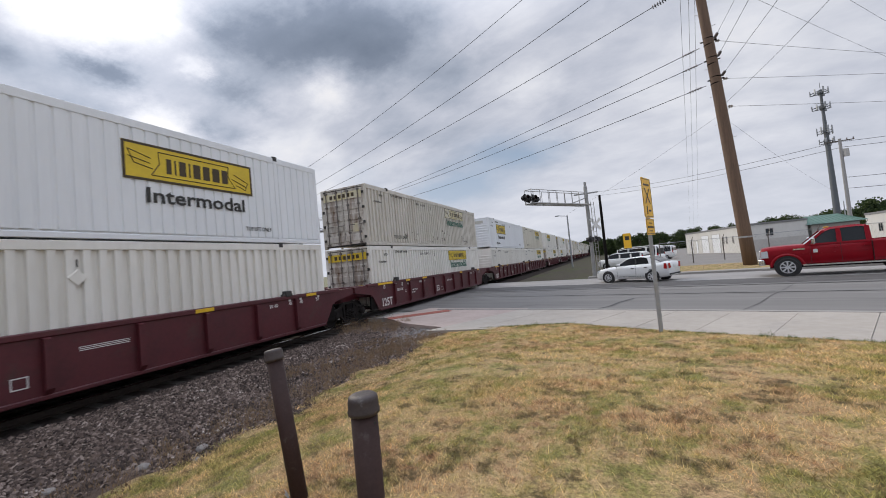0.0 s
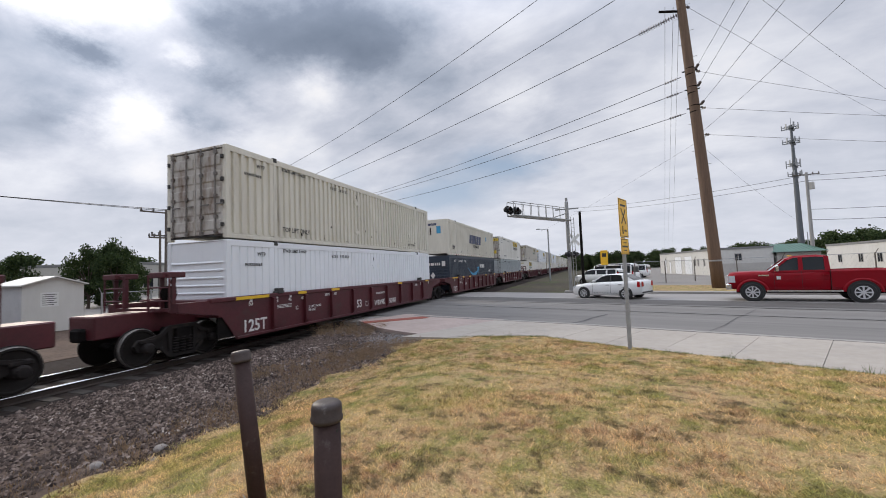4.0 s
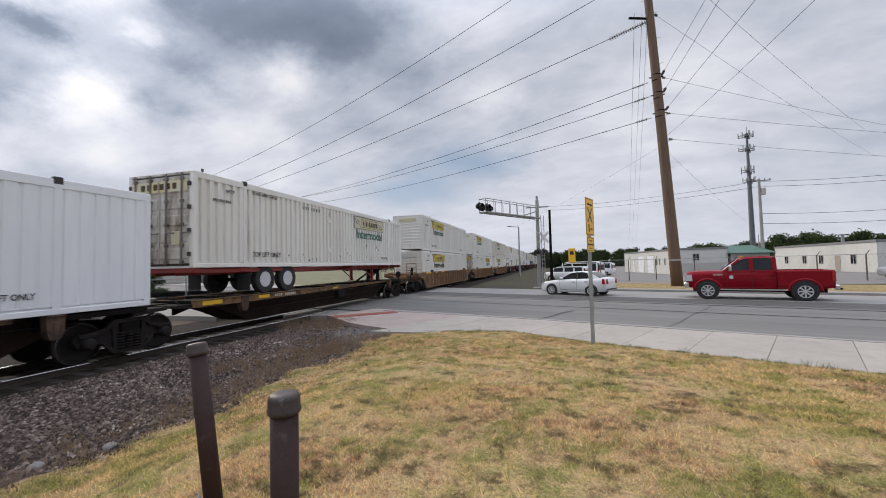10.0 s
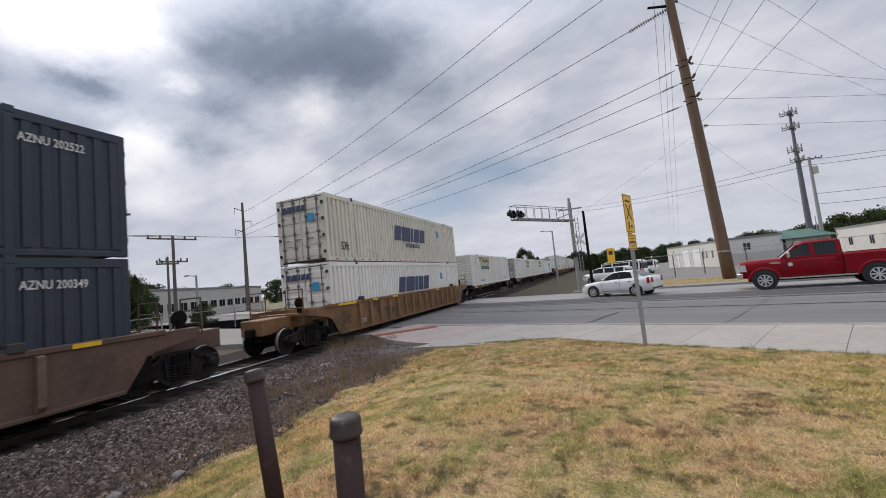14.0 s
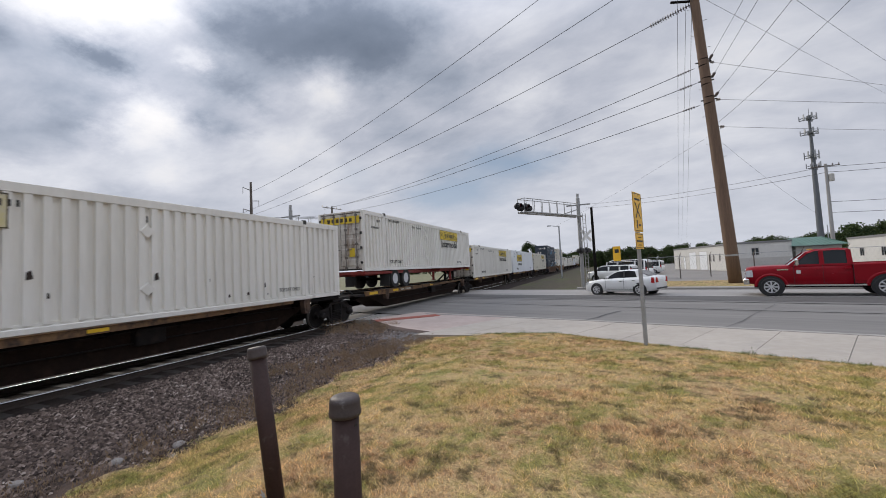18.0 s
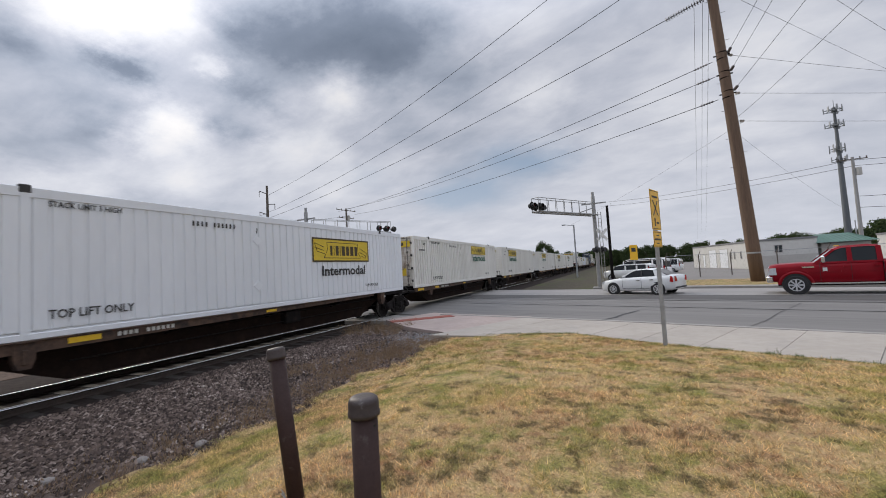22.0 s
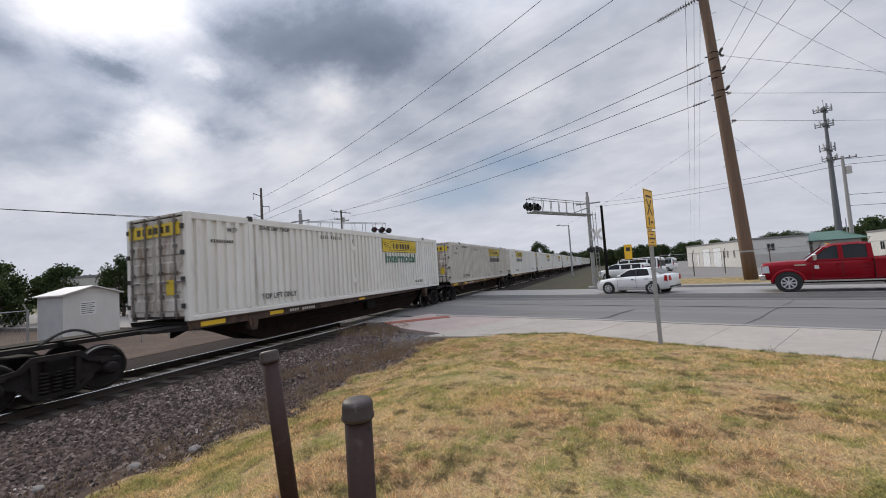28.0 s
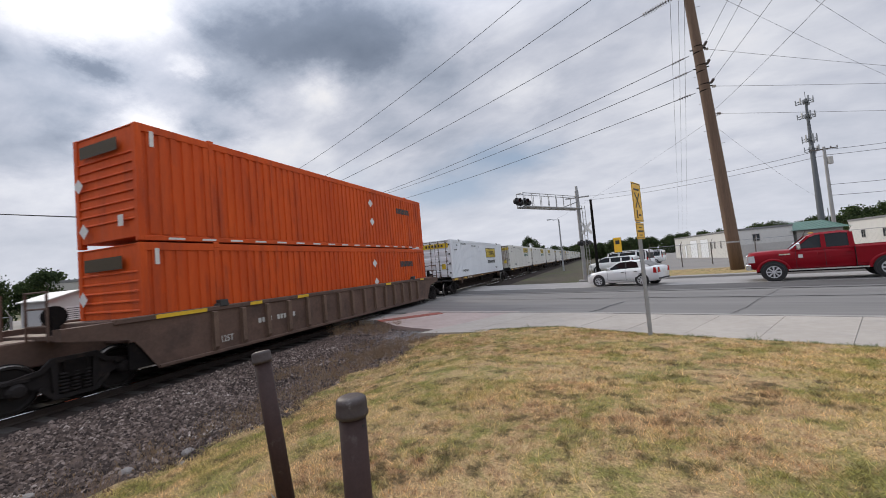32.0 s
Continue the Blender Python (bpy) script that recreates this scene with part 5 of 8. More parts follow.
def bogie_meshes():
    fr = Shape()
    poly = [(-1.10, 0.42), (-1.17, 0.56), (-1.06, 0.70), (-0.80, 0.68), (-0.55, 0.74), (-0.36, 0.92), (0.36, 0.92), (0.55, 0.74), (0.80, 0.68), (1.06, 0.70), (1.17, 0.56), (1.10, 0.42), (0.95, 0.36), (0.74, 0.46), (0.52, 0.38), (0.34, 0.16), (-0.34, 0.16), (-0.52, 0.38), (-0.74, 0.46), (-0.95, 0.36)]
    fr.prism(poly, -0.05, 0.05, "x")
    # rolled edge, window ribs and bearing ends of the cast frame
    for s in (-1, 1):
        fr.prism([(s * 0.98, 0.70), (s * 0.56, 0.78), (s * 0.38, 0.96), (0, 0.96), (0, 0.88), (s * 0.34, 0.86), (s * 0.52, 0.70), (s * 0.98, 0.62)], 0.05, 0.12, "x")
        fr.prism([(0, 0.14), (s * 0.36, 0.14), (s * 0.60, 0.40), (s * 0.54, 0.45), (s * 0.32, 0.22), (0, 0.22)], 0.05, 0.12, "x")
        fr.prism([(s * 0.28, 0.20), (s * 0.36, 0.20), (s * 0.40, 0.86), (s * 0.30, 0.86)], 0.05, 0.11, "x")
        fr.turned([(0.15, 0.04), (0.14, 0.16), (0.10, 0.22), (0.02, 0.23)], (0, s * 0.9, 0.475), 12, "x")
        fr.box(0.04, 0.13, s * 0.9 - 0.19, s * 0.9 + 0.19, 0.60, 0.70, 0.02)
    spring = Shape()
    for k in range(6):
        spring.turned([(0.070, 0.25 + k * 0.07), (0.085, 0.27 + k * 0.07), (0.070, 0.29 + k * 0.07)], (0, 0, 0), 8)
    w = Shape().turned([(0.44, -0.07), (0.50, -0.06), (0.50, -0.03), (0.474, -0.02), (0.462, 0.06), (0.41, 0.065), (0.38, 0.03), (0.16, 0.0), (0.13, 0.05), (0.05, 0.06)], (0, 0, 0), 28, "x")
    n0 = len(w.f)
    rim = [(0.468, -0.018), (0.4765, -0.016), (0.466, 0.058), (0.458, 0.0645)]
    w.strip([[(h, r * math.cos(6.28319 * k / 28), r * math.sin(6.28319 * k / 28)) for k in range(28)] for r, h in rim], True)
    wheel = w.mesh("wheel", M["wheel"])
    wheel.materials.append(M["tread"])
    for p in wheel.polygons[n0:]:
        p.material_index = 1
    bolster = Shape().box(-1.15, 1.15, -0.2, 0.2, 0.52, 0.88, 0.03)
    for y in (-0.9, 0.9):
        bolster.tube((-0.75, y, 0.475), (0.75, y, 0.475), 0.085, n=10)
        bolster.box(-0.9, 0.9, y * 0.48 - 0.06, y * 0.48 + 0.06, 0.34, 0.46, 0.02)
    return fr.mesh("side_frame", M["truck_steel"]), spring.mesh("spring", M["truck_steel"]), wheel, bolster.mesh("bogie", M["black"])


BOGIE = bogie_meshes()


def bogie(parent, y):
    b = part("bogie", BOGIE[3], None, parent, "black steel two-axle bogie", at=Matrix.Translation((0, y, TRACK_Z - RAIL_Z)))
    for sx in (-1, 1):
        part("side_frame", BOGIE[0], None, b, at=Matrix.Translation((sx * 1.0, 0, 0)) @ Matrix.Diagonal((sx, 1, 1, 1)))
        if sx > 0:
            for y in (-0.19, 0, 0.19):
                part("spring", BOGIE[1], None, b, at=Matrix.Translation((1.09, y, 0)))
        for wy in (-0.9, 0.9):
            m = Matrix.Translation((sx * 0.76, wy, 0.476)) @ Matrix.Diagonal((sx, 1, 1, 1))
            part("wheel", BOGIE[2], None, b, "worn steel wheel", at=m)


def coupler(parent, y, sign):
    s = Shape()
    s.box(-0.12, 0.12, min(y, y + sign * 0.9), max(y, y + sign * 0.9), 0.62, 0.84, 0.03)
    s.box(-0.2, 0.2, y + sign * 0.9 - 0.15, y + sign * 0.9 + 0.15, 0.58, 0.9, 0.05)
    s.tube((0.5, y, 0.75), (0.35, y + sign * 0.6, 0.4), 0.03, n=6)
    part("coupler", s, M["black"], parent, "black knuckle coupler and hose")


def well_car(paint, front_gap, rear_gap, tied=(False, False)):
    """A well wagon; the gaps are from the end of its well to the middle between it and its neighbour."""
    words = {"maroon": "maroon painted", "tan": "faded tan", "brown": "rusty brown"}[paint]
    c = thing("well_wagon", f"{words} steel well wagon riding on the rails", "railway wagon", "wagons of the train")
    mat = M[paint]
    W, zb, zt, L = 1.42, 0.13, 1.42, 8.35
    CUT = 0.5
    for sx in (-1, 1):
        s = Shape()
        s.prism([(-L, 0.85), (-L, zt - 0.1), (L, zt - 0.1), (L, 0.92), (L - 0.12, 0.70), (L - CUT, zb), (-L + CUT, zb), (-L + 0.12, 0.70)], sx * W - 0.03, sx * W + 0.0, "x")
        sd = part("side_sill", s, mat, c, f"deep {words} side sill")
        part("top_chord", Shape().box(sx * W - 0.11, sx * W + 0.045, -L - 0.4, L + 0.4, zt - 0.13, zt, 0.02), mat, sd)
        part("bottom_chord", Shape().box(sx * W - 0.06, sx * W + 0.05, -L + CUT, L - CUT, zb, zb + 0.09, 0.015), mat, sd)
        if sx > 0:
            n = 15 if paint != "maroon" else 9
            rib = Shape().prism([(0.0, zb + 0.05), (0.12, zb + 0.20), (0.12, zt - 0.16), (0.0, zt - 0.12)], -0.065, 0.065, "y").mesh("stake", mat if paint == "maroon" else M["stake_tan" if paint == "tan" else "stake_rust"])
            for i in range(n):
                y = -L + 1.95 + i * (2 * L - 3.9) / (n - 1)
                part("stake", rib, None, sd, at=Matrix.Translation((W, y, 0)))
    for sg in (-1, 1):
        web = Shape().box(1.31, 1.365, min(sg * (L - 2.0), sg * (L + 0.1)), max(sg * (L - 2.0), sg * (L + 0.1)), 0.24, zt - 0.14)
        part("end_web", web, M["black"], c, "dark inner web over the bogie")
    part("floor", Shape().box(-W + 0.05, W - 0.05, -L + 0.6, L - 0.6, 0.20, 0.27), mat, c)
    for sgn, gap in ((1, front_gap), (-1, rear_gap)):
        e = Shape()
        y0, y1 = sorted((sgn * (L - 0.35), sgn * (L + min(gap, 2.9) - 0.25)))
        e.box(-W, W, y0, sgn * L + (0.12 if sgn > 0 else 0.12), 0.85, 1.36, 0.02) if sgn > 0 else e.box(-W, W, sgn * L - 0.12, y1, 0.85, 1.36, 0.02)
        e.box(-0.5, 0.5, y0, y1, 0.62, 1.18, 0.03)
        e.prism([(sgn * L, 1.36), (sgn * (L + 1.3), 1.36), (sgn * (L + 1.3), 1.12), (sgn * L, 0.9)], W - 0.32, W, "x")
        e.prism([(sgn * L, 1.36), (sgn * (L + 1.3), 1.36), (sgn * (L + 1.3), 1.12), (sgn * L, 0.9)], -W, -W + 0.32, "x")
        e.box(-W, W, min(sgn * (L + 0.9), sgn * (L + 1.3)), max(sgn * (L + 0.9), sgn * (L + 1.3)), 1.14, 1.24, 0.01)
        part("end_platform", e, mat, c)
        br = Shape()
        y = sgn * 6.08
        br.box(W - 0.12, W + 0.075, y - 0.13, y + 0.13, zt - 0.03, zt + 0.16, 0.02)
        br.box(W - 0.12, W + 0.03, y - 0.2, y + 0.2, zt - 0.02, zt + 0.06, 0.02)
        part("box_guide", br, M["gap_dark"], c, "dark container guide")
        if gap > 2.3 or tied[sgn < 0]:
            bogie(c, sgn * (L + 0.95))
            coupler(c, sgn * (L + 1.75), sgn)
            for x0, x1 in ((-1.3, -0.5), (0.5, 1.3)):
                h = Shape()
                for x in (x0, x1):
                    h.tube((x, sgn * (L + 1.45), 1.15), (x, sgn * (L + 1.45), 2.15), 0.024, n=6)
                for z in (1.45, 1.8, 2.13):
                    h.tube((x0, sgn * (L + 1.45), z), (x1, sgn * (L + 1.45), z), 0.022, n=6)
                part("handrail", h, mat, c, "end ladder and handrail")
            gear = Shape().turned([(0.22, -0.02), (0.22, 0.02)], (0.85, sgn * (L + 1.15), 1.62), 16, "x")
            gear.box(0.78, 0.92, sgn * (L + 1.15) - 0.06, sgn * (L + 1.15) + 0.06, 1.15, 1.62)
            part("hand_brake", gear, M["black"], c, "dark hand brake wheel")
            if paint == "maroon":
                for x in (-0.95, 0.95):
                    yb = sgn * (L + 1.25)
                    p = Shape().box(x - 0.28, x + 0.28, yb - 0.3, yb + 0.3, 2.05, 2.2, 0.02)
                    for dx in (-0.24, 0.2):
                        p.box(x + dx, x + dx + 0.05, yb - 0.05, yb + 0.05, 1.1, 2.06)
                    p.tube((x - 0.2, yb - sgn * 0.28, 2.05), (x - 0.2, yb, 1.5), 0.025, n=5)
                    part("end_bracket", p, mat, c, "maroon upright end bracket")
        elif sgn < 0:
            bogie(c, -(L + gap))
    for y, w in ((-7.9, 1.3), (-3.2, 0.55), (2.9, 0.5), (-5.2, 0.45), (6.9, 0.5)):
        part("reflector", Shape().box(W + 0.02, W + 0.05, y, y + w, zt - 0.115, zt - 0.02), M["reflect"], c, "yellow reflective strip")
    if paint == "maroon":
        X = W + 0.004
        for txt, h, y, z in (("53", 0.34, -1.28, 0.42), ("125T", 0.36, -7.65, 0.30), ("C", 0.14, -5.3, 0.75), ("LD LMT 116,300", 0.085, -4.62, 0.75), ("PER UNIT", 0.085, -4.62, 0.62), ("53", 0.13, -7.4, 1.1), ("48", 0.11, -6.3, 1.1), ("45", 0.11, -5.65, 1.1), ("40 20", 0.11, -5.0, 1.1), ("53", 0.13, 7.4, 1.1), ("48", 0.11, 6.6, 1.1), ("45", 0.11, 6.1, 1.1), ("20 40", 0.11, 5.3, 1.1)):
            part("lettering", letters(txt, h, M["white_mark"], 0.9), None, c, "white stencilled lettering", at=Matrix.Translation((X, y, z)))
        b = Shape()
        for k in range(3):
            bars(b, X, -6.2, 0.98 - 0.045 * k, (0.7,), 0.02, 0)
            bars(b, X, 0.5, 0.98 - 0.035 * k, (0.9,), 0.016, 0)
            bars(b, X, -3.6, 1.20 - 0.035 * k, (0.8,), 0.016, 0)
        for a in ((-0.5, 0.42, 0.24, 0.02), (-0.5, 0.62, 0.24, 0.02)):
            bars(b, X, a[0], a[1], (a[2],), a[3], 0)
        bars(b, X, -0.5, 0.42, (0.02, -0.1, 0.02), 0.22, 0.05)
        for y in (-7.35, -6.25, -5.6, 7.5, 6.6, 6.1):
            bars(b, X, y, 1.22, (0.1,), 0.1, 0)
        part("marking", b, M["white_mark"], c, "white marks that cannot be read")
    else:
        X = W + 0.004
        part("lettering", letters("125T", 0.17, M["ghost"], 0.8), None, c, "white stencilled lettering", at=Matrix.Translation((X, -6.22, 0.4)))
        b = Shape()
        bars(b, X, -4.9, 0.72, (0.11, 0.10, 0.10, 0.10, -0.15, 0.10, 0.10, 0.10, 0.10, 0.10, 0.10), 0.15, 0.04)
        part("marking", b, M["ghost"] if paint == "brown" else M["gap_dark"], c, "stencilled marks that cannot be read")
    return c


def spine_car(front_gap, rear_gap, paint, tied=(False, False)):
    mat = M[paint]
    beam = M["beam_tan" if paint == "tan" else "beam_brown"]
    words = {"tan": "yellow-tan", "brown": "rusty brown"}[paint]
    c = thing("spine_wagon", f"{words} steel spine wagon riding on the rails", "railway wagon", "wagons of the train")
    L = 8.1
    yf, yr = L + min(front_gap, 2.5), -L - min(rear_gap, 2.5)
    # beam and sill drawn deep and dark in place of the shade underneath
    part("spine", Shape().prism([(yr, 0.86), (yr, 1.0), (yf, 1.0), (yf, 0.86), (L - 1.6, 0.84), (L - 2.4, 0.60), (-L + 2.4, 0.60), (-L + 1.6, 0.84)], -0.36, 0.36, "x"), M["black"], c, "centre beam blackened for the shade under the load")
    part("centre_sill", Shape().prism([(-6.1, 0.50), (-6.9, 0.80), (-6.9, 0.99), (6.9, 0.99), (6.9, 0.80), (6.1, 0.50), (5.2, 0.11), (-5.2, 0.11)], -0.62, 0.62, "x"), M["sill_dark"], c, "deep brown centre sill darkened for the shade under the load")
    for y in (-7.9, -6.08, -3.2, 0.0, 3.2, 6.08, 7.9):
        s = Shape()
        s.prism([(-1.24, 0.96), (1.24, 0.96), (1.24, 1.06), (-1.24, 1.06)], y - 0.14, y + 0.14, "y")
        s.prism([(0.33, 0.62), (1.2, 0.92), (1.2, 0.96), (0.33, 0.96)], y - 0.05, y + 0.05, "y")
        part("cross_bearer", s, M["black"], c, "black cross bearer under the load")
    sd = part("side_beam", Shape().prism([(-8.05, 0.86), (-8.05, 1.06), (5.4, 1.06), (5.4, 0.99), (2.0, 0.94), (-5.6, 0.85)], 1.19, 1.28, "x"), beam, c, f"{words} side beam with rust blotches")
    part("flange", Shape().box(1.17, 1.315, -8.05, 5.4, 1.055, 1.078, 0.006), beam, sd)
    for y, w in ((-7.75, 0.72), (-5.45, 0.55), (-0.6, 0.4)):
        part("reflector", Shape().box(1.28, 1.292, y, y + w, 0.90 + 0.007 * (y + 8), 1.03), M["reflect"], sd, "yellow reflective strip")
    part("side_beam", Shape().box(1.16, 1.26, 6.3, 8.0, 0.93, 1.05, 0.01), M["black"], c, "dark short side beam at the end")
    part("side_beam", Shape().box(-1.26, -1.18, -8.0, 8.0, 0.92, 1.06, 0.01), beam, c)
    b = Shape()
    bars(b, 1.284, -4.6, 0.925, (0.07,) * 4 + (-0.1,) + (0.07,) * 6, 0.09, 0.04)
    part("marking", b, M["ghost"], c, "white marks that cannot be read")
    gear = Shape()
    gear.tube((0.3, -1.9, 0.62), (0.3, -0.9, 0.62), 0.20, n=12)
    gear.box(0.55, 0.86, 0.6, 1.3, 0.42, 0.85, 0.03)
    gear.tube((0.72, -5.2, 0.50), (0.72, 5.2, 0.50), 0.022, n=6)
    gear.tube((0.80, -6.8, 0.80), (0.80, 6.8, 0.80), 0.025, n=6)
    part("brake_gear", gear, M["truck_steel"], c, "black brake cylinder and rods")
    for y in (-6.08, 6.08):
        p = Shape().prism([(y - 0.17, 1.05), (y - 0.15, 0.72), (y - 0.09, 0.56), (y + 0.09, 0.56), (y + 0.15, 0.72), (y + 0.17, 1.05)], 1.10, 1.30, "x")
        p.box(1.06, 1.34, y - 0.16, y + 0.16, 1.04, 1.085, 0.01)
        p.box(1.29, 1.33, y - 0.05, y + 0.05, 0.64, 0.92, 0.012)
        part("pedestal", p, M["beam_brown"], c, "rusty folding container pedestal")
    for sgn, gap in ((1, front_gap), (-1, rear_gap)):
        e = min(gap, 2.5)
        d = Shape().prism([(sgn * (L - 1.9), 0.88), (sgn * (L - 1.9), 0.97), (sgn * (L + e - 0.1), 0.97), (sgn * (L + e - 0.1), 0.88)], -0.62, 0.62, "x")
        d.prism([(sgn * (L - 0.4), 0.82), (sgn * (L - 0.4), 0.97), (sgn * (L + min(e, 0.9) - 0.1), 0.97), (sgn * (L + min(e, 0.9) - 0.1), 0.90)], 0.62, 1.22, "x")
        part("end_platform", d, M["truck_steel"], c, "grimy end platform over the bogie")
        if 1.0 < gap < 1.75 or tied[sgn < 0]:
            bogie(c, sgn * (L - 0.5))
            coupler(c, sgn * (L + gap - 1.0), sgn)
            h = Shape()
            for x in (-1.2, 1.2):
                h.tube((x, sgn * (L + gap - 0.35), 0.72), (x, sgn * (L + gap - 0.35), 1.62), 0.022, n=6)
                h.tube((x, sgn * (L + gap - 0.35), 1.60), (x - (0.5 if x > 0 else -0.5), sgn * (L + gap - 0.35), 1.60), 0.02, n=6)
            h.box(-1.25, 1.25, sgn * (L + gap - 0.35) - 0.12, sgn * (L + gap - 0.35) + 0.12, 0.92, 0.97)
            part("end_step", h, M["truck_steel"], c, "end handrails and step")
            bw = Shape().turned([(0.20, -0.02), (0.22, 0.0), (0.20, 0.02)], (0.3, sgn * (L + gap - 0.6), 1.36), 16, "y")
            bw.box(0.26, 0.34, sgn * (L + gap - 0.6) - 0.05, sgn * (L + gap - 0.6) + 0.05, 0.96, 1.36)
            part("hand_brake", bw, M["truck_steel"], c, "dark hand brake wheel on its stand")
        elif sgn < 0:
            bogie(c, -(L + gap + (0.3 if gap > 1.75 else 1.0)))
            hose = Shape().sweep([(0.9, -L - gap + 0.5 - 0.1 * k, 1.0 + 0.22 * math.sin(k * 0.32)) for k in range(11)], [0.03] * 11, 6)
            part("air_hose", hose, M["rubber"], c, "black looped air hose")
    return c


def chassis():
    """A red road chassis with its wheels under a container."""
    c = thing("trailer_chassis", "red steel road chassis with tandem wheels under a container", "trailer", "trailers on the train")
    f = Shape()
    for x in (-0.45, 0.45):
        f.box(x - 0.06, x + 0.06, -7.9, 7.9, 0.72, 0.95, 0.01)
    for y in (-7.9, -6.1, -2.5, 1.5, 6.1, 7.9):
        f.box(-1.22, 1.22, y - 0.1, y + 0.1, 0.80, 0.95, 0.01)
    f.box(0.9, 1.2, -7.9, -2.0, 0.78, 0.92, 0.01)
    part("frame", f, M["red_paint"], c, "red steel frame")
    tyre = Shape().turned([(0.28, -0.05), (0.30, -0.13), (0.47, -0.13), (0.5, -0.09), (0.5, 0.09), (0.47, 0.13), (0.30, 0.13), (0.28, -0.02)], (0, 0, 0), 22, "x").mesh("wheel", M["rubber"])
    rim = Shape().turned([(0.285, 0.118), (0.255, 0.128), (0.20, 0.03), (0.11, 0.02), (0.10, 0.10), (0.03, 0.11)], (0, 0, 0), 18, "x").mesh("rim", M["alloy"])
    for y in (-5.0, -3.75):
        for sx in (-1, 1):
            w = part("wheel", tyre, None, c, "black road tyre", at=Matrix.Translation((sx * 1.08, y, 0.5)) @ Matrix.Diagonal((sx, 1, 1, 1)))
            part("rim", rim, None, w, "white painted rim")
        part("axle", Shape().tube((-1.0, y, 0.5), (1.0, y, 0.5), 0.07, n=8), M["black"], c)
    l = Shape()
    for x in (-0.7, 0.7):
        l.box(x - 0.07, x + 0.07, 4.6, 4.75, 0.1, 0.8, 0.01)
        l.box(x - 0.13, x + 0.13, 4.52, 4.83, 0.05, 0.1)
        l.tube((x, 4.7, 0.2), (x, 3.6, 0.75), 0.03, n=6)
    part("landing_gear", l, M["red_paint"], c, "folded landing legs")
    fl = Shape()
    for x in (-1.08, 1.08):
        fl.box(x - 0.28, x + 0.28, -5.95, -5.92, 0.15, 0.75)
    part("mudflap", fl, M["rubber"], c, "black mudflaps")
    hitch = Shape().box(-0.55, 0.55, 5.85, 6.65, 0.64, 0.74, 0.02)
    hitch.box(-0.30, 0.30, 6.10, 6.42, 0.46, 0.64, 0.02)
    for x in (-0.34, 0.34):
        hitch.prism([(6.14, -0.12), (6.10, 0.20), (6.18, 0.64), (6.36, 0.64), (6.42, 0.20), (6.38, -0.12)], x - 0.06, x + 0.06, "x")
    part("hitch", hitch, M["truck_steel"], c, "upright folding trailer hitch")
    for x in (-0.30, 0.30):
        part("strut", Shape().tube((x, 6.12, 0.50), (x, 4.35, -0.06), 0.055, n=8), M["truck_steel"], c, "sloping strut of the hitch")
    return c


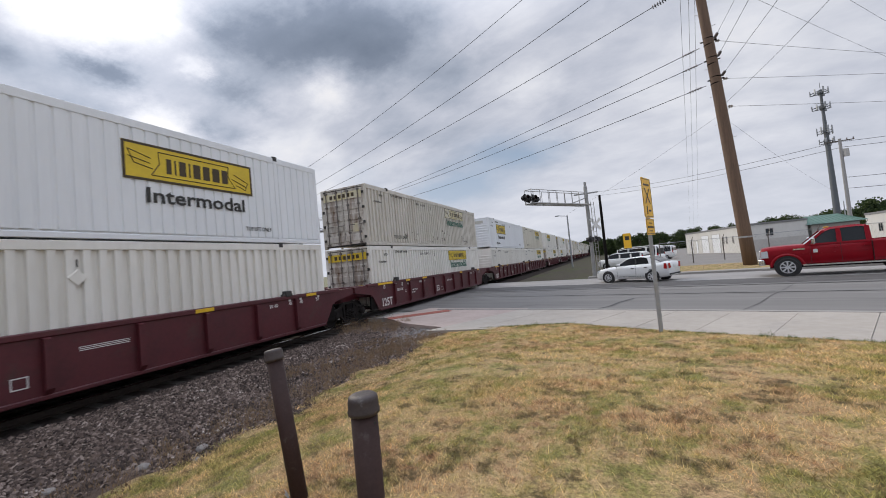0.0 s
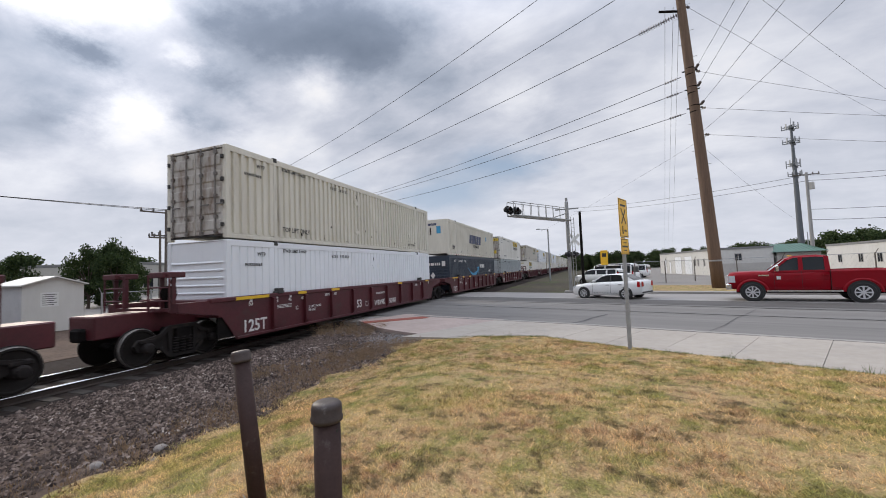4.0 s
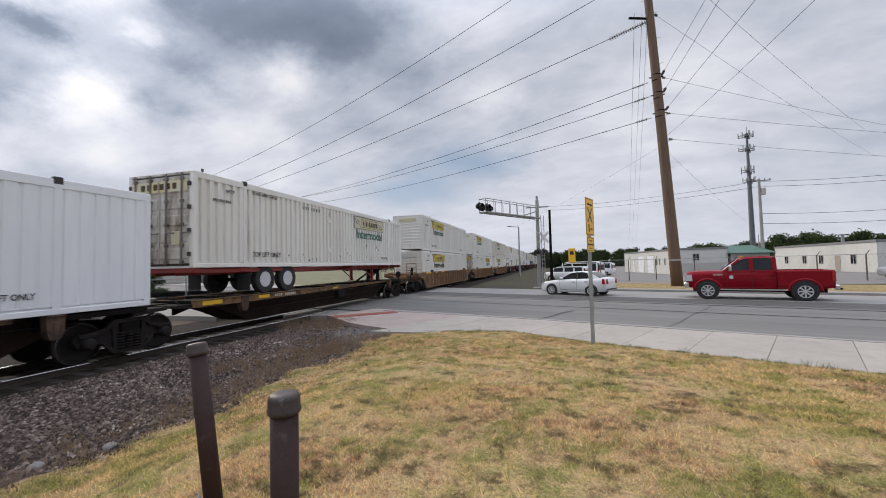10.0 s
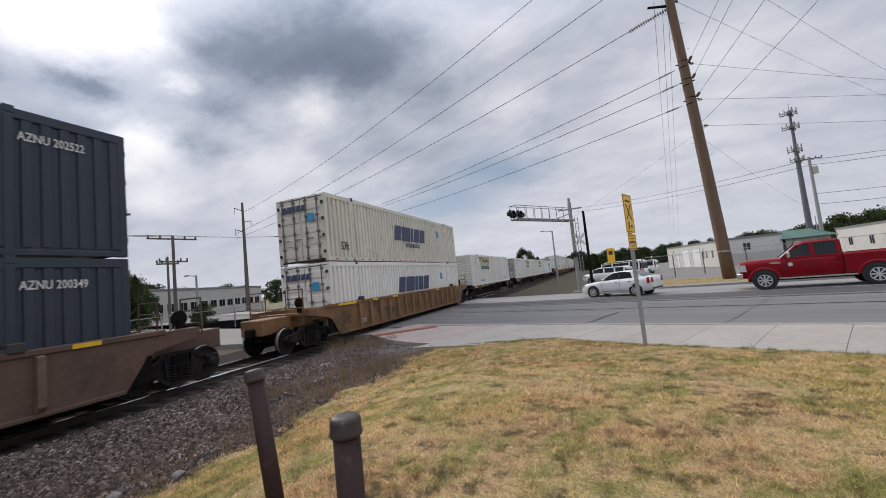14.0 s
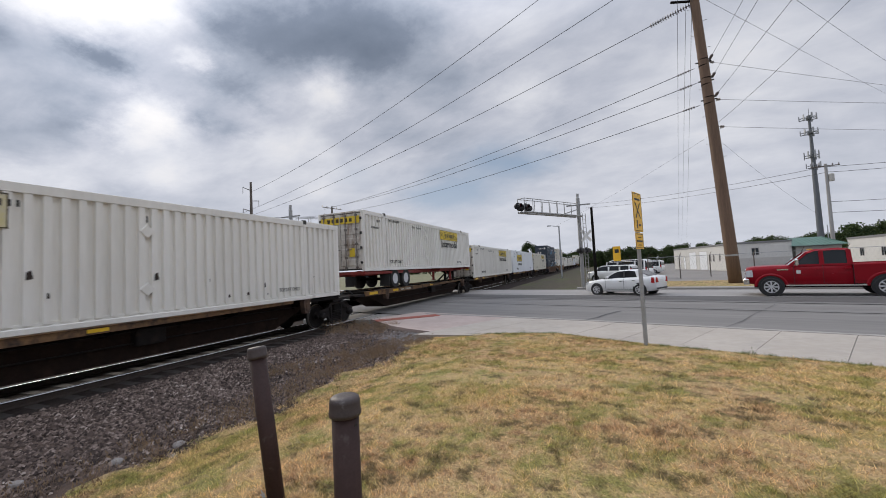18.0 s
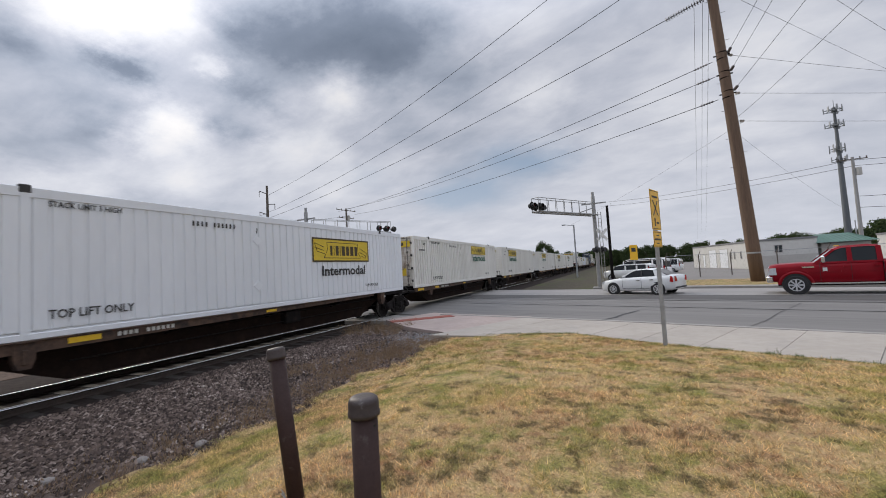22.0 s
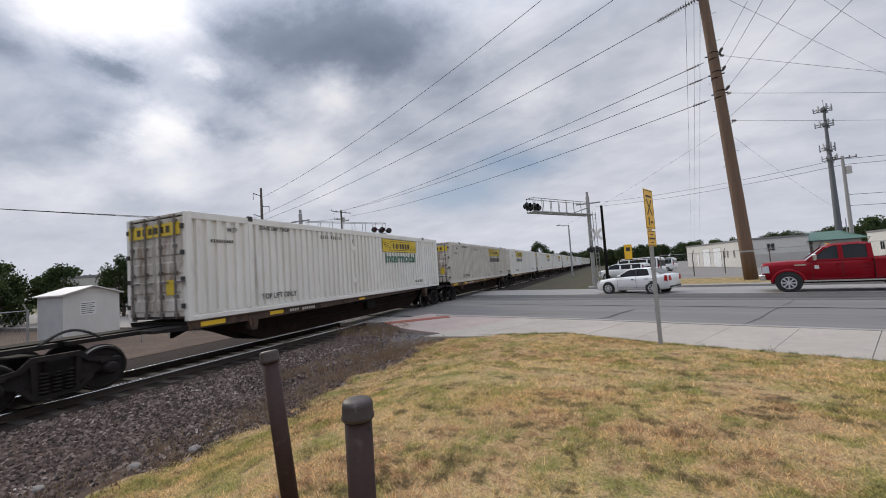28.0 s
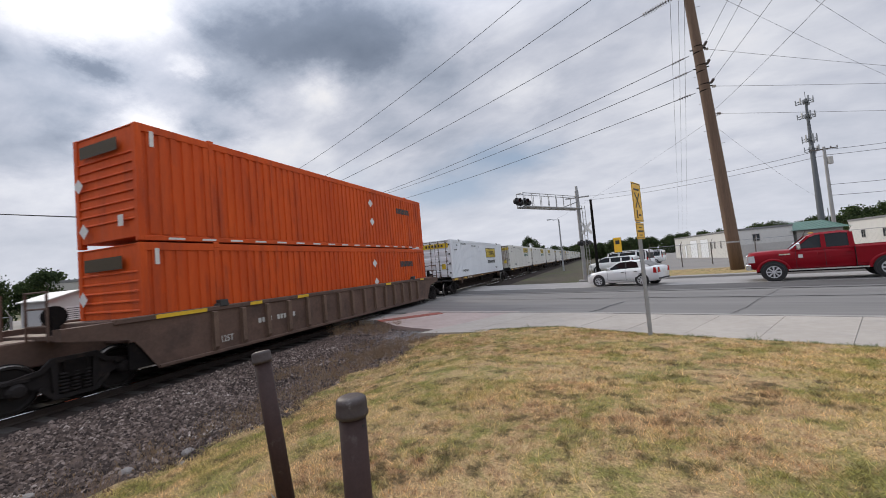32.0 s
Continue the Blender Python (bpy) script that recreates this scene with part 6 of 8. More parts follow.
# position along the train, wagon, lower load, upper load: (paint, blank end trails, print)
TRAIN = [
    (309.5, "maroon", ("white", 1, "green"), ("white", 1, "black")), (287.0, "maroon", ("white", 0, "none"), ("cream", 0, "black")),
    (267.0, "maroon", ("white", 1, "green"), ("white", 0, "black")), (247.0, "maroon", ("navy", 1, "swoosh"), ("white", 1, "green")),
    (224.5, "maroon", ("white", 1, "green"), ("white", 1, "green")), (204.5, "maroon", ("white", 0, "none"), ("cream", 0, "black")),
    (184.5, "maroon", ("white", 1, "green"), ("white", 1, "black")), (162.0, "maroon", ("white", 1, "green"), ("white", 0, "black")),
    (142.0, "maroon", ("white", 0, "none"), ("cream", 0, "black")), (122.0, "maroon", ("white", 1, "green"), ("white", 1, "black")),
    (99.5, "maroon", ("white", 1, "green"), ("white", 0, "green")), (79.5, "maroon", ("white", 0, "green"), ("white", 1, "green")),
    (59.5, "maroon", ("white", 0, "green"), ("cream", 0, "green")), (43.6, "maroon", ("white", 1, "none"), ("clean", 1, "box")),
    (23.3, "maroon", ("white", 0, "green"), ("dirty", 0, "pale")), (3.85, "maroon", ("white", 1, "none"), ("clean", 0, "box")),
    (-16.9, "maroon", ("white", 1, "green"), ("dirty", 0, "pale")), (-40.75, "maroon", ("grey", 0, "none"), ("white", 0, "black")),
    (-60.8, "maroon", ("navy", 1, "swoosh"), ("cream", 1, "slant")), (-81.2, "maroon", ("clean", 1, "none"), ("cream", 0, "none")),
    (-103.9, "maroon", ("white", 1, "green"), ("white", 1, "box")), (-124.3, "maroon", ("white", 0, "green"), ("white", 1, "green")),
    (-144.3, "maroon", ("white", 1, "green"), ("white", 1, "green")), (-167.1, "tan", ("white", 1, "green"), ("cream", 1, "pale")),
    (-186.9, "tan", ("white", 0, "green"), ("white", 1, "green")), (-207.2, "tan", ("white", 1, "black"), ("white", 1, "green")),
    (-228.0, "trailer", ("white", 0, "pale"), None), (-245.4, "spine_brown", ("clean", 0, "box"), None),
    (-263.4, "spine_brown", ("white", 0, "green"), None), (-280.2, "spine_tan", ("white", 0, "pale"), None),
    (-301.15, "spine_brown", ("white", 1, "pale"), None), (-321.6, "tan", ("white", 0, "slant"), ("cream", 0, "slant")),
    (-345.2, "brown", ("navy", 1, "swoosh"), ("navy", 1, "swoosh")), (-364.8, "spine_brown", ("cream", 0, "black"), None),
    (-382.9, "spine_tan", ("clean", 1, "box"), None), (-400.15, "spine_tan", ("white", 0, "black"), None),
    (-417.4, "trailer", ("white", 0, "black"), None), (-435.5, "spine_tan", ("white", 1, "pale"), None),
    (-453.8, "spine_tan", ("white", 1, "black"), None), (-472.3, "spine_tan", ("white", 1, "green"), None),
    (-493.3, "spine_brown", ("white", 1, "green"), None), (-511.9, "spine_brown", ("white", 0, "green"), None),
    (-529.4, "spine_brown", ("clean", 0, "box"), None), (-546.6, "spine_brown", ("white", 1, "black"), None),
    (-563.5, "spine_brown", ("white", 1, "green"), None), (-580.05, "spine_brown", ("white", 0, "green"), None),
    (-598.9, "spine_tan", ("white", 0, "black"), None), (-616.2, "spine_tan", ("white", 0, "green"), None),
    (-634.5, "spine_tan", ("white", 1, "black"), None), (-652.8, "spine_tan", ("dirty", 0, "black"), None),
    (-671.2, "spine_brown", ("white", 0, "green"), None), (-691.8, "spine_tan", ("white", 1, "black"), None),
    (-710.3, "spine_tan", ("white", 0, "green"), None), (-728.4, "spine_tan", ("white", 0, "green"), None),
    (-749.0, "spine_tan", ("clean", 0, "box"), None), (-770.0, "brown", ("orange", 1, "diamond"), ("orange", 1, "diamond")),
    (-795.0, "brown", ("white", 1, "green"), None),
]


NUMBERS = {s: (("WRWK", 0.32, 0.36, 0.25, 0.9), ("350187", 1.72, 0.34, 0.25, 0.86)) for s in (-40.75, -81.2)}
NUMBERS[-144.3] = (("350190", 1.76, 0.34, 0.27, 0.98),)


def build_train():
    cache = {}
    for i, (s, car, low, up) in enumerate(TRAIN):
        fg = (TRAIN[i - 1][0] - s) / 2 - 8.35 if i else 1.65
        rg = (s - TRAIN[i + 1][0]) / 2 - 8.35 if i + 1 < len(TRAIN) else 1.65
        wells = ("maroon", "tan", "brown")
        tied = (i > 0 and (TRAIN[i - 1][1] in wells) != (car in wells), i + 1 < len(TRAIN) and (TRAIN[i + 1][1] in wells) != (car in wells))
        key = (car, round(fg, 1), round(rg, 1), tied)
        if key in cache:
            c = copy_thing(cache[key], Matrix())
        elif car in wells:
            c = cache[key] = well_car(car, fg, rg, tied)
        else:
            c = cache[key] = spine_car(fg + 0.25, rg + 0.25, "tan" if car == "spine_tan" or car == "trailer" else "brown", tied)
        MOVERS.append((c, s, RAIL_Z))
        if car in ("maroon", "tan", "brown"):
            z = RAIL_Z + 0.275
        elif car == "trailer":
            ch = cache.get("chassis")
            ch = copy_thing(ch, Matrix()) if ch else cache.setdefault("chassis", chassis())
            MOVERS.append((ch, s, RAIL_Z + 1.085))
            z = RAIL_Z + 1.085 + 0.955
        else:
            z = RAIL_Z + 1.085
        box = container(*low)
        MOVERS.append((box, s, z))
        if up:
            top = container(*up)
            MOVERS.append((top, s, z + CH + 0.045))
        for txt, y, zz, h, sq in NUMBERS.get(s, ()):
            part("lettering", letters(txt, h, M["white_mark"], sq), None, c, "white painted wagon number", at=Matrix.Translation((1.424, y, zz)))
        if s == -280.2:
            sill = part("side_sill", Shape().prism([(-8.3, 0.62), (-8.3, 1.05), (-4.3, 1.05), (-4.3, 0.70), (-5.2, 0.60)], 1.295, 1.335, "x"), M["beam_brown"], c, "deep brown side plate")
            part("reflector", Shape().box(1.335, 1.345, -7.75, -7.15, 0.68, 0.90, 0.004), M["reflect"], sill, "yellow reflective block")
            part("label_plate", Shape().box(1.335, 1.343, -7.08, -6.8, 0.72, 0.92), M["white_mark"], sill, "small white label")
            part("lettering", letters("53", 0.2, M["white_mark"], 0.9), None, sill, "white stencilled lettering", at=Matrix.Translation((1.338, -4.95, 0.78)))
        if s == -345.2:
            for ob, txt in ((top, "AZNU 202522"), (box, "AZNU 200349")):
                part("lettering", letters(txt, 0.17, M["white_mark"], 0.72), None, ob, "white stencilled number", at=Matrix.Translation((CW + 0.006, 6.2, 2.28)))


build_train()


# ---- posts by the lawn ----
def pipe_post(base, top, label):
    base, top = Vector(base), Vector(top)
    ax = (top - base).normalized()
    m = Matrix.Translation(base) @ ax.to_track_quat("Z", "Y").to_matrix().to_4x4()
    c = thing("bollard", label, "bollard", "pipe bollards on the lawn", m)
    h = (top - base).length
    part("pipe", Shape().turned([(0.0575, -0.15), (0.0575, h - 0.07)], n=28), M["brown_pipe"], c, smooth=False).data.shade_smooth()
    cap = [(0.062, h - 0.085), (0.0685, h - 0.08), (0.0695, h - 0.066), (0.066, h - 0.06), (0.0655, h - 0.025), (0.062, h - 0.010), (0.052, h - 0.002), (0.030, h)]
    k = part("cap", Shape().turned(cap, n=28), M["cap"], c, "rounded screw cap")
    k.data.shade_smooth()
    hole = Shape()
    for a in (-0.6, 2.5):
        d = Vector((math.cos(a), math.sin(a), 0))
        hole.tube(d * 0.05 + Vector((0, 0, h - 0.118)), d * 0.0583 + Vector((0, 0, h - 0.118)), 0.0065, n=10)
    part("hole", hole, M["signal_black"], c, "small drilled hole")
    return c


pipe_post((-1.13, 1.44, 0.44), (-1.122, 1.424, 1.535), "dark brown painted pipe bollard with a rounded cap")
tilted = pipe_post((-2.262, 2.16, 0.42), (-2.425, 2.159, 1.56), "leaning dark brown pipe bollard with a flat cap")
scrap = Shape()
scrap.add([(0, 0, 0), (0.02, 0.005, 0.01), (0.045, 0.0, 0.055), (0.03, 0.003, 0.05), (0.035, 0, 0.085), (0.01, 0.004, 0.04)], [(0, 1, 2, 3), (0, 3, 4, 5)])
sc = part("paper_scrap", scrap, M["sign_white"], tilted, "torn white scrap stuck to the pipe")
sc.matrix_basis = Matrix.Translation((0.03, -0.06, 0.10))


def lawn_stones():
    rnd = random.Random(12)
    for x, y, r in ((-5.55, 2.95, 0.09), (-5.0, 3.25, 0.07), (-5.25, 3.5, 0.10), (-4.85, 3.75, 0.05), (-6.1, 2.3, 0.08), (-5.3, 4.6, 0.06), (-6.9, 2.1, 0.07)):
        bm = bmesh.new()
        bmesh.ops.create_icosphere(bm, subdivisions=2, radius=r)
        for v in bm.verts:
            v.co *= 0.75 + 0.5 * abs(noise.noise(v.co * 9 + Vector((x, y, 0))))
            v.co.z *= 0.6
        me = bpy.data.meshes.new("rock")
        bm.to_mesh(me)
        bm.free()
        me.materials.append(M["rubble"])
        ob = solo("rock", me, None, "pale broken rock lying at the edge of the ballast", "rock", group="rocks by the track")
        ob.matrix_basis = pose(x, y, -0.075 + 0.25 * r, 0, 0, rnd.uniform(0, 180))


lawn_stones()


# ---- crossing signs and signals ----
def warning_sign():
    c = thing("warning_sign", "yellow crossing warning sign in two panels on a steel post", "road sign", "", pose(0.85, 10.1, 0.05, 0, 0, 0))
    post = Shape().box(-0.03, 0.03, -0.02, 0.02, 0, 3.50, 0.006)
    post.box(-0.045, 0.045, 0.02, 0.026, 0, 3.4)
    part("post", post, M["steel"], c, "galvanised steel post")
    turn = 68
    for nm, z0, z1, w in (("upper_panel", 2.66, 3.58, 0.62), ("lower_panel", 2.26, 2.63, 0.56)):
        p = part(nm, Shape().box(-w / 2, w / 2, -0.034, -0.026, z0, z1, 0.003), M["sign_yellow"], c, at=pose(0, 0, 0, 0, 0, turn))
        fr = Shape()
        e = 0.02
        for a in ((-w / 2 + e, w / 2 - e, z0 + e, z0 + e + 0.012), (-w / 2 + e, w / 2 - e, z1 - e - 0.012, z1 - e), (-w / 2 + e, -w / 2 + e + 0.012, z0 + e, z1 - e), (w / 2 - e - 0.012, w / 2 - e, z0 + e, z1 - e)):
            fr.box(a[0], a[1], -0.037, -0.033, a[2], a[3])
        part("border", fr, M["ink"], p, "thin black border")
        pr = Shape()
        if nm == "upper_panel":
            for s in (1, -1):
                pr.add([(-0.16 * s - 0.03, -0.038, 2.98), (-0.16 * s + 0.03, -0.038, 2.98), (0.16 * s + 0.03, -0.038, 3.34), (0.16 * s - 0.03, -0.038, 3.34)], [(0, 1, 2, 3)])
            pr.box(-0.18, 0.18, -0.039, -0.034, 3.40, 3.44)
            pr.box(-0.12, -0.06, -0.039, -0.034, 2.74, 2.93)
            pr.box(0.02, 0.16, -0.039, -0.034, 2.80, 2.84)
        else:
            pr.box(-0.2, 0.2, -0.039, -0.034, 2.42, 2.46)
            pr.box(-0.1, 0.1, -0.039, -0.034, 2.34, 2.36)
            pr.box(-0.1, 0.1, -0.039, -0.034, 2.52, 2.54)
        part("print", pr, M["ink"], p, "black cross and bars")
    return c


warning_sign()


def signal_pair(parent, at, spread=0.38):
    b = part("signal_head", Shape().box(-0.05, 0.05, -spread, spread, -0.04, 0.04, 0.01), M["signal_black"], parent, "pair of black flashing lamp heads", at=at)
    for s in (-1, 1):
        part("backplate", Shape().turned([(0.25, -0.02), (0.25, 0.02)], (0, s * spread, 0), 20, "x"), M["signal_black"], b)
        part("hood", Shape().turned([(0.15, -0.22), (0.17, -0.22), (0.17, 0.28), (0.145, 0.28), (0.145, 0.1)], (0, s * spread, 0), 16, "x"), M["signal_black"], b)
        part("lens", Shape().turned([(0.144, 0.10), (0.10, 0.125), (0.02, 0.13)], (0, s * spread, 0), 16, "x"), M["lens_red"], b, "unlit red lens")


def gantry(base, tip, beam_z, top_z, label, ladder_side=1, cross=True):
    c = thing("crossing_gantry", label, "railway signal", "crossing signal gantries", Matrix.Translation(base))
    d = Vector((tip[0] - base[0], tip[1] - base[1], 0))
    L = d.length
    d.normalize()
    n = Vector((-d.y, d.x, 0))
    zb = beam_z - base[2]
    part("mast", Shape().turned([(0.17, 0), (0.17, 0.05), (0.15, 0.06), (0.14, top_z - base[2] - 0.35), (0.10, top_z - base[2] - 0.3), (0.10, top_z - base[2])], n=14), M["signal_grey"], c, "aged aluminium mast")
    part("footing", Shape().box(-0.5, 0.5, -0.5, 0.5, -0.3, 0.12, 0.04), M["kerb"], c, "concrete footing")
    bm = Shape()
    for k in (-0.28, 0.28):
        bm.tube(n * k + Vector((0, 0, zb)), d * L + n * k + Vector((0, 0, zb)), 0.07, n=8)
    bm.tube(Vector((0, 0, zb + 0.6)), d * (L * 0.35) + Vector((0, 0, zb)), 0.04, n=6)
    m = int(L / 0.8)
    for i in range(m + 1):
        p = d * (L * i / m) + Vector((0, 0, zb))
        bm.tube(p - n * 0.3, p + n * 0.3, 0.03, n=6)
    part("arm", bm, M["signal_grey"], c, "cantilever arm over the road")
    rl = Shape()
    for k in (-0.3, 0.3):
        rl.tube(n * k + d * 0.5 + Vector((0, 0, zb + 0.95)), d * L + n * k + Vector((0, 0, zb + 0.95)), 0.025, n=6)
        for i in range(8):
            p = d * (0.5 + (L - 0.5) * i / 7) + n * k
            rl.tube(p + Vector((0, 0, zb)), p + Vector((0, 0, zb + 0.95)), 0.022, n=6)
    rl.tube(d * L - n * 0.3 + Vector((0, 0, zb + 0.95)), d * L + n * 0.3 + Vector((0, 0, zb + 0.95)), 0.025, n=6)
    part("handrail", rl, M["signal_grey"], c, "handrails of the walkway")
    ld = Shape()
    o = n * (0.45 * ladder_side)
    for k in (-0.2, 0.2):
        ld.tube(o + d * k + Vector((0, 0, 0.4)), o + d * k + Vector((0, 0, zb + 0.2)), 0.025, n=6)
    for i in range(18):
        z = 0.5 + i * (zb - 0.5) / 17
        ld.tube(o - d * 0.2 + Vector((0, 0, z)), o + d * 0.2 + Vector((0, 0, z)), 0.015, n=6)
    part("ladder", ld, M["signal_grey"], c, "access ladder")
    part("bracket", Shape().box(-0.9, 0.9, -0.05, 0.05, top_z - base[2] - 0.95, top_z - base[2] - 0.85, 0.01), M["signal_grey"], c)
    for f, s in ((1.03, 1), (0.90, -1)):
        p = d * (L * f) + Vector((0, 0, zb + 0.35))
        signal_pair(c, Matrix.Translation(p) @ Matrix(((s * n.x, d.x, 0, 0), (s * n.y, d.y, 0, 0), (0, 0, 1, 0), (0, 0, 0, 1))) @ Matrix.Translation((0.25, 0, 0)))
    if cross:
        cb = Shape()
        for s in (1, -1):
            v = []
            for a, b in ((-0.6, -0.11), (0.6, -0.11), (0.6, 0.11), (-0.6, 0.11)):
                h = (a * 0.7071 - s * b * 0.7071, s * a * 0.7071 + b * 0.7071)
                v.append(h)
            cb.prism(v, -0.30 - 0.008 * s, -0.292 - 0.008 * s, "y")
        part("crossbuck", cb, M["sign_white"], c, "white crossed boards", at=Matrix.Translation((0.3, 0, 4.15 - base[2])) @ pose(0, 0, 0, 0, 0, 35))
        for s in (1, -1):
            signal_pair(c, Matrix.Translation((0.2, s * 0.25, 3.0 - base[2])) @ Matrix(((s * n.x, d.x, 0, 0), (s * n.y, d.y, 0, 0), (0, 0, 1, 0), (0, 0, 0, 1))))
    return c


gantry((-1.2, 32.6, 0.0), (-4.7, 26.8, 0), 5.72, 7.55, "aluminium crossing signal gantry with walkway, lamps and crossbuck")
gantry((-22.05, 23.7, 0.0), (-18.27, 29.93, 0), 5.75, 7.65, "aluminium crossing signal gantry standing behind the railway", cross=False)


def far_sign():
    c = thing("warning_sign", "small yellow warning sign on a post beside parked vehicles", "road sign", "", pose(1.9, 45, 0.0))
    part("post", Shape().box(-0.04, 0.04, -0.03, 0.03, 0, 2.4), M["steel"], c)
    part("panel", Shape().box(-0.36, 0.36, -0.05, -0.03, 2.05, 3.6, 0.01), M["sign_yellow"], c, "yellow panel")
    pr = Shape().box(-0.2, 0.2, -0.056, -0.05, 2.9, 3.3)
    part("print", pr, M["ink"], c, "dark symbol")


far_sign()


# ---- poles and wires ----
def pole_big():
    c = thing("utility_pole", "tall brown timber transmission pole with insulators at the road verge", "utility pole", "", Matrix.Translation((8.70, 32.4, 0.0)))
    lean = Vector((-0.0485, 0, 1))
    H = 31.0
    s = Shape().sweep([lean * (H * i / 12) for i in range(13)], [0.405 - 0.17 * i / 12 for i in range(13)], 18)
    pl = part("shaft", s, M["pole_wood"], c)
    pl.data.shade_smooth()
    part("strap", Shape().turned([(0.39, 2.0), (0.405, 2.02), (0.405, 2.10), (0.39, 2.12)], (-0.10, 0, 0), 18), M["signal_grey"], c, "pale metal band")
    for z, w in ((16.0, 0.48), (14.6, 0.48), (13.2, 0.48)):
        b = Shape()
        p = lean * z
        b.box(p.x - w, p.x + w, -0.05, 0.05, -0.035 + z, z + 0.035, 0.01)
        for q in (0.10, -0.35):
            b.turned([(0.405 - 0.0055 * z, z + q), (0.415 - 0.0055 * z, z + q + 0.07)], (p.x, 0, 0), 16)
        part("bracket", b, M["black"], c, "dark steel bracket")
    for z in (20.6, 25.2, 29.8):
        b = Shape()
        p = lean * z
        b.tube((p.x, 0, z), (p.x - 1.5, 0, z + 0.35), 0.09, n=8)
        part("davit", b, M["black"], c, "dark steel arm")
    steps = Shape()
    for i in range(20):
        z = 8 + i * 1.0
        p = lean * z
        steps.tube((p.x, 0, z), (p.x + (0.55 if i % 2 else -0.55), -0.1, z), 0.015, n=5)
    part("climbing_step", steps, M["steel"], c, "climbing steps")


pole_big()


def insulator_string(a, b, n, r=0.09):
    """Discs along the line from a to b."""
    a, b = Vector(a), Vector(b)
    s = Shape()
    q = (b - a).to_track_quat("Z", "Y").to_matrix()
    s.tube(a, b, 0.025, n=6)
    for i in range(n):
        p = a.lerp(b, (i + 0.5) / n)
        s.tube(p - q @ Vector((0, 0, 0.035)), p + q @ Vector((0, 0, 0.035)), r, r * 0.5, 10)
    return s


def wire(a, b, sag, r=0.02, label="dark overhead cable between poles", n=24, ins=0):
    a, b = Vector(a), Vector(b)
    pts = []
    for i in range(n + 1):
        u = i / n
        p = a.lerp(b, u)
        p.z -= sag * 4 * u * (1 - u)
        pts.append(p)
    s = Shape().sweep(pts, [r] * len(pts), 5, False)
    c = thing("overhead_line", label, "cable", "overhead lines")
    part("cable", s, M["wire"], c)
    if ins:
        d = (pts[1] - pts[0]).normalized()
        part("insulator", insulator_string(a + d * 0.3, a + d * (0.3 + 0.17 * ins), ins, 0.20 if ins > 8 else 0.10), M["insulator"], c, "string of disc insulators")
    return c


PX = 8.62
wire((PX - 2.7, 32.4, 28.6), (-60, 54.5, 18.4), 1.8, 0.025, "high transmission line crossing over the railway")
wire((PX - 2.5, 32.4, 23.9), (-60, 52.8, 14.3), 1.5, 0.025, "high transmission line crossing over the railway")
wire((PX - 0.9, 32.4, 20.5), (-60, 52.5, 13.2), 1.2, 0.025, "transmission line with a long insulator string", ins=16)
for z, yy, low in ((16.0, 62.9, 0.35), (14.6, 65.5, 0.05), (13.2, 68.4, 0.3)):
    wire((PX - 0.0485 * z - 0.5, 32.4, z - low), (-50, yy, 16.2 - 0.04 * (16 - z) - 3 * low), 1.0, 0.024, "distribution line with short insulators", ins=5)
for (x, y, z), z0 in (((8.2, 25.1, 16.0), 16.0), ((8.1, 23.1, 14.7), 14.7), ((8.6, 21.2, 13.3), 13.3)):
    a = Vector((PX - 0.0485 * z0 + 0.4, 32.4, z0))
    d = (Vector((x, y, z)) - a).normalized()
    wire(a, a + d * 60, 0.3, 0.012, "distribution line leading overhead", ins=4)
for (x, y, z), z0, L in (((22.9, 43.2, 16.0), 16.0, 60), ((20.5, 38.9, 13.2), 13.2, 60), ((20.5, 39.1, 11.2), 11.2, 60), ((32.6, 61.5, 21.0), 21.0, 80)):
    a = Vector((PX - 0.0485 * z0 + 0.3, 32.4, z0))
    d = (Vector((x, y, z)) - a).normalized()
    wire(a, a + d * L, 0.4, 0.012, "overhead line leading away from the pole", ins=2)
wire((PX - 1.2, 32.4, 27.0), (60, 96, 27.0), 0.6, 0.016)
wire((PX - 0.2, 32.4, 11.4), (9.6, 14, 11.5), 0.2, 0.010)
wire((PX, 32.4, 10.0), (26, 62, 6.5), 0.3, 0.007, "slack stay wire of the pole")
wire((PX, 32.4, 11.0), (-6, 60, 7.5), 0.3, 0.007, "slack stay wire of the pole")
for (x, z), (fx, fz) in zip(((4.09, 13.9), (4.42, 13.8), (4.65, 13.73)), ((34.0, 7.7), (35.3, 7.6), (37.0, 7.5))):
    wire((x, 20, z), (fx, 200, fz), 0.8, 0.009, "thin line running into the distance")
for z, fz in ((13.84, 19.0), (13.0, 17.9)):
    wire((30.5, 70, z), (-2.2, 120, fz), 0.8, 0.03)
for fz in (13.69, 12.93, 8.76, 7.25):
    wire((30.5, 70, min(13.8, fz + 0.1)), (52, 70, fz), 0.3, 0.03)


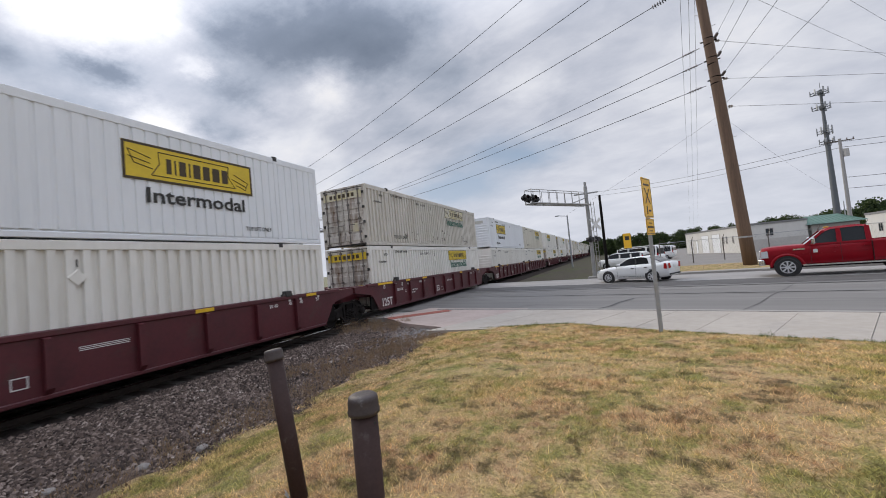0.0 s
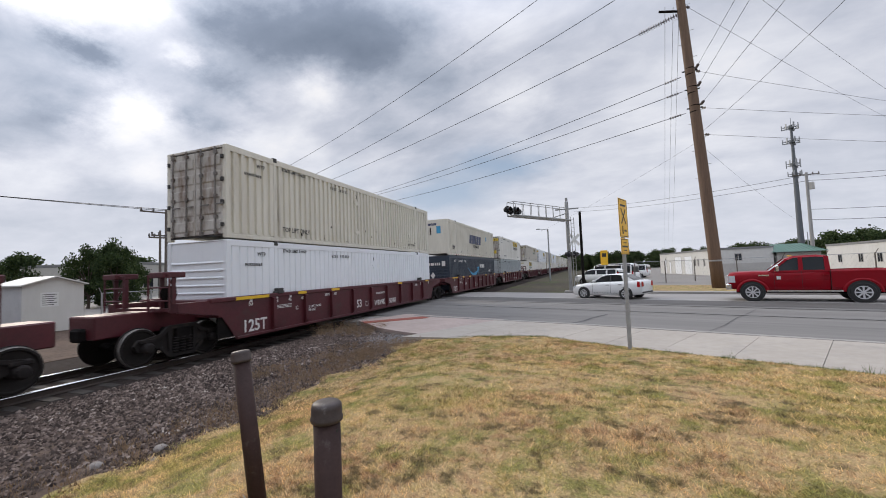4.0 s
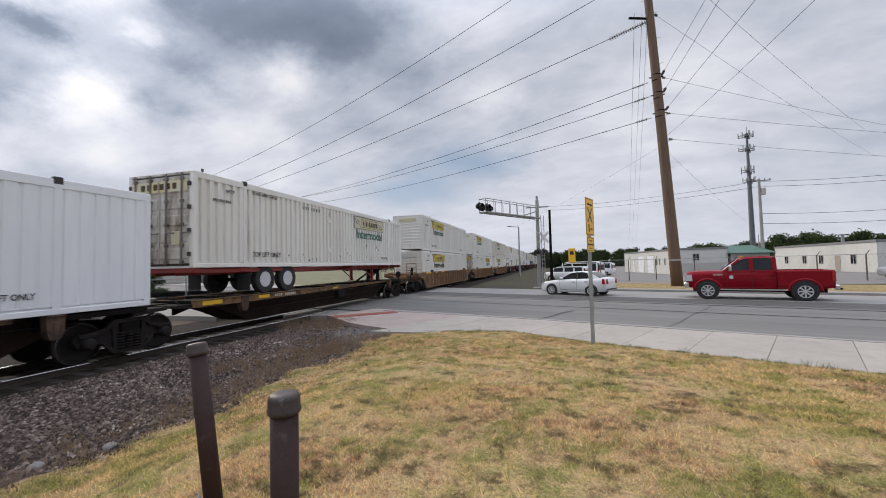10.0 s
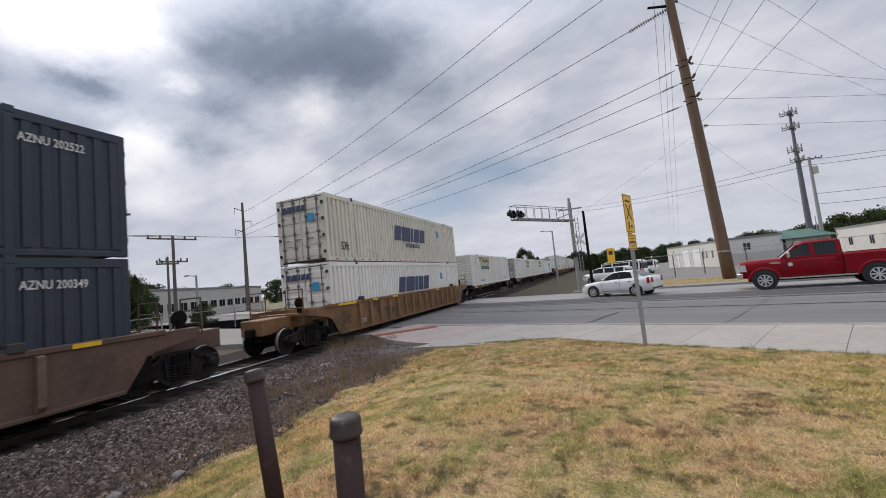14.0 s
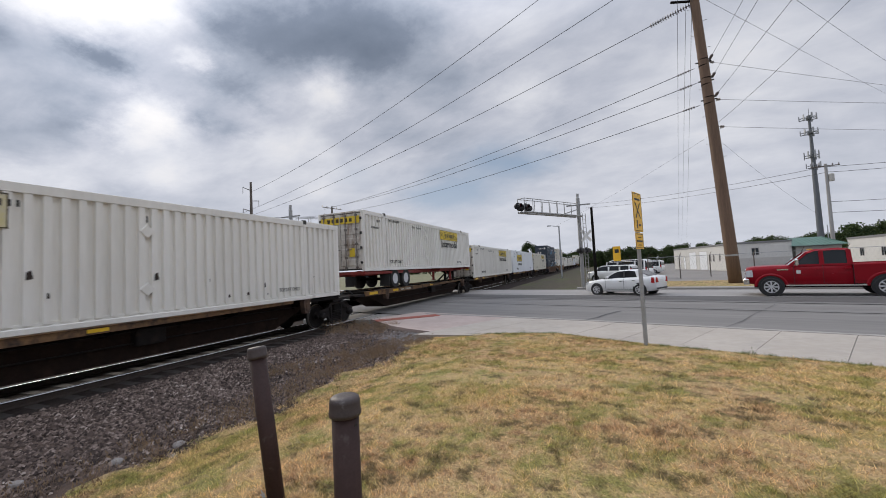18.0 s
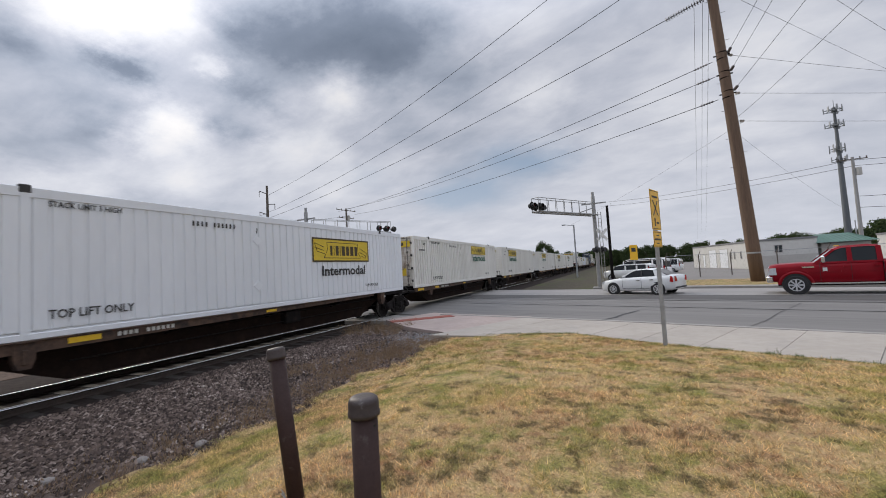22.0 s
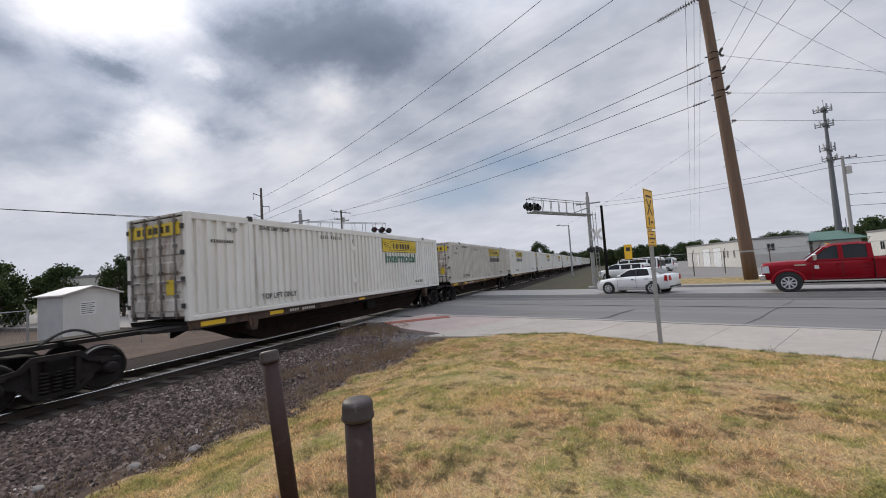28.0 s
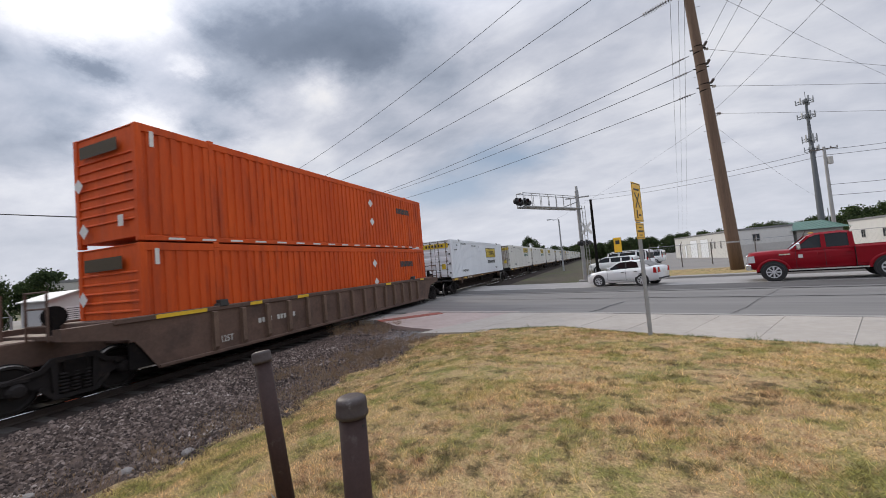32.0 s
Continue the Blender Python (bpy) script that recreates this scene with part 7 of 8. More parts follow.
def cell_tower():
    c = thing("cell_tower", "grey steel monopole cell tower with antenna panels", "cell tower", "", Matrix.Translation((46.8, 112, 0)))
    part("mast", Shape().turned([(0.66, 0), (0.44, 20), (0.30, 27), (0.22, 33)], n=16), M["tower"], c)
    part("tip", Shape().tube((0, 0, 33), (0, 0, 34.6), 0.05, n=6), M["tower"], c, "thin lightning rod")
    for z, n, r, h in ((32.4, 6, 1.75, 1.15), (29.0, 6, 1.75, 1.15), (23.6, 6, 1.45, 1.75), (21.2, 5, 1.25, 1.2)):
        arm = Shape()
        for k in range(3):
            a = 2.094 * k + 0.4
            b = a + 2.094
            p, q = Vector((r * math.cos(a), r * math.sin(a), 0)), Vector((r * math.cos(b), r * math.sin(b), 0))
            for dz in (-0.25, 0.25):
                arm.tube((0, 0, z + dz), (p.x, p.y, z + dz), 0.05, n=6)
                arm.tube((p.x, p.y, z + dz), (q.x, q.y, z + dz), 0.045, n=6)
        arm.turned([(0.5, z - 0.3), (0.55, z), (0.5, z + 0.3)], n=12)
        pl = part("platform", arm, M["tower"], c, "triangular antenna frame")
        for k in range(n):
            a = 6.283 * k / n + 0.4
            f = 1.0 if k % 2 == 0 else 0.72
            part("antenna", Shape().box(-0.07, 0.09, -0.15, 0.15, -h / 2, h / 2, 0.03), M["steel"], pl, "pale antenna panel", at=pose(r * f * math.cos(a), r * f * math.sin(a), z + 0.25, 0, 0, math.degrees(a)))
        part("radio_unit", Shape().box(0.3, 0.62, -0.2, 0.2, z - 0.9, z - 0.3, 0.04), M["steel"], c, "grey radio unit behind the antennas")


cell_tower()


def small_pole(at, h, arms, label, transformer=False, mat="old_wood", r=0.16, turn=0.0):
    c = thing("utility_pole", label, "utility pole", "", Matrix.Translation(at) @ pose(0, 0, 0, 0, 0, turn))
    part("shaft", Shape().turned([(r, 0), (r * 0.65, h)], n=10), M[mat], c)
    for z, w in arms:
        a = part("crossarm", Shape().box(-w, w, -0.06, 0.06, z - 0.06, z + 0.06, 0.01), M["old_wood"], c)
        for k in (-0.95, -0.5, 0.5, 0.95):
            part("insulator", Shape().turned([(0.04, 0), (0.09, 0.06), (0.05, 0.14), (0.09, 0.18), (0.03, 0.26)], (k * w, 0, z + 0.06), 8), M["insulator"], a)
    if transformer:
        part("transformer", Shape().turned([(0.3, -0.5), (0.32, -0.45), (0.32, 0.45), (0.26, 0.55)], (0.45, -0.1, h - 2.0), 12), M["bldg_grey"], c, "grey transformer can")
    return c


small_pole((30.5, 70, 0), 14.2, [(13.9, 1.5)], "sun-bleached utility pole with crossarm and grey transformer can", True, "grey_pole", r=0.26)
small_pole((29.6, 69, 0), 5.6, [], "thin pale steel post beside the utility pole", mat="steel", r=0.09)
small_pole((-34, 23.3, -0.3), 8.6, [(8.3, 1.9), (6.3, 1.1)], "weathered timber utility pole with two crossarms behind the railway", turn=75, r=0.17)
small_pole((-33, 22.1, -0.3), 6.6, [(6.0, 0.8)], "short timber pole with a crossarm behind the railway", turn=75, r=0.12)
small_pole((-50, 65.5, -0.3), 16.4, [(16.0, 2.6), (14.4, 2.0)], "tall timber utility pole with crossarms behind the railway", True, turn=80, r=0.25)
wire((-34, 23.3, 8.3), (-40, -30, 8.0), 0.5, 0.025)
wire((-34.3, 24.6, 8.3), (-42, -30, 8.6), 0.5, 0.025)
wire((-34, 23.3, 8.3), (-50, 65.5, 14.5), 0.6, 0.025)


def steel_pole():
    c = thing("transmission_pole", "slender dark transmission pole with three side arms", "utility pole", "", Matrix.Translation((-60, 54.5, -0.3)))
    part("shaft", Shape().turned([(0.4, 0), (0.2, 20.6)], n=10), M["old_wood"], c)
    for z, s in ((19.0, -1), (17.0, 1), (15.0, -1)):
        a = Shape().tube((0, 0, z), (0, s * 1.8, z + 0.3), 0.07, n=6)
        a.add(*(lambda q: (q.v, q.f))(insulator_string((0, s * 1.8, z + 0.3), (0, s * 1.8, z - 0.9), 6)))
        part("arm", a, M["insulator"], c, "side arm with insulators")


steel_pole()


def street_pole(at, h, label, mat="black", arm=0.0):
    c = thing("street_lamp" if arm else "pole", label, "street lamp" if arm else "pole", "", Matrix.Translation(at))
    part("shaft", Shape().turned([(0.13, 0), (0.10, h)], n=10), M[mat], c)
    if arm:
        part("arm", Shape().tube((0, 0, h - 0.1), (-arm, 0, h + 0.1), 0.05, n=6), M[mat], c)
        part("lamp_head", Shape().box(-arm - 0.5, -arm + 0.1, -0.14, 0.14, h + 0.02, h + 0.18, 0.04), M["steel"], c, "grey lamp head")


street_pole((-0.25, 35.5, 0), 6.75, "plain dark pole beside the crossing signal")
street_pole((-5.05, 60, 0), 7.7, "grey street lamp beyond the crossing", "steel", 1.2)
street_pole((-41, 30.5, -0.3), 5.6, "street lamp with a flat head behind the railway", "steel", 1.3)


# ---- buildings ----
def wall_block(c, name, corners, h, mat, roof=None, cap=0.25, z0=0.0):
    """Walls on a footprint of four corners, with a flat capped roof."""
    n = len(corners)
    for i in range(n):
        (xa, ya), (xb, yb) = corners[i], corners[(i + 1) % n]
        d = Vector((xb - xa, yb - ya)).normalized()
        w = Shape().prism([(xa, ya), (xb, yb), (xb - d.y * 0.25, yb + d.x * 0.25), (xa - d.y * 0.25, ya + d.x * 0.25)], z0, h, "z")
        part(name, w, mat, c)
        trim = Shape().prism([(xa + d.y * 0.08 - d.x * 0.08, ya - d.x * 0.08 - d.y * 0.08), (xb + d.y * 0.08 + d.x * 0.08, yb - d.x * 0.08 + d.y * 0.08), (xb - d.y * 0.3, yb + d.x * 0.3), (xa - d.y * 0.3, ya + d.x * 0.3)], h, h + cap, "z")
        part("coping", trim, roof or mat, c)
    part("roof", Shape().prism(list(corners), h - 0.05, h + 0.02, "z"), roof or mat, c)


def opening(c, a, b, u, w, z0, z1, kind, mat=None):
    """A window or door let into the wall from a to b, u metres along it."""
    a, b = Vector(a), Vector(b)
    d = (b - a).normalized()
    o = Vector((d.y, -d.x))
    p = a + d * u
    m = Matrix(((d.x, -o.x, 0, p.x), (d.y, -o.y, 0, p.y), (0, 0, 1, 0), (0, 0, 0, 1)))
    fr = Shape()
    fr.box(0, w, -0.04, 0.02, z0, z0 + 0.08)
    fr.box(0, w, -0.04, 0.02, z1 - 0.08, z1)
    fr.box(0, 0.08, -0.04, 0.02, z0 + 0.08, z1 - 0.08)
    fr.box(w - 0.08, w, -0.04, 0.02, z0 + 0.08, z1 - 0.08)
    if kind == "window":
        fr.box(w / 2 - 0.03, w / 2 + 0.03, -0.035, 0.02, z0 + 0.08, z1 - 0.08)
    f = part(kind, fr, M["bldg_grey"], c, at=m)
    part("pane" if kind == "window" else "leaf", Shape().box(0.08, w - 0.08, -0.02, 0.0, z0 + 0.08, z1 - 0.08), M["window"] if kind == "window" else (mat or M["clean"]), f)


def build_buildings():
    c = thing("warehouse", "long low off-white metal warehouse with a grey gable end", "building")
    A, B, C, D = (13.1, 82), (16.5, 60), (22.4, 60.6), (19.0, 83)
    wall_block(c, "wall", (A, B, C, D), 3.45, M["bldg_white"], M["roof_grey"], 0.22)
    for u, w, z0, z1, k in ((2.0, 1.2, 0, 2.6, "door"), (4.5, 0.9, 0, 2.2, "door"), (7.0, 2.8, 0, 2.9, "door"), (11.0, 2.8, 0, 2.9, "door"), (14.6, 0.5, 1.3, 2.4, "window"), (15.6, 0.5, 1.3, 2.4, "window"), (17.5, 0.5, 1.3, 2.4, "window"), (19.5, 1.0, 0, 2.2, "door")):
        opening(c, A, B, u, w, z0, z1, k)
    opening(c, B, C, 1.6, 0.9, 1.9, 2.9, "window")
    part("wall_panel", Shape().prism([(16.52, 59.94), (22.4, 60.54), (22.4, 60.58), (16.52, 59.98)], 0.0, 1.6, "z"), M["bldg_grey"], c, "grey lower wall")
    c = thing("green_roof_building", "small pale building under a green metal hip roof", "building")
    wall_block(c, "wall", ((22.9, 61), (27.6, 61.6), (27.2, 67), (22.5, 66.4)), 2.7, M["bldg_grey"], M["roof_grey"], 0.1)
    r = Shape()
    r.add([(22.2, 60.2, 2.8), (28.2, 60.9, 2.8), (27.8, 67.8, 2.8), (21.8, 67.1, 2.8), (23.4, 63.6, 3.9), (26.6, 63.9, 3.9)], [(0, 1, 5, 4), (1, 2, 5), (2, 3, 4, 5), (3, 0, 4), (0, 3, 2, 1)])
    part("hip_roof", r, M["roof_green"], c, "green metal hip roof")
    for k in range(12):
        u = (k + 0.5) / 12
        a = Vector((22.2, 60.2, 2.83)).lerp(Vector((28.2, 60.9, 2.83)), u)
        b = Vector((23.4, 63.6, 3.93)).lerp(Vector((26.6, 63.9, 3.93)), min(1, max(0, (u - 0.2) / 0.6)))
        part("seam", Shape().tube(a, b, 0.03, n=4), M["roof_green"], c)
    opening(c, (22.9, 61), (27.6, 61.6), 1.5, 1.2, 1.0, 2.3, "window")
    c = thing("white_building", "low white commercial building with a grey parapet", "building")
    A, B, C, D = (37.5, 82), (37.2, 59), (51, 58), (52, 81)
    wall_block(c, "wall", (A, B, C, D), 3.7, M["bldg_white"], M["roof_grey"], 0.3)
    for u in (3, 8, 12, 18.5):
        opening(c, A, B, u, 1.1, 1.0, 2.3, "window")
    opening(c, A, B, 15.5, 1.1, 0, 2.2, "door", M["bldg_tan"])
    vent = Shape().tube((38, 66, 3.7), (38, 66, 4.9), 0.18, n=10)
    vent.tube((38, 66, 4.9), (38, 66, 5.1), 0.32, n=10)
    part("roof_vent", vent, M["steel"], c, "roof ventilation pipe")
    c = thing("masonry_shed", "tan masonry outbuilding with a flat roof", "building")
    wall_block(c, "wall", ((30.2, 40), (38.5, 41.5), (37.7, 46), (29.4, 44.5)), 2.85, M["bldg_tan"], M["bldg_grey"], 0.22)
    c = thing("office_building", "low grey brick office building behind the railway", "building")
    A, B, C, D = (-78, 75), (-64, 39), (-80, 33), (-94, 69)
    wall_block(c, "wall", (B, A, D, C), 4.8, M["bldg_grey"], M["roof_grey"], 0.4, -0.3)
    for i in range(12):
        opening(c, B, A, 2 + i * 3.0, 2.2, 1.2, 2.7, "window")
    c = thing("equipment_cabin", "small pale gabled cabin with a printed notice", "cabin", "", pose(-26.2, 11.6, -0.3))
    part("side_wall", Shape().box(-1.2, 1.17, -1.2, -1.12, 0.1, 2.42), M["shed"], c, "grey steel side wall")
    part("side_wall", Shape().box(-1.2, 1.17, 1.12, 1.2, 0.1, 2.42), M["shed"], c, "grey steel side wall")
    for x0 in (-1.25, 1.17):
        part("gable_wall", Shape().prism([(-1.2, 0.1), (1.2, 0.1), (1.2, 2.42), (0, 2.78), (-1.2, 2.42)], x0, x0 + 0.06, "x"), M["bldg_white"], c, "pale gable wall")
    for sg in (-1, 1):
        part("roof", Shape().prism([(sg * 1.34, 2.38), (sg * 1.34, 2.44), (0, 2.86), (0, 2.80)], -1.4, 1.4, "x"), M["bldg_white"], c, "white metal roof slope")
    part("base", Shape().box(-1.15, 1.15, -1.1, 1.1, 0, 0.12), M["kerb"], c)
    nt = part("notice", Shape().box(1.23, 1.24, -0.55, 0.15, 1.35, 2.05), M["sign_white"], c, "white printed notice")
    for k in range(6):
        part("line", Shape().box(1.24, 1.243, -0.48, 0.08 - 0.1 * (k % 2), 1.93 - k * 0.1, 1.96 - k * 0.1), M["gap_dark"], nt)


build_buildings()


def fence(points, h, label, z=0.0, posted="signal_grey"):
    c = thing("chain_link_fence", label, "fence")
    posts, spans = [], []
    tot = 0
    for (xa, ya), (xb, yb) in zip(points, points[1:]):
        a, b = Vector((xa, ya, z)), Vector((xb, yb, z))
        n = max(1, round((b - a).length / 3.0))
        for i in range(n):
            posts.append(a.lerp(b, i / n))
        spans.append((a, b))
    posts.append(Vector((*points[-1], z)))
    pm = Shape().turned([(0.05, 0), (0.05, h), (0.03, h + 0.03)], n=8)
    pm.tube((0, 0, h - 0.05), (0.12, -0.22, h + 0.34), 0.025, n=6)
    pm = pm.mesh("post", M[posted])
    for p in posts:
        part("post", pm, None, c, at=Matrix.Translation(p))
    for a, b in spans:
        part("rail", Shape().tube(a + Vector((0, 0, h)), b + Vector((0, 0, h)), 0.025, n=6), M["steel"], c)
        mesh = Shape()
        L = (b - a).length
        d = (b - a).normalized()
        m = int(L / 0.30)
        for i in range(m):
            for s in (0, 1):
                p, q = a + d * (0.30 * i), a + d * min(L, 0.30 * i + h * 0.55)
                lo, hi = (p, q) if s else (q, p)
                mesh.tube(lo + Vector((0, 0, 0.05)), hi + Vector((0, 0, h)), 0.004, n=3, caps=False)
        part("wire_mesh", mesh, M["steel"], c, "woven wire mesh")


fence([(4.5, 42.5), (10.5, 46.5), (17.5, 45.5), (22.0, 41.5), (36, 36.5)], 2.2, "chain link fence with rusty posts round the yard", posted="old_wood")
fence([(-26.5, 4), (-26.0, 9.5)], 1.9, "chain link fence behind the railway cabin", z=-0.4)
fence([(-27.5, 15.0), (-27.0, 26)], 1.9, "chain link fence in front of the trees", z=-0.4)


def pipe_railing():
    c = thing("pipe_railing", "low grey pipe railing beside the crossing behind the track", "railing", "", Matrix.Translation((-20, 12.9, -0.35)))
    for y in (-1.8, -0.6, 0.6, 1.8):
        part("post", Shape().tube((0, y, 0), (0, y, 1.0), 0.035, n=8), M["signal_grey"], c)
    for z in (0.55, 1.0):
        part("rail", Shape().tube((0, -1.85, z), (0, 1.85, z), 0.03, n=8), M["signal_grey"], c)


pipe_railing()


# ---- trees ----
def tree_mesh(seed, h, r, leaves, low=0.25, leaf=0.26):
    rnd = random.Random(seed)
    t = Shape()
    top = h * 0.62
    t.sweep([(0, 0, -0.1), (0.06 * r * rnd.uniform(-1, 1), 0.05 * r, top * 0.3), (0.1 * r * rnd.uniform(-1, 1), 0, top * 0.7)], [0.05 * r + 0.10, 0.045 * r + 0.06, 0.03 * r + 0.04], 8)
    clumps = []
    for k in range(26):
        a, e = rnd.uniform(0, 6.28), (k + rnd.random()) / 26
        d = r * math.sqrt(max(0.05, 1 - (1.7 * e - 0.62) ** 2)) * rnd.uniform(0.35, 0.92)
        p = Vector((d * math.cos(a), d * math.sin(a), h * (low + (0.93 - low) * e)))
        if k % 2 == 0:
            q = Vector((0, 0, top * 0.6 * rnd.uniform(0.5, 1)))
            t.sweep([q, q.lerp(p, 0.5) + Vector((0, 0, 0.06 * h)), p], [0.03 * r + 0.02, 0.02 * r + 0.01, 0.01], 5)
        clumps.append((p, r * rnd.uniform(0.20, 0.36)))
    lv = []
    lf = []
    for _ in range(leaves):
        p, cr = rnd.choice(clumps)
        v = Vector((rnd.gauss(0, 1), rnd.gauss(0, 1), rnd.gauss(0, 0.75)))
        v = v.normalized() * cr * (rnd.random() ** 0.5) * (1.25 if rnd.random() < 0.08 else 1.0)
        q = p + v
        n = Vector((rnd.uniform(-1, 1), rnd.uniform(-1, 1), rnd.uniform(-0.3, 1))).normalized()
        s = n.orthogonal().normalized() * leaf * rnd.uniform(0.5, 1.1)
        u = n.cross(s) * rnd.uniform(0.5, 0.9)
        k = len(lv)
        lv += [q - s, q + u, q + s, q - u]
        lf.append((k, k + 1, k + 2, k + 3))
    me = bpy.data.meshes.new("crown")
    me.from_pydata([tuple(p) for p in lv], [], lf)
    me.materials.append(M["leaf"])
    return t.mesh("trunk", M["bark"]), me


TREES = [tree_mesh(k, 8.0, 3.6, 9000, 0.16, 0.17) for k in range(4)] + [tree_mesh(10 + k, 8.0, 4.4, 4500, 0.08, 0.26) for k in range(3)]


def tree(x, y, h, wide, k, label, z=-0.35, turn=0):
    c = thing("tree", label, "tree", "trees in the distance")
    s = h / 8.0
    c.matrix_basis = pose(x, y, z, 0, 0, turn)
    t, cr = TREES[k % len(TREES)]
    a, b = part("trunk", t, None, c), part("crown", cr, None, c)
    for o in (a, b):
        o.scale = (s * wide, s * wide, s)


def build_trees():
    rnd = random.Random(21)
    lab = "leafy green tree behind the railway"
    for x, y, h, w, k in ((-40, 20.8, 5.6, 0.7, 0), (-41, 22.9, 6.3, 0.75, 1), (-42, 25.0, 5.9, 0.6, 2), (-44, 18.0, 5.2, 0.9, 3), (-46, 27.5, 5.0, 1.0, 1), (-38, 29, 2.6, 1.3, 2), (-44, 14, 5.2, 1.0, 0), (-48, 9, 6.0, 1.0, 2), (-46, 5, 6.4, 1.1, 1), (-40, 0, 5.0, 1.2, 3), (-38, -6, 6.0, 1.2, 0), (-56, 17, 7.0, 1.2, 2), (-60, 8, 7.5, 1.2, 3), (-33, 3.2, 3.6, 1.3, 0), (-34, 7.0, 2.8, 1.3, 3), (-39, 22.2, 5.0, 0.8, 3), (-43, 11.5, 5.6, 1.0, 1), (-50, 13.5, 7.2, 1.0, 0), (-52, 4.5, 7.4, 1.1, 2), (-42, 8.0, 4.4, 1.2, 2), (-45, -3, 6.2, 1.2, 1), (-36, -1.5, 4.0, 1.3, 2)):
        tree(x, y, h, w, k, lab, turn=rnd.uniform(0, 360))
    tree(-24, 150, 11.0, 1.0, 1, "single round leafy tree beside the railway", turn=40)
    lab = "distant green tree on the horizon"
    for i in range(26):
        x = -2 + i * 1.9 + rnd.uniform(-1, 1)
        tree(x, 176 + rnd.uniform(-8, 16), 6.3 + 2.6 * abs(noise.noise((x * 0.09, 3.3, 0))) + rnd.uniform(0, 1.4), 1.0, 4 + i % 3, lab, turn=rnd.uniform(0, 360))
    for i in range(16):
        x = 35 + i * 1.7 + rnd.uniform(-1, 1)
        tree(x, 116 + rnd.uniform(-4, 8), 5.6 + rnd.uniform(0, 1.1) + 0.07 * max(0, x - 44), 1.0, 4 + i % 3, lab, turn=rnd.uniform(0, 360))
    for i in range(15):
        x = 46 + i * 2.1
        tree(x, 98 + rnd.uniform(-4, 6) - 0.4 * i, 6.3 + rnd.uniform(0, 1.2), 1.0, 4 + i % 3, lab, turn=rnd.uniform(0, 360))
    for i in range(24):
        x = -150 + i * 6.2
        tree(x, 250 + rnd.uniform(-10, 30), 8.5 + rnd.uniform(0, 3.0), 1.3, 4 + i % 3, lab, turn=rnd.uniform(0, 360))
    for i in range(12):
        tree(-110 - 2 * i, -20 + i * 14 + rnd.uniform(-3, 3), 8 + rnd.uniform(0, 3), 1.3, 4 + i % 3, lab, turn=rnd.uniform(0, 360))


build_trees()


# ---- vehicles ----
def wheel_set(c, places, r, w, rim_mat="alloy", spokes=7):
    tyre = Shape().turned([(r * 0.62, -w / 2 + 0.1), (r * 0.66, -w / 2), (r * 0.93, -w / 2), (r, -w / 2 + 0.04), (r, w / 2 - 0.04), (r * 0.93, w / 2), (r * 0.66, w / 2), (r * 0.62, w / 2 - 0.09)], (0, 0, 0), 28, "y").mesh("wheel", M["rubber"])
    rm = Shape()
    rm.turned([(r * 0.60, w / 2 - 0.085), (r * 0.67, w / 2 - 0.02), (r * 0.67, w / 2 + 0.003), (r * 0.60, w / 2 + 0.003), (r * 0.58, w / 2 - 0.08)], (0, 0, 0), 28, "y")
    for k in range(spokes):
        a = 2 * math.pi * k / spokes
        d, n = Vector((math.cos(a), 0, math.sin(a))), Vector((-math.sin(a), 0, math.cos(a)))
        p0, p1 = d * 0.06 * r, d * 0.62 * r
        q = [p0 + n * 0.05 * r, p0 - n * 0.05 * r, p1 - n * 0.085 * r, p1 + n * 0.085 * r]
        rm.add([(v.x, w / 2 - 0.03, v.z) for v in q] + [(v.x, w / 2 - 0.004, v.z) for v in q], [(0, 1, 2, 3), (4, 5, 6, 7), (0, 1, 5, 4), (1, 2, 6, 5), (2, 3, 7, 6), (3, 0, 4, 7)])
    rm.turned([(0.14 * r, w / 2 - 0.04), (0.14 * r, w / 2 + 0.005), (0.05 * r, w / 2 + 0.01)], (0, 0, 0), 12, "y")
    rm = rm.mesh("rim", M[rim_mat])
    dk = Shape().turned([(r * 0.56, w / 2 - 0.07), (r * 0.56, w / 2 - 0.042)], (0, 0, 0), 20, "y").mesh("brake_disc", M["black"])
    for x, y in places:
        s = 1 if y > 0 else -1
        o = part("wheel", tyre, None, c, "black tyre", at=Matrix.Translation((x, y, r)) @ Matrix.Diagonal((1, s, 1, 1)))
        part("rim", rm, None, o, "bright alloy rim")
        part("brake_disc", dk, None, o)


def loft(stations, ring):
    rows = [ring(*s) for s in stations]
    sh = Shape().strip(rows, True)
    n = len(rows[0])
    sh.f.append(tuple(range(n))[::-1])
    sh.f.append(tuple(range((len(rows) - 1) * n, len(rows) * n)))
    return sh


def body_ring(x, zl, zt, w):
    h = zt - zl
    return [(x, -w * 0.90, zl), (x, -w * 0.97, zl + 0.12 * h), (x, -w, zl + 0.45 * h), (x, -w * 0.985, zl + 0.78 * h), (x, -w * 0.93, zt - 0.02), (x, -w * 0.78, zt + 0.01), (x, 0, zt + 0.035), (x, w * 0.78, zt + 0.01), (x, w * 0.93, zt - 0.02), (x, w * 0.985, zl + 0.78 * h), (x, w, zl + 0.45 * h), (x, w * 0.97, zl + 0.12 * h), (x, w * 0.90, zl)]


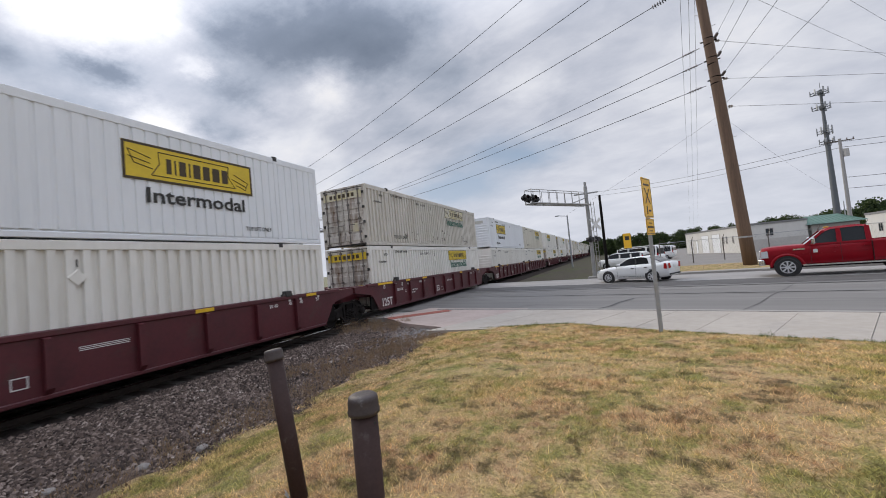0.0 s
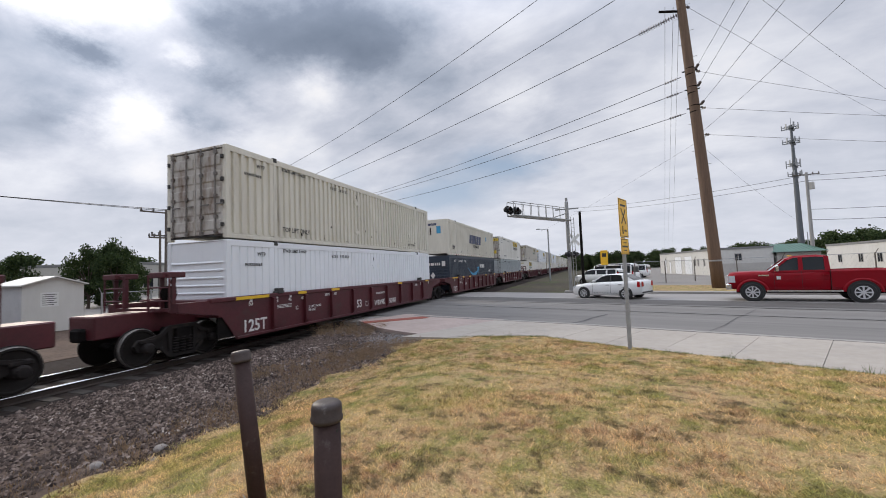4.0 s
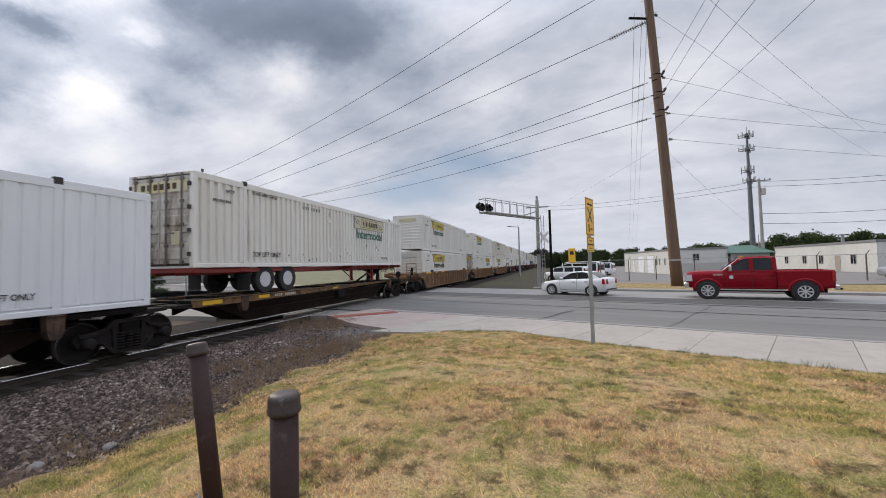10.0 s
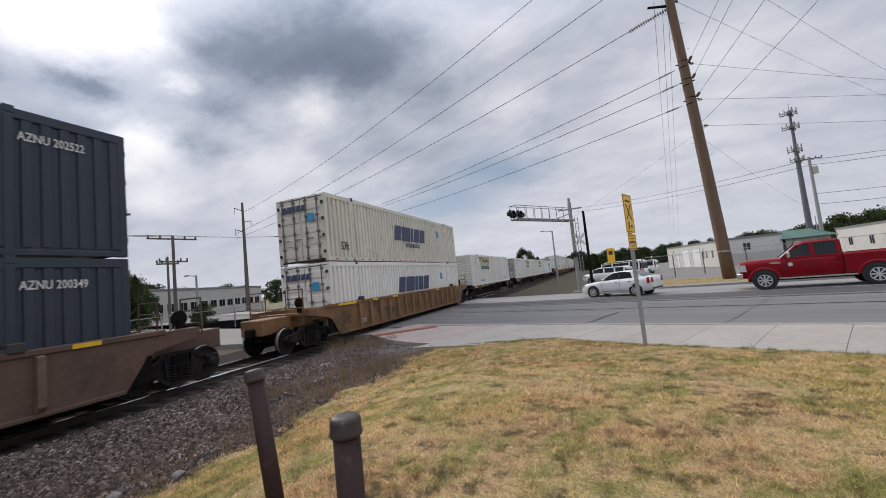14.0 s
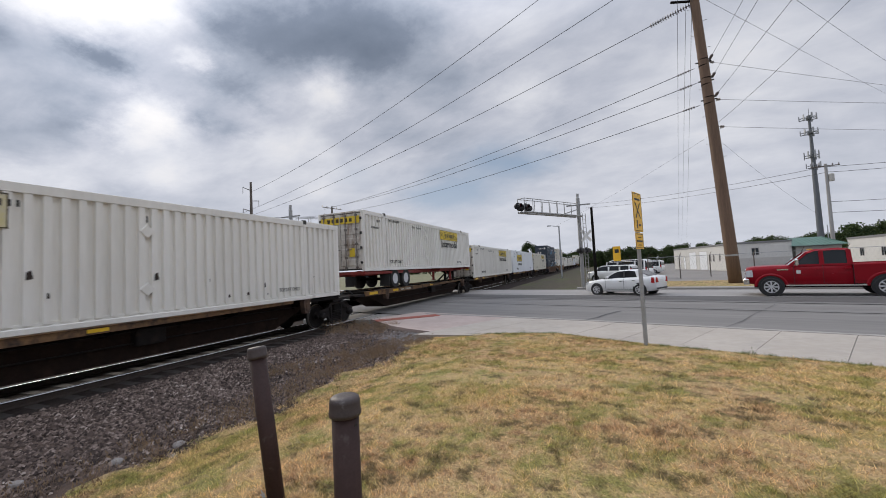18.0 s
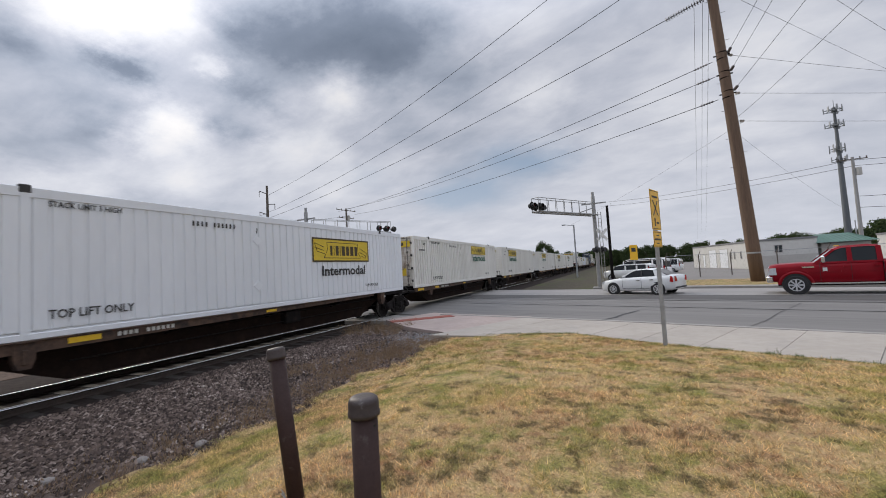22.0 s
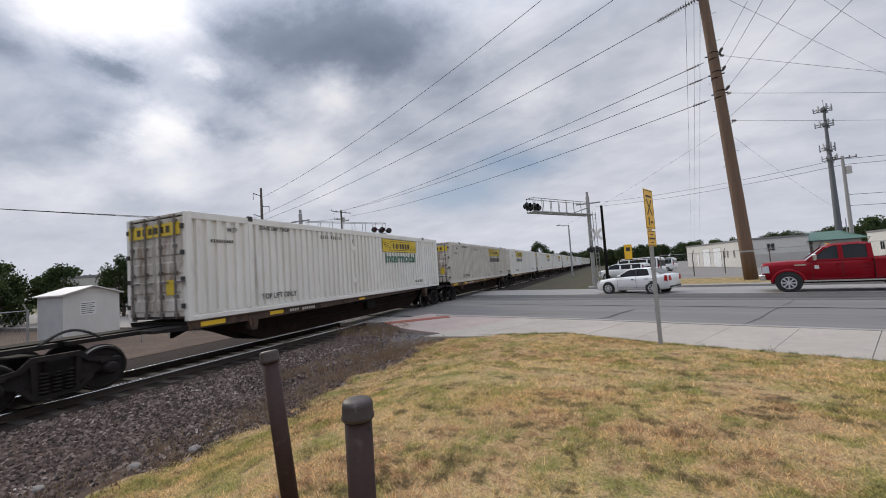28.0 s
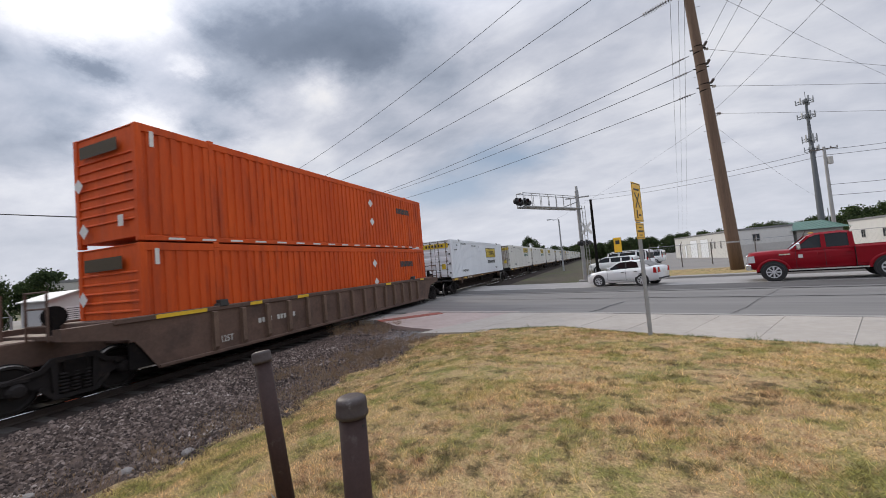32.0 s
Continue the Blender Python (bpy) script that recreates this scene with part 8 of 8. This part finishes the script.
def arch(c, x, y, r, mat="trim_black"):
    s = 1 if y > 0 else -1
    # black disc on the body side, painting in the shaded hollow round the wheel
    part("wheel_arch", Shape().turned([(r, -0.12), (r, 0.004), (r * 0.5, 0.004)], (0, 0, 0), 26, "y"), M[mat], c, at=Matrix.Translation((x, y, r * 0.92)) @ Matrix.Diagonal((1, s, 1, 1)))


def panel(c, name, pts, y, mat, label="", thick=0.006, lean=None):
    """A flat panel on a car's side at both sides: points are (x, z)."""
    for s in (-1, 1):
        sh = Shape()
        n = len(pts)
        f = lean or (lambda z: 0.0)
        sh.add([(a, s * (y - f(b)), b) for a, b in pts] + [(a, s * (y - f(b) + thick), b) for a, b in pts], [tuple(range(n)), tuple(range(n, 2 * n))] + [(i, (i + 1) % n, n + (i + 1) % n, n + i) for i in range(n)])
        part(name, sh, M[mat], c, label)


def sedan(at, paint, label):
    c = thing("car", label, "car", "", at)
    st = [(2.40, 0.35, 0.62, 0.62), (2.33, 0.24, 0.72, 0.78), (2.1, 0.20, 0.80, 0.87), (1.4, 0.20, 0.90, 0.90), (0.85, 0.20, 0.955, 0.91), (0, 0.20, 0.985, 0.915), (-1.0, 0.20, 1.01, 0.915), (-1.7, 0.22, 1.04, 0.91), (-2.15, 0.26, 1.06, 0.87), (-2.38, 0.34, 1.03, 0.80), (-2.44, 0.42, 0.94, 0.74)]
    b = part("body", loft(st, body_ring), M[paint], c, smooth=True)
    cab = [(0.95, 0.96, 0.97, 0.78), (0.35, 0.97, 1.28, 0.72), (-0.05, 0.98, 1.415, 0.66), (-0.75, 1.0, 1.45, 0.655), (-1.25, 1.0, 1.39, 0.66), (-1.75, 1.03, 1.19, 0.70), (-1.98, 1.05, 1.06, 0.74)]
    ring = lambda x, zl, zt, w: [(x, -w - 0.12 * (1.45 - zl), zl), (x, -w, zt - 0.04), (x, -w * 0.85, zt), (x, w * 0.85, zt), (x, w, zt - 0.04), (x, w + 0.12 * (1.45 - zl), zl)]
    part("cabin_glass", loft(cab, ring), M["car_glass"], c, "dark tinted windows", smooth=False)
    roof = [(0.28, 1.29, 1.315, 0.70), (-0.05, 1.395, 1.432, 0.675), (-0.75, 1.43, 1.467, 0.67), (-1.25, 1.37, 1.408, 0.675), (-1.75, 1.17, 1.208, 0.70), (-2.0, 1.05, 1.075, 0.74)]
    rr = lambda x, zl, zt, w: [(x, -w, zl - 0.02), (x, -w * 0.86, zt), (x, w * 0.86, zt), (x, w, zl - 0.02)]
    part("roof", loft(roof[:4], rr), M[paint], c)
    ln = lambda z: 0.12 + (z - 1.0) * 0.34
    panel(c, "pillar", [(0.95, 0.97), (0.80, 0.97), (0.18, 1.30), (0.28, 1.31)], 0.925, paint, lean=ln, thick=0.012)
    panel(c, "pillar", [(-0.40, 0.99), (-0.50, 0.99), (-0.46, 1.41), (-0.38, 1.41)], 0.925, "trim_black", lean=ln, thick=0.010)
    panel(c, "pillar", [(-1.30, 1.0), (-2.02, 1.05), (-1.72, 1.20), (-1.26, 1.39), (-1.12, 1.40)], 0.925, paint, lean=ln, thick=0.012)
    wb = 1.44
    for x in (wb, -wb):
        for s in (-1, 1):
            arch(c, x, s * 0.905, 0.385)
    wheel_set(c, [(x, s * 0.83) for x in (wb, -wb) for s in (-1, 1)], 0.335, 0.23)
    panel(c, "door_gap", [(0.78, 0.36), (0.795, 0.36), (0.795, 0.95), (0.78, 0.95)], 0.914, "trim_black", thick=0.003)
    panel(c, "door_gap", [(-0.45, 0.36), (-0.465, 0.36), (-0.465, 0.97), (-0.45, 0.97)], 0.914, "trim_black", thick=0.003)
    panel(c, "door_gap", [(0.78, 0.36), (-0.98, 0.36), (-0.98, 0.345), (0.78, 0.345)], 0.905, "trim_black", thick=0.006)
    panel(c, "handle", [(-0.15, 0.80), (-0.38, 0.80), (-0.38, 0.84), (-0.15, 0.84)], 0.912, "chrome", thick=0.02)
    panel(c, "handle", [(-1.0, 0.82), (-1.22, 0.82), (-1.22, 0.86), (-1.0, 0.86)], 0.912, "chrome", thick=0.02)
    panel(c, "tail_lamp", [(-2.16, 0.72), (-2.36, 0.70), (-2.34, 1.00), (-2.20, 1.02)], 0.86, "tail_red", "red tail lamp", lean=lambda z: 0.0, thick=0.02)
    tl = Shape()
    for s in (-1, 1):
        tl.prism([(s * 0.50, 0.74), (s * 0.80, 0.72), (s * 0.79, 1.0), (s * 0.62, 1.0)], -2.45, -2.42, "x")
    part("tail_lamp", tl, M["tail_red"], c, "red tail lamp")
    panel(c, "head_lamp", [(2.05, 0.62), (2.30, 0.60), (2.26, 0.72), (2.05, 0.79)], 0.80, "head_clear", "clear head lamp", thick=0.045)
    part("grille", Shape().box(2.36, 2.42, -0.36, 0.36, 0.42, 0.68, 0.02), M["chrome"], c, "chrome grille")
    part("bumper", Shape().box(-2.47, -2.36, -0.72, 0.72, 0.36, 0.44, 0.02), M["trim_black"], c)
    part("plate", Shape().box(-2.462, -2.45, -0.16, 0.16, 0.72, 0.88), M["sign_white"], c, "blank plate")
    for s in (-1, 1):
        part("mirror", Shape().box(0.55, 0.72, s * 0.95 - 0.09, s * 0.95 + 0.09, 0.98, 1.10, 0.03), M[paint], c)
    st = Shape()
    for x in (0.0, -0.95):
        for y in (-0.36, 0.36):
            st.box(x - 0.1, x + 0.08, y - 0.22, y + 0.22, 0.6, 1.22, 0.05)
    part("seat", st, M["seat"], c, "dark seats")
    return fitted(c, 0.90, 1.03)


def pickup(at, paint, label):
    c = thing("pickup_truck", label, "pickup truck", "", at)
    H = 0.10
    st = [(3.02, 0.62, 1.13, 0.86), (2.97, 0.55, 1.26, 0.95), (2.6, 0.52, 1.32, 0.98), (1.9, 0.50, 1.345, 1.0), (1.15, 0.48, 1.335, 1.005), (0.0, 0.48, 1.35, 1.01), (-0.95, 0.48, 1.35, 1.01)]
    part("front_body", loft(st, body_ring), M[paint], c, smooth=True)
    bed = [(-0.99, 0.52, 1.36, 1.0), (-2.0, 0.52, 1.37, 1.01), (-2.9, 0.55, 1.37, 1.0), (-3.14, 0.60, 1.36, 0.97)]
    bd = part("bed", loft(bed, lambda x, zl, zt, w: [(x, -w * 0.94, zl), (x, -w, zl + 0.12), (x, -w, zt - 0.06), (x, -w + 0.05, zt), (x, -w + 0.16, zt), (x, -w + 0.17, 0.9), (x, w - 0.17, 0.9), (x, w - 0.16, zt), (x, w - 0.05, zt), (x, w, zt - 0.06), (x, w, zl + 0.12), (x, w * 0.94, zl)]), M[paint], c)
    part("tailgate", Shape().box(-3.17, -3.10, -0.80, 0.80, 0.66, 1.35, 0.02), M[paint], bd)
    part("bulkhead", Shape().box(-1.06, -0.99, -0.82, 0.82, 0.7, 1.34, 0.01), M[paint], bd)
    cab = [(1.32, 1.30, 1.32, 0.86), (0.62, 1.33, 1.86, 0.74), (0.30, 1.33, 1.99, 0.72), (-0.55, 1.34, 2.01, 0.72), (-0.86, 1.34, 1.96, 0.73), (-0.97, 1.34, 1.5, 0.85)]
    ring = lambda x, zl, zt, w: [(x, -0.93, zl), (x, -w - 0.03, zt - 0.06), (x, -w * 0.85, zt), (x, w * 0.85, zt), (x, w + 0.03, zt - 0.06), (x, 0.93, zl)]
    part("cabin_glass", loft(cab, ring), M["car_glass"], c, "dark tinted cab windows")
    roof = [(0.60, 1.86, 1.885, 0.765), (0.30, 1.975, 2.01, 0.755), (-0.55, 1.995, 2.035, 0.755), (-0.90, 1.95, 1.985, 0.765)]
    part("roof", loft(roof, lambda x, zl, zt, w: [(x, -w - 0.02, zl - 0.05), (x, -w * 0.88, zt), (x, w * 0.88, zt), (x, w + 0.02, zl - 0.05)]), M[paint], c)
    ln = lambda z: 0.26 * (z - 1.33)
    panel(c, "pillar", [(1.36, 1.31), (1.20, 1.31), (0.52, 1.86), (0.62, 1.90)], 0.955, paint, lean=ln, thick=0.012)
    panel(c, "pillar", [(0.16, 1.33), (-0.02, 1.33), (-0.02, 1.95), (0.14, 1.95)], 0.955, paint, lean=ln, thick=0.012)
    panel(c, "pillar", [(-0.80, 1.33), (-0.99, 1.33), (-0.97, 1.95), (-0.80, 1.95)], 0.955, paint, lean=ln, thick=0.012)
    panel(c, "pillar", [(1.25, 1.30), (-0.98, 1.30), (-0.98, 1.37), (1.18, 1.37)], 0.95, paint, lean=ln, thick=0.012)
    part("rear_cab", Shape().box(-1.0, -0.93, -0.80, 0.80, 1.32, 1.52, 0.01), M[paint], c)
    wb = (2.02, -2.02)
    for x in wb:
        for s in (-1, 1):
            arch(c, x, s * 1.008, 0.50)
            rows = []
            for r, o in ((0.505, 0.0), (0.505, 0.035), (0.56, 0.040), (0.62, 0.0)):
                rows.append([(r * 1.04 * math.cos(math.pi * k / 16), s * (1.0 + o), r * math.sin(math.pi * k / 16)) for k in range(17)])
            part("wheel_arch", Shape().strip(rows), M[paint], c, "flared body-coloured wheel arch", at=Matrix.Translation((x, 0, 0.46)))
    wheel_set(c, [(x, s * 0.90) for x in wb for s in (-1, 1)], 0.43, 0.28, "alloy", 8)
    for x in (1.12, 0.06, -0.97):
        panel(c, "door_gap", [(x, 0.56), (x - 0.015, 0.56), (x - 0.015, 1.34), (x, 1.34)], 1.009, "trim_black", thick=0.003)
    panel(c, "body_line", [(2.6, 0.93), (-0.98, 0.95), (-0.98, 0.965), (2.6, 0.945)], 1.004, paint, thick=0.010)
    panel(c, "running_board", [(1.45, 0.44), (-1.35, 0.44), (-1.35, 0.50), (1.45, 0.50)], 0.96, "chrome", "bright running board", thick=0.12)
    panel(c, "handle", [(0.32, 1.12), (0.14, 1.12), (0.14, 1.17), (0.32, 1.17)], 1.005, paint, thick=0.03)
    panel(c, "handle", [(-0.72, 1.13), (-0.92, 1.13), (-0.92, 1.18), (-0.72, 1.18)], 1.005, paint, thick=0.03)
    panel(c, "badge", [(1.75, 1.14), (1.32, 1.14), (1.32, 1.20), (1.75, 1.20)], 1.0, "chrome", thick=0.012)
    panel(c, "sticker", [(1.02, 0.98), (0.86, 0.98), (0.86, 1.13), (1.02, 1.13)], 1.008, "sign_white", thick=0.006)
    part("front_bumper", Shape().box(2.86, 3.14, -0.98, 0.98, 0.52, 0.80, 0.05), M["chrome"], c, "chrome front bumper")
    part("rear_bumper", Shape().box(-3.32, -3.12, -0.92, 0.92, 0.52, 0.72, 0.04), M["chrome"], c, "chrome rear bumper")
    part("tow_hitch", Shape().box(-3.62, -3.3, -0.05, 0.05, 0.46, 0.54, 0.01), M["black"], c)
    part("grille", Shape().box(2.98, 3.06, -0.70, 0.70, 0.82, 1.22, 0.03), M["chrome"], c, "chrome grille")
    panel(c, "head_lamp", [(2.72, 0.86), (3.02, 0.86), (3.00, 1.16), (2.74, 1.18)], 0.88, "head_clear", "clear head lamp", thick=0.10)
    panel(c, "tail_lamp", [(-3.02, 0.86), (-3.16, 0.86), (-3.16, 1.30), (-3.02, 1.30)], 0.97, "tail_red", "red tail lamp", thick=0.04)
    for s in (-1, 1):
        part("mirror", Shape().box(0.92, 1.06, s * 1.14 - 0.10, s * 1.14 + 0.10, 1.34, 1.62, 0.03), M["chrome"], c, "chrome tow mirror")
    st = Shape()
    for x in (0.35, -0.6):
        for y in (-0.42, 0.42):
            st.box(x - 0.12, x + 0.1, y - 0.25, y + 0.25, 0.9, 1.72, 0.06)
    part("seat", st, M["seat"], c, "dark seats")
    dk = Shape().box(-2.9, 2.7, -0.7, 0.7, 0.36, 0.56)
    part("underbody", dk, M["black"], c)
    lights = Shape()
    for y in (-0.4, 0, 0.4):
        lights.box(0.32, 0.44, y - 0.06, y + 0.06, 2.0, 2.045, 0.01)
    part("roof_marker", lights, M["reflect"], c, "amber roof markers")
    return fitted(c, 0.935, 1.06)


def fitted(c, sx, sz):
    """Shorter or taller than drawn, with round wheels."""
    fit = Matrix.Diagonal((sx, 1, sz, 1))
    for ob in list(c.children_recursive):
        if ob.name.split(".")[0] in ("wheel", "wheel_arch"):
            x, y, z = ob.matrix_basis.translation
            ob.matrix_basis = Matrix.Translation((x * (sx - 1), 0, 0)) @ ob.matrix_basis
        elif ob.parent == c or ob.parent.name.split(".")[0] == "bed":
            ob.data.transform(fit)
    return c


def van(at, paint, label, L=5.2, H=2.0):
    c = thing("van", label, "van", "vehicles parked beyond the crossing", at)
    st = [(L / 2, 0.4, 0.85, 0.75), (L / 2 - 0.15, 0.3, 1.0, 0.88), (L / 2 - 0.9, 0.28, 1.12, 0.95), (-L / 2 + 0.15, 0.3, 1.15, 0.95), (-L / 2, 0.4, 1.1, 0.9)]
    part("body", loft(st, body_ring), M[paint], c, smooth=True)
    cab = [(L / 2 - 0.75, 1.1, 1.12, 0.85), (L / 2 - 1.4, 1.1, H - 0.1, 0.78), (L / 2 - 1.8, 1.1, H, 0.78), (-L / 2 + 0.5, 1.1, H, 0.78), (-L / 2 + 0.08, 1.1, H - 0.15, 0.82)]
    ring = lambda x, zl, zt, w: [(x, -0.9, zl), (x, -w, zt - 0.06), (x, -w * 0.85, zt), (x, w * 0.85, zt), (x, w, zt - 0.06), (x, 0.9, zl)]
    part("cabin_glass", loft(cab, ring), M["car_glass"], c, "dark windows")
    roof = [(L / 2 - 1.4, H - 0.12, H - 0.08, 0.81), (L / 2 - 1.8, H - 0.02, H + 0.03, 0.81), (-L / 2 + 0.5, H - 0.02, H + 0.03, 0.81), (-L / 2 + 0.05, H - 0.18, H - 0.12, 0.83)]
    part("roof", loft(roof, lambda x, zl, zt, w: [(x, -w, zl - 0.16), (x, -w * 0.88, zt), (x, w * 0.88, zt), (x, w, zl - 0.16)]), M[paint], c)
    ln = lambda z: 0.14 * (z - 1.1)
    for x in (L / 2 - 1.0, L / 2 - 2.3, -L / 2 + 1.3, -L / 2 + 0.35):
        panel(c, "pillar", [(x, 1.1), (x - 0.16, 1.1), (x - 0.3 if x > 1 else x - 0.16, H - 0.12), (x - 0.18 if x > 1 else x, H - 0.12)], 0.91, paint, lean=ln, thick=0.012)
    for x in (L / 2 - 0.95, -L / 2 + 1.0):
        for s in (-1, 1):
            arch(c, x, s * 0.94, 0.39)
    wheel_set(c, [(x, s * 0.86) for x in (L / 2 - 0.95, -L / 2 + 1.0) for s in (-1, 1)], 0.34, 0.22)
    panel(c, "head_lamp", [(L / 2 - 0.4, 0.72), (L / 2 - 0.1, 0.70), (L / 2 - 0.14, 0.92), (L / 2 - 0.42, 0.94)], 0.86, "head_clear", thick=0.05)
    panel(c, "tail_lamp", [(-L / 2 + 0.16, 0.8), (-L / 2 + 0.04, 0.8), (-L / 2 + 0.04, 1.3), (-L / 2 + 0.16, 1.3)], 0.90, "tail_red", thick=0.03)
    return c


sedan(pose(1.36, 26.4, 0.0, 0, 0, 180 - 28), "car_white", "white four-door saloon car waiting at the crossing")
pickup(pose(9.72, 23.65, 0.02, 0, 0, 180 - 16.5), "car_red", "dark red crew cab pickup waiting in the road")
van(pose(1.3, 44, 0.0, 0, 0, 180 - 25), "car_white", "white estate car parked beyond the crossing", 4.7, 1.6)
van(pose(2.6, 47, 0.0, 0, 0, 180 - 25), "car_white", "white van parked beyond the crossing", 5.4, 2.1)
van(pose(-55, 28.0, -0.35, 0, 0, 75), "car_white", "white van parked behind the railway", 5.0, 1.9)
van(pose(-57, 32.5, -0.35, 0, 0, 70), "car_silver", "silver estate car parked behind the railway", 4.6, 1.6)
van(pose(29.5, 42.2, 0.02, 0, 0, 172), "car_silver", "silver van parked by the fence", 4.9, 1.9)
van(pose(6.0, 62, 0.0, 0, 0, 160), "car_white", "white van parked far along the yard", 5.0, 1.9)


# ---- what moves ----
def motions():
    for ob, s, z in MOVERS:
        walk(ob, [(t, pose(TRACK_X, s + V * t, z)) for t in (0.0, 32.0)])


motions()
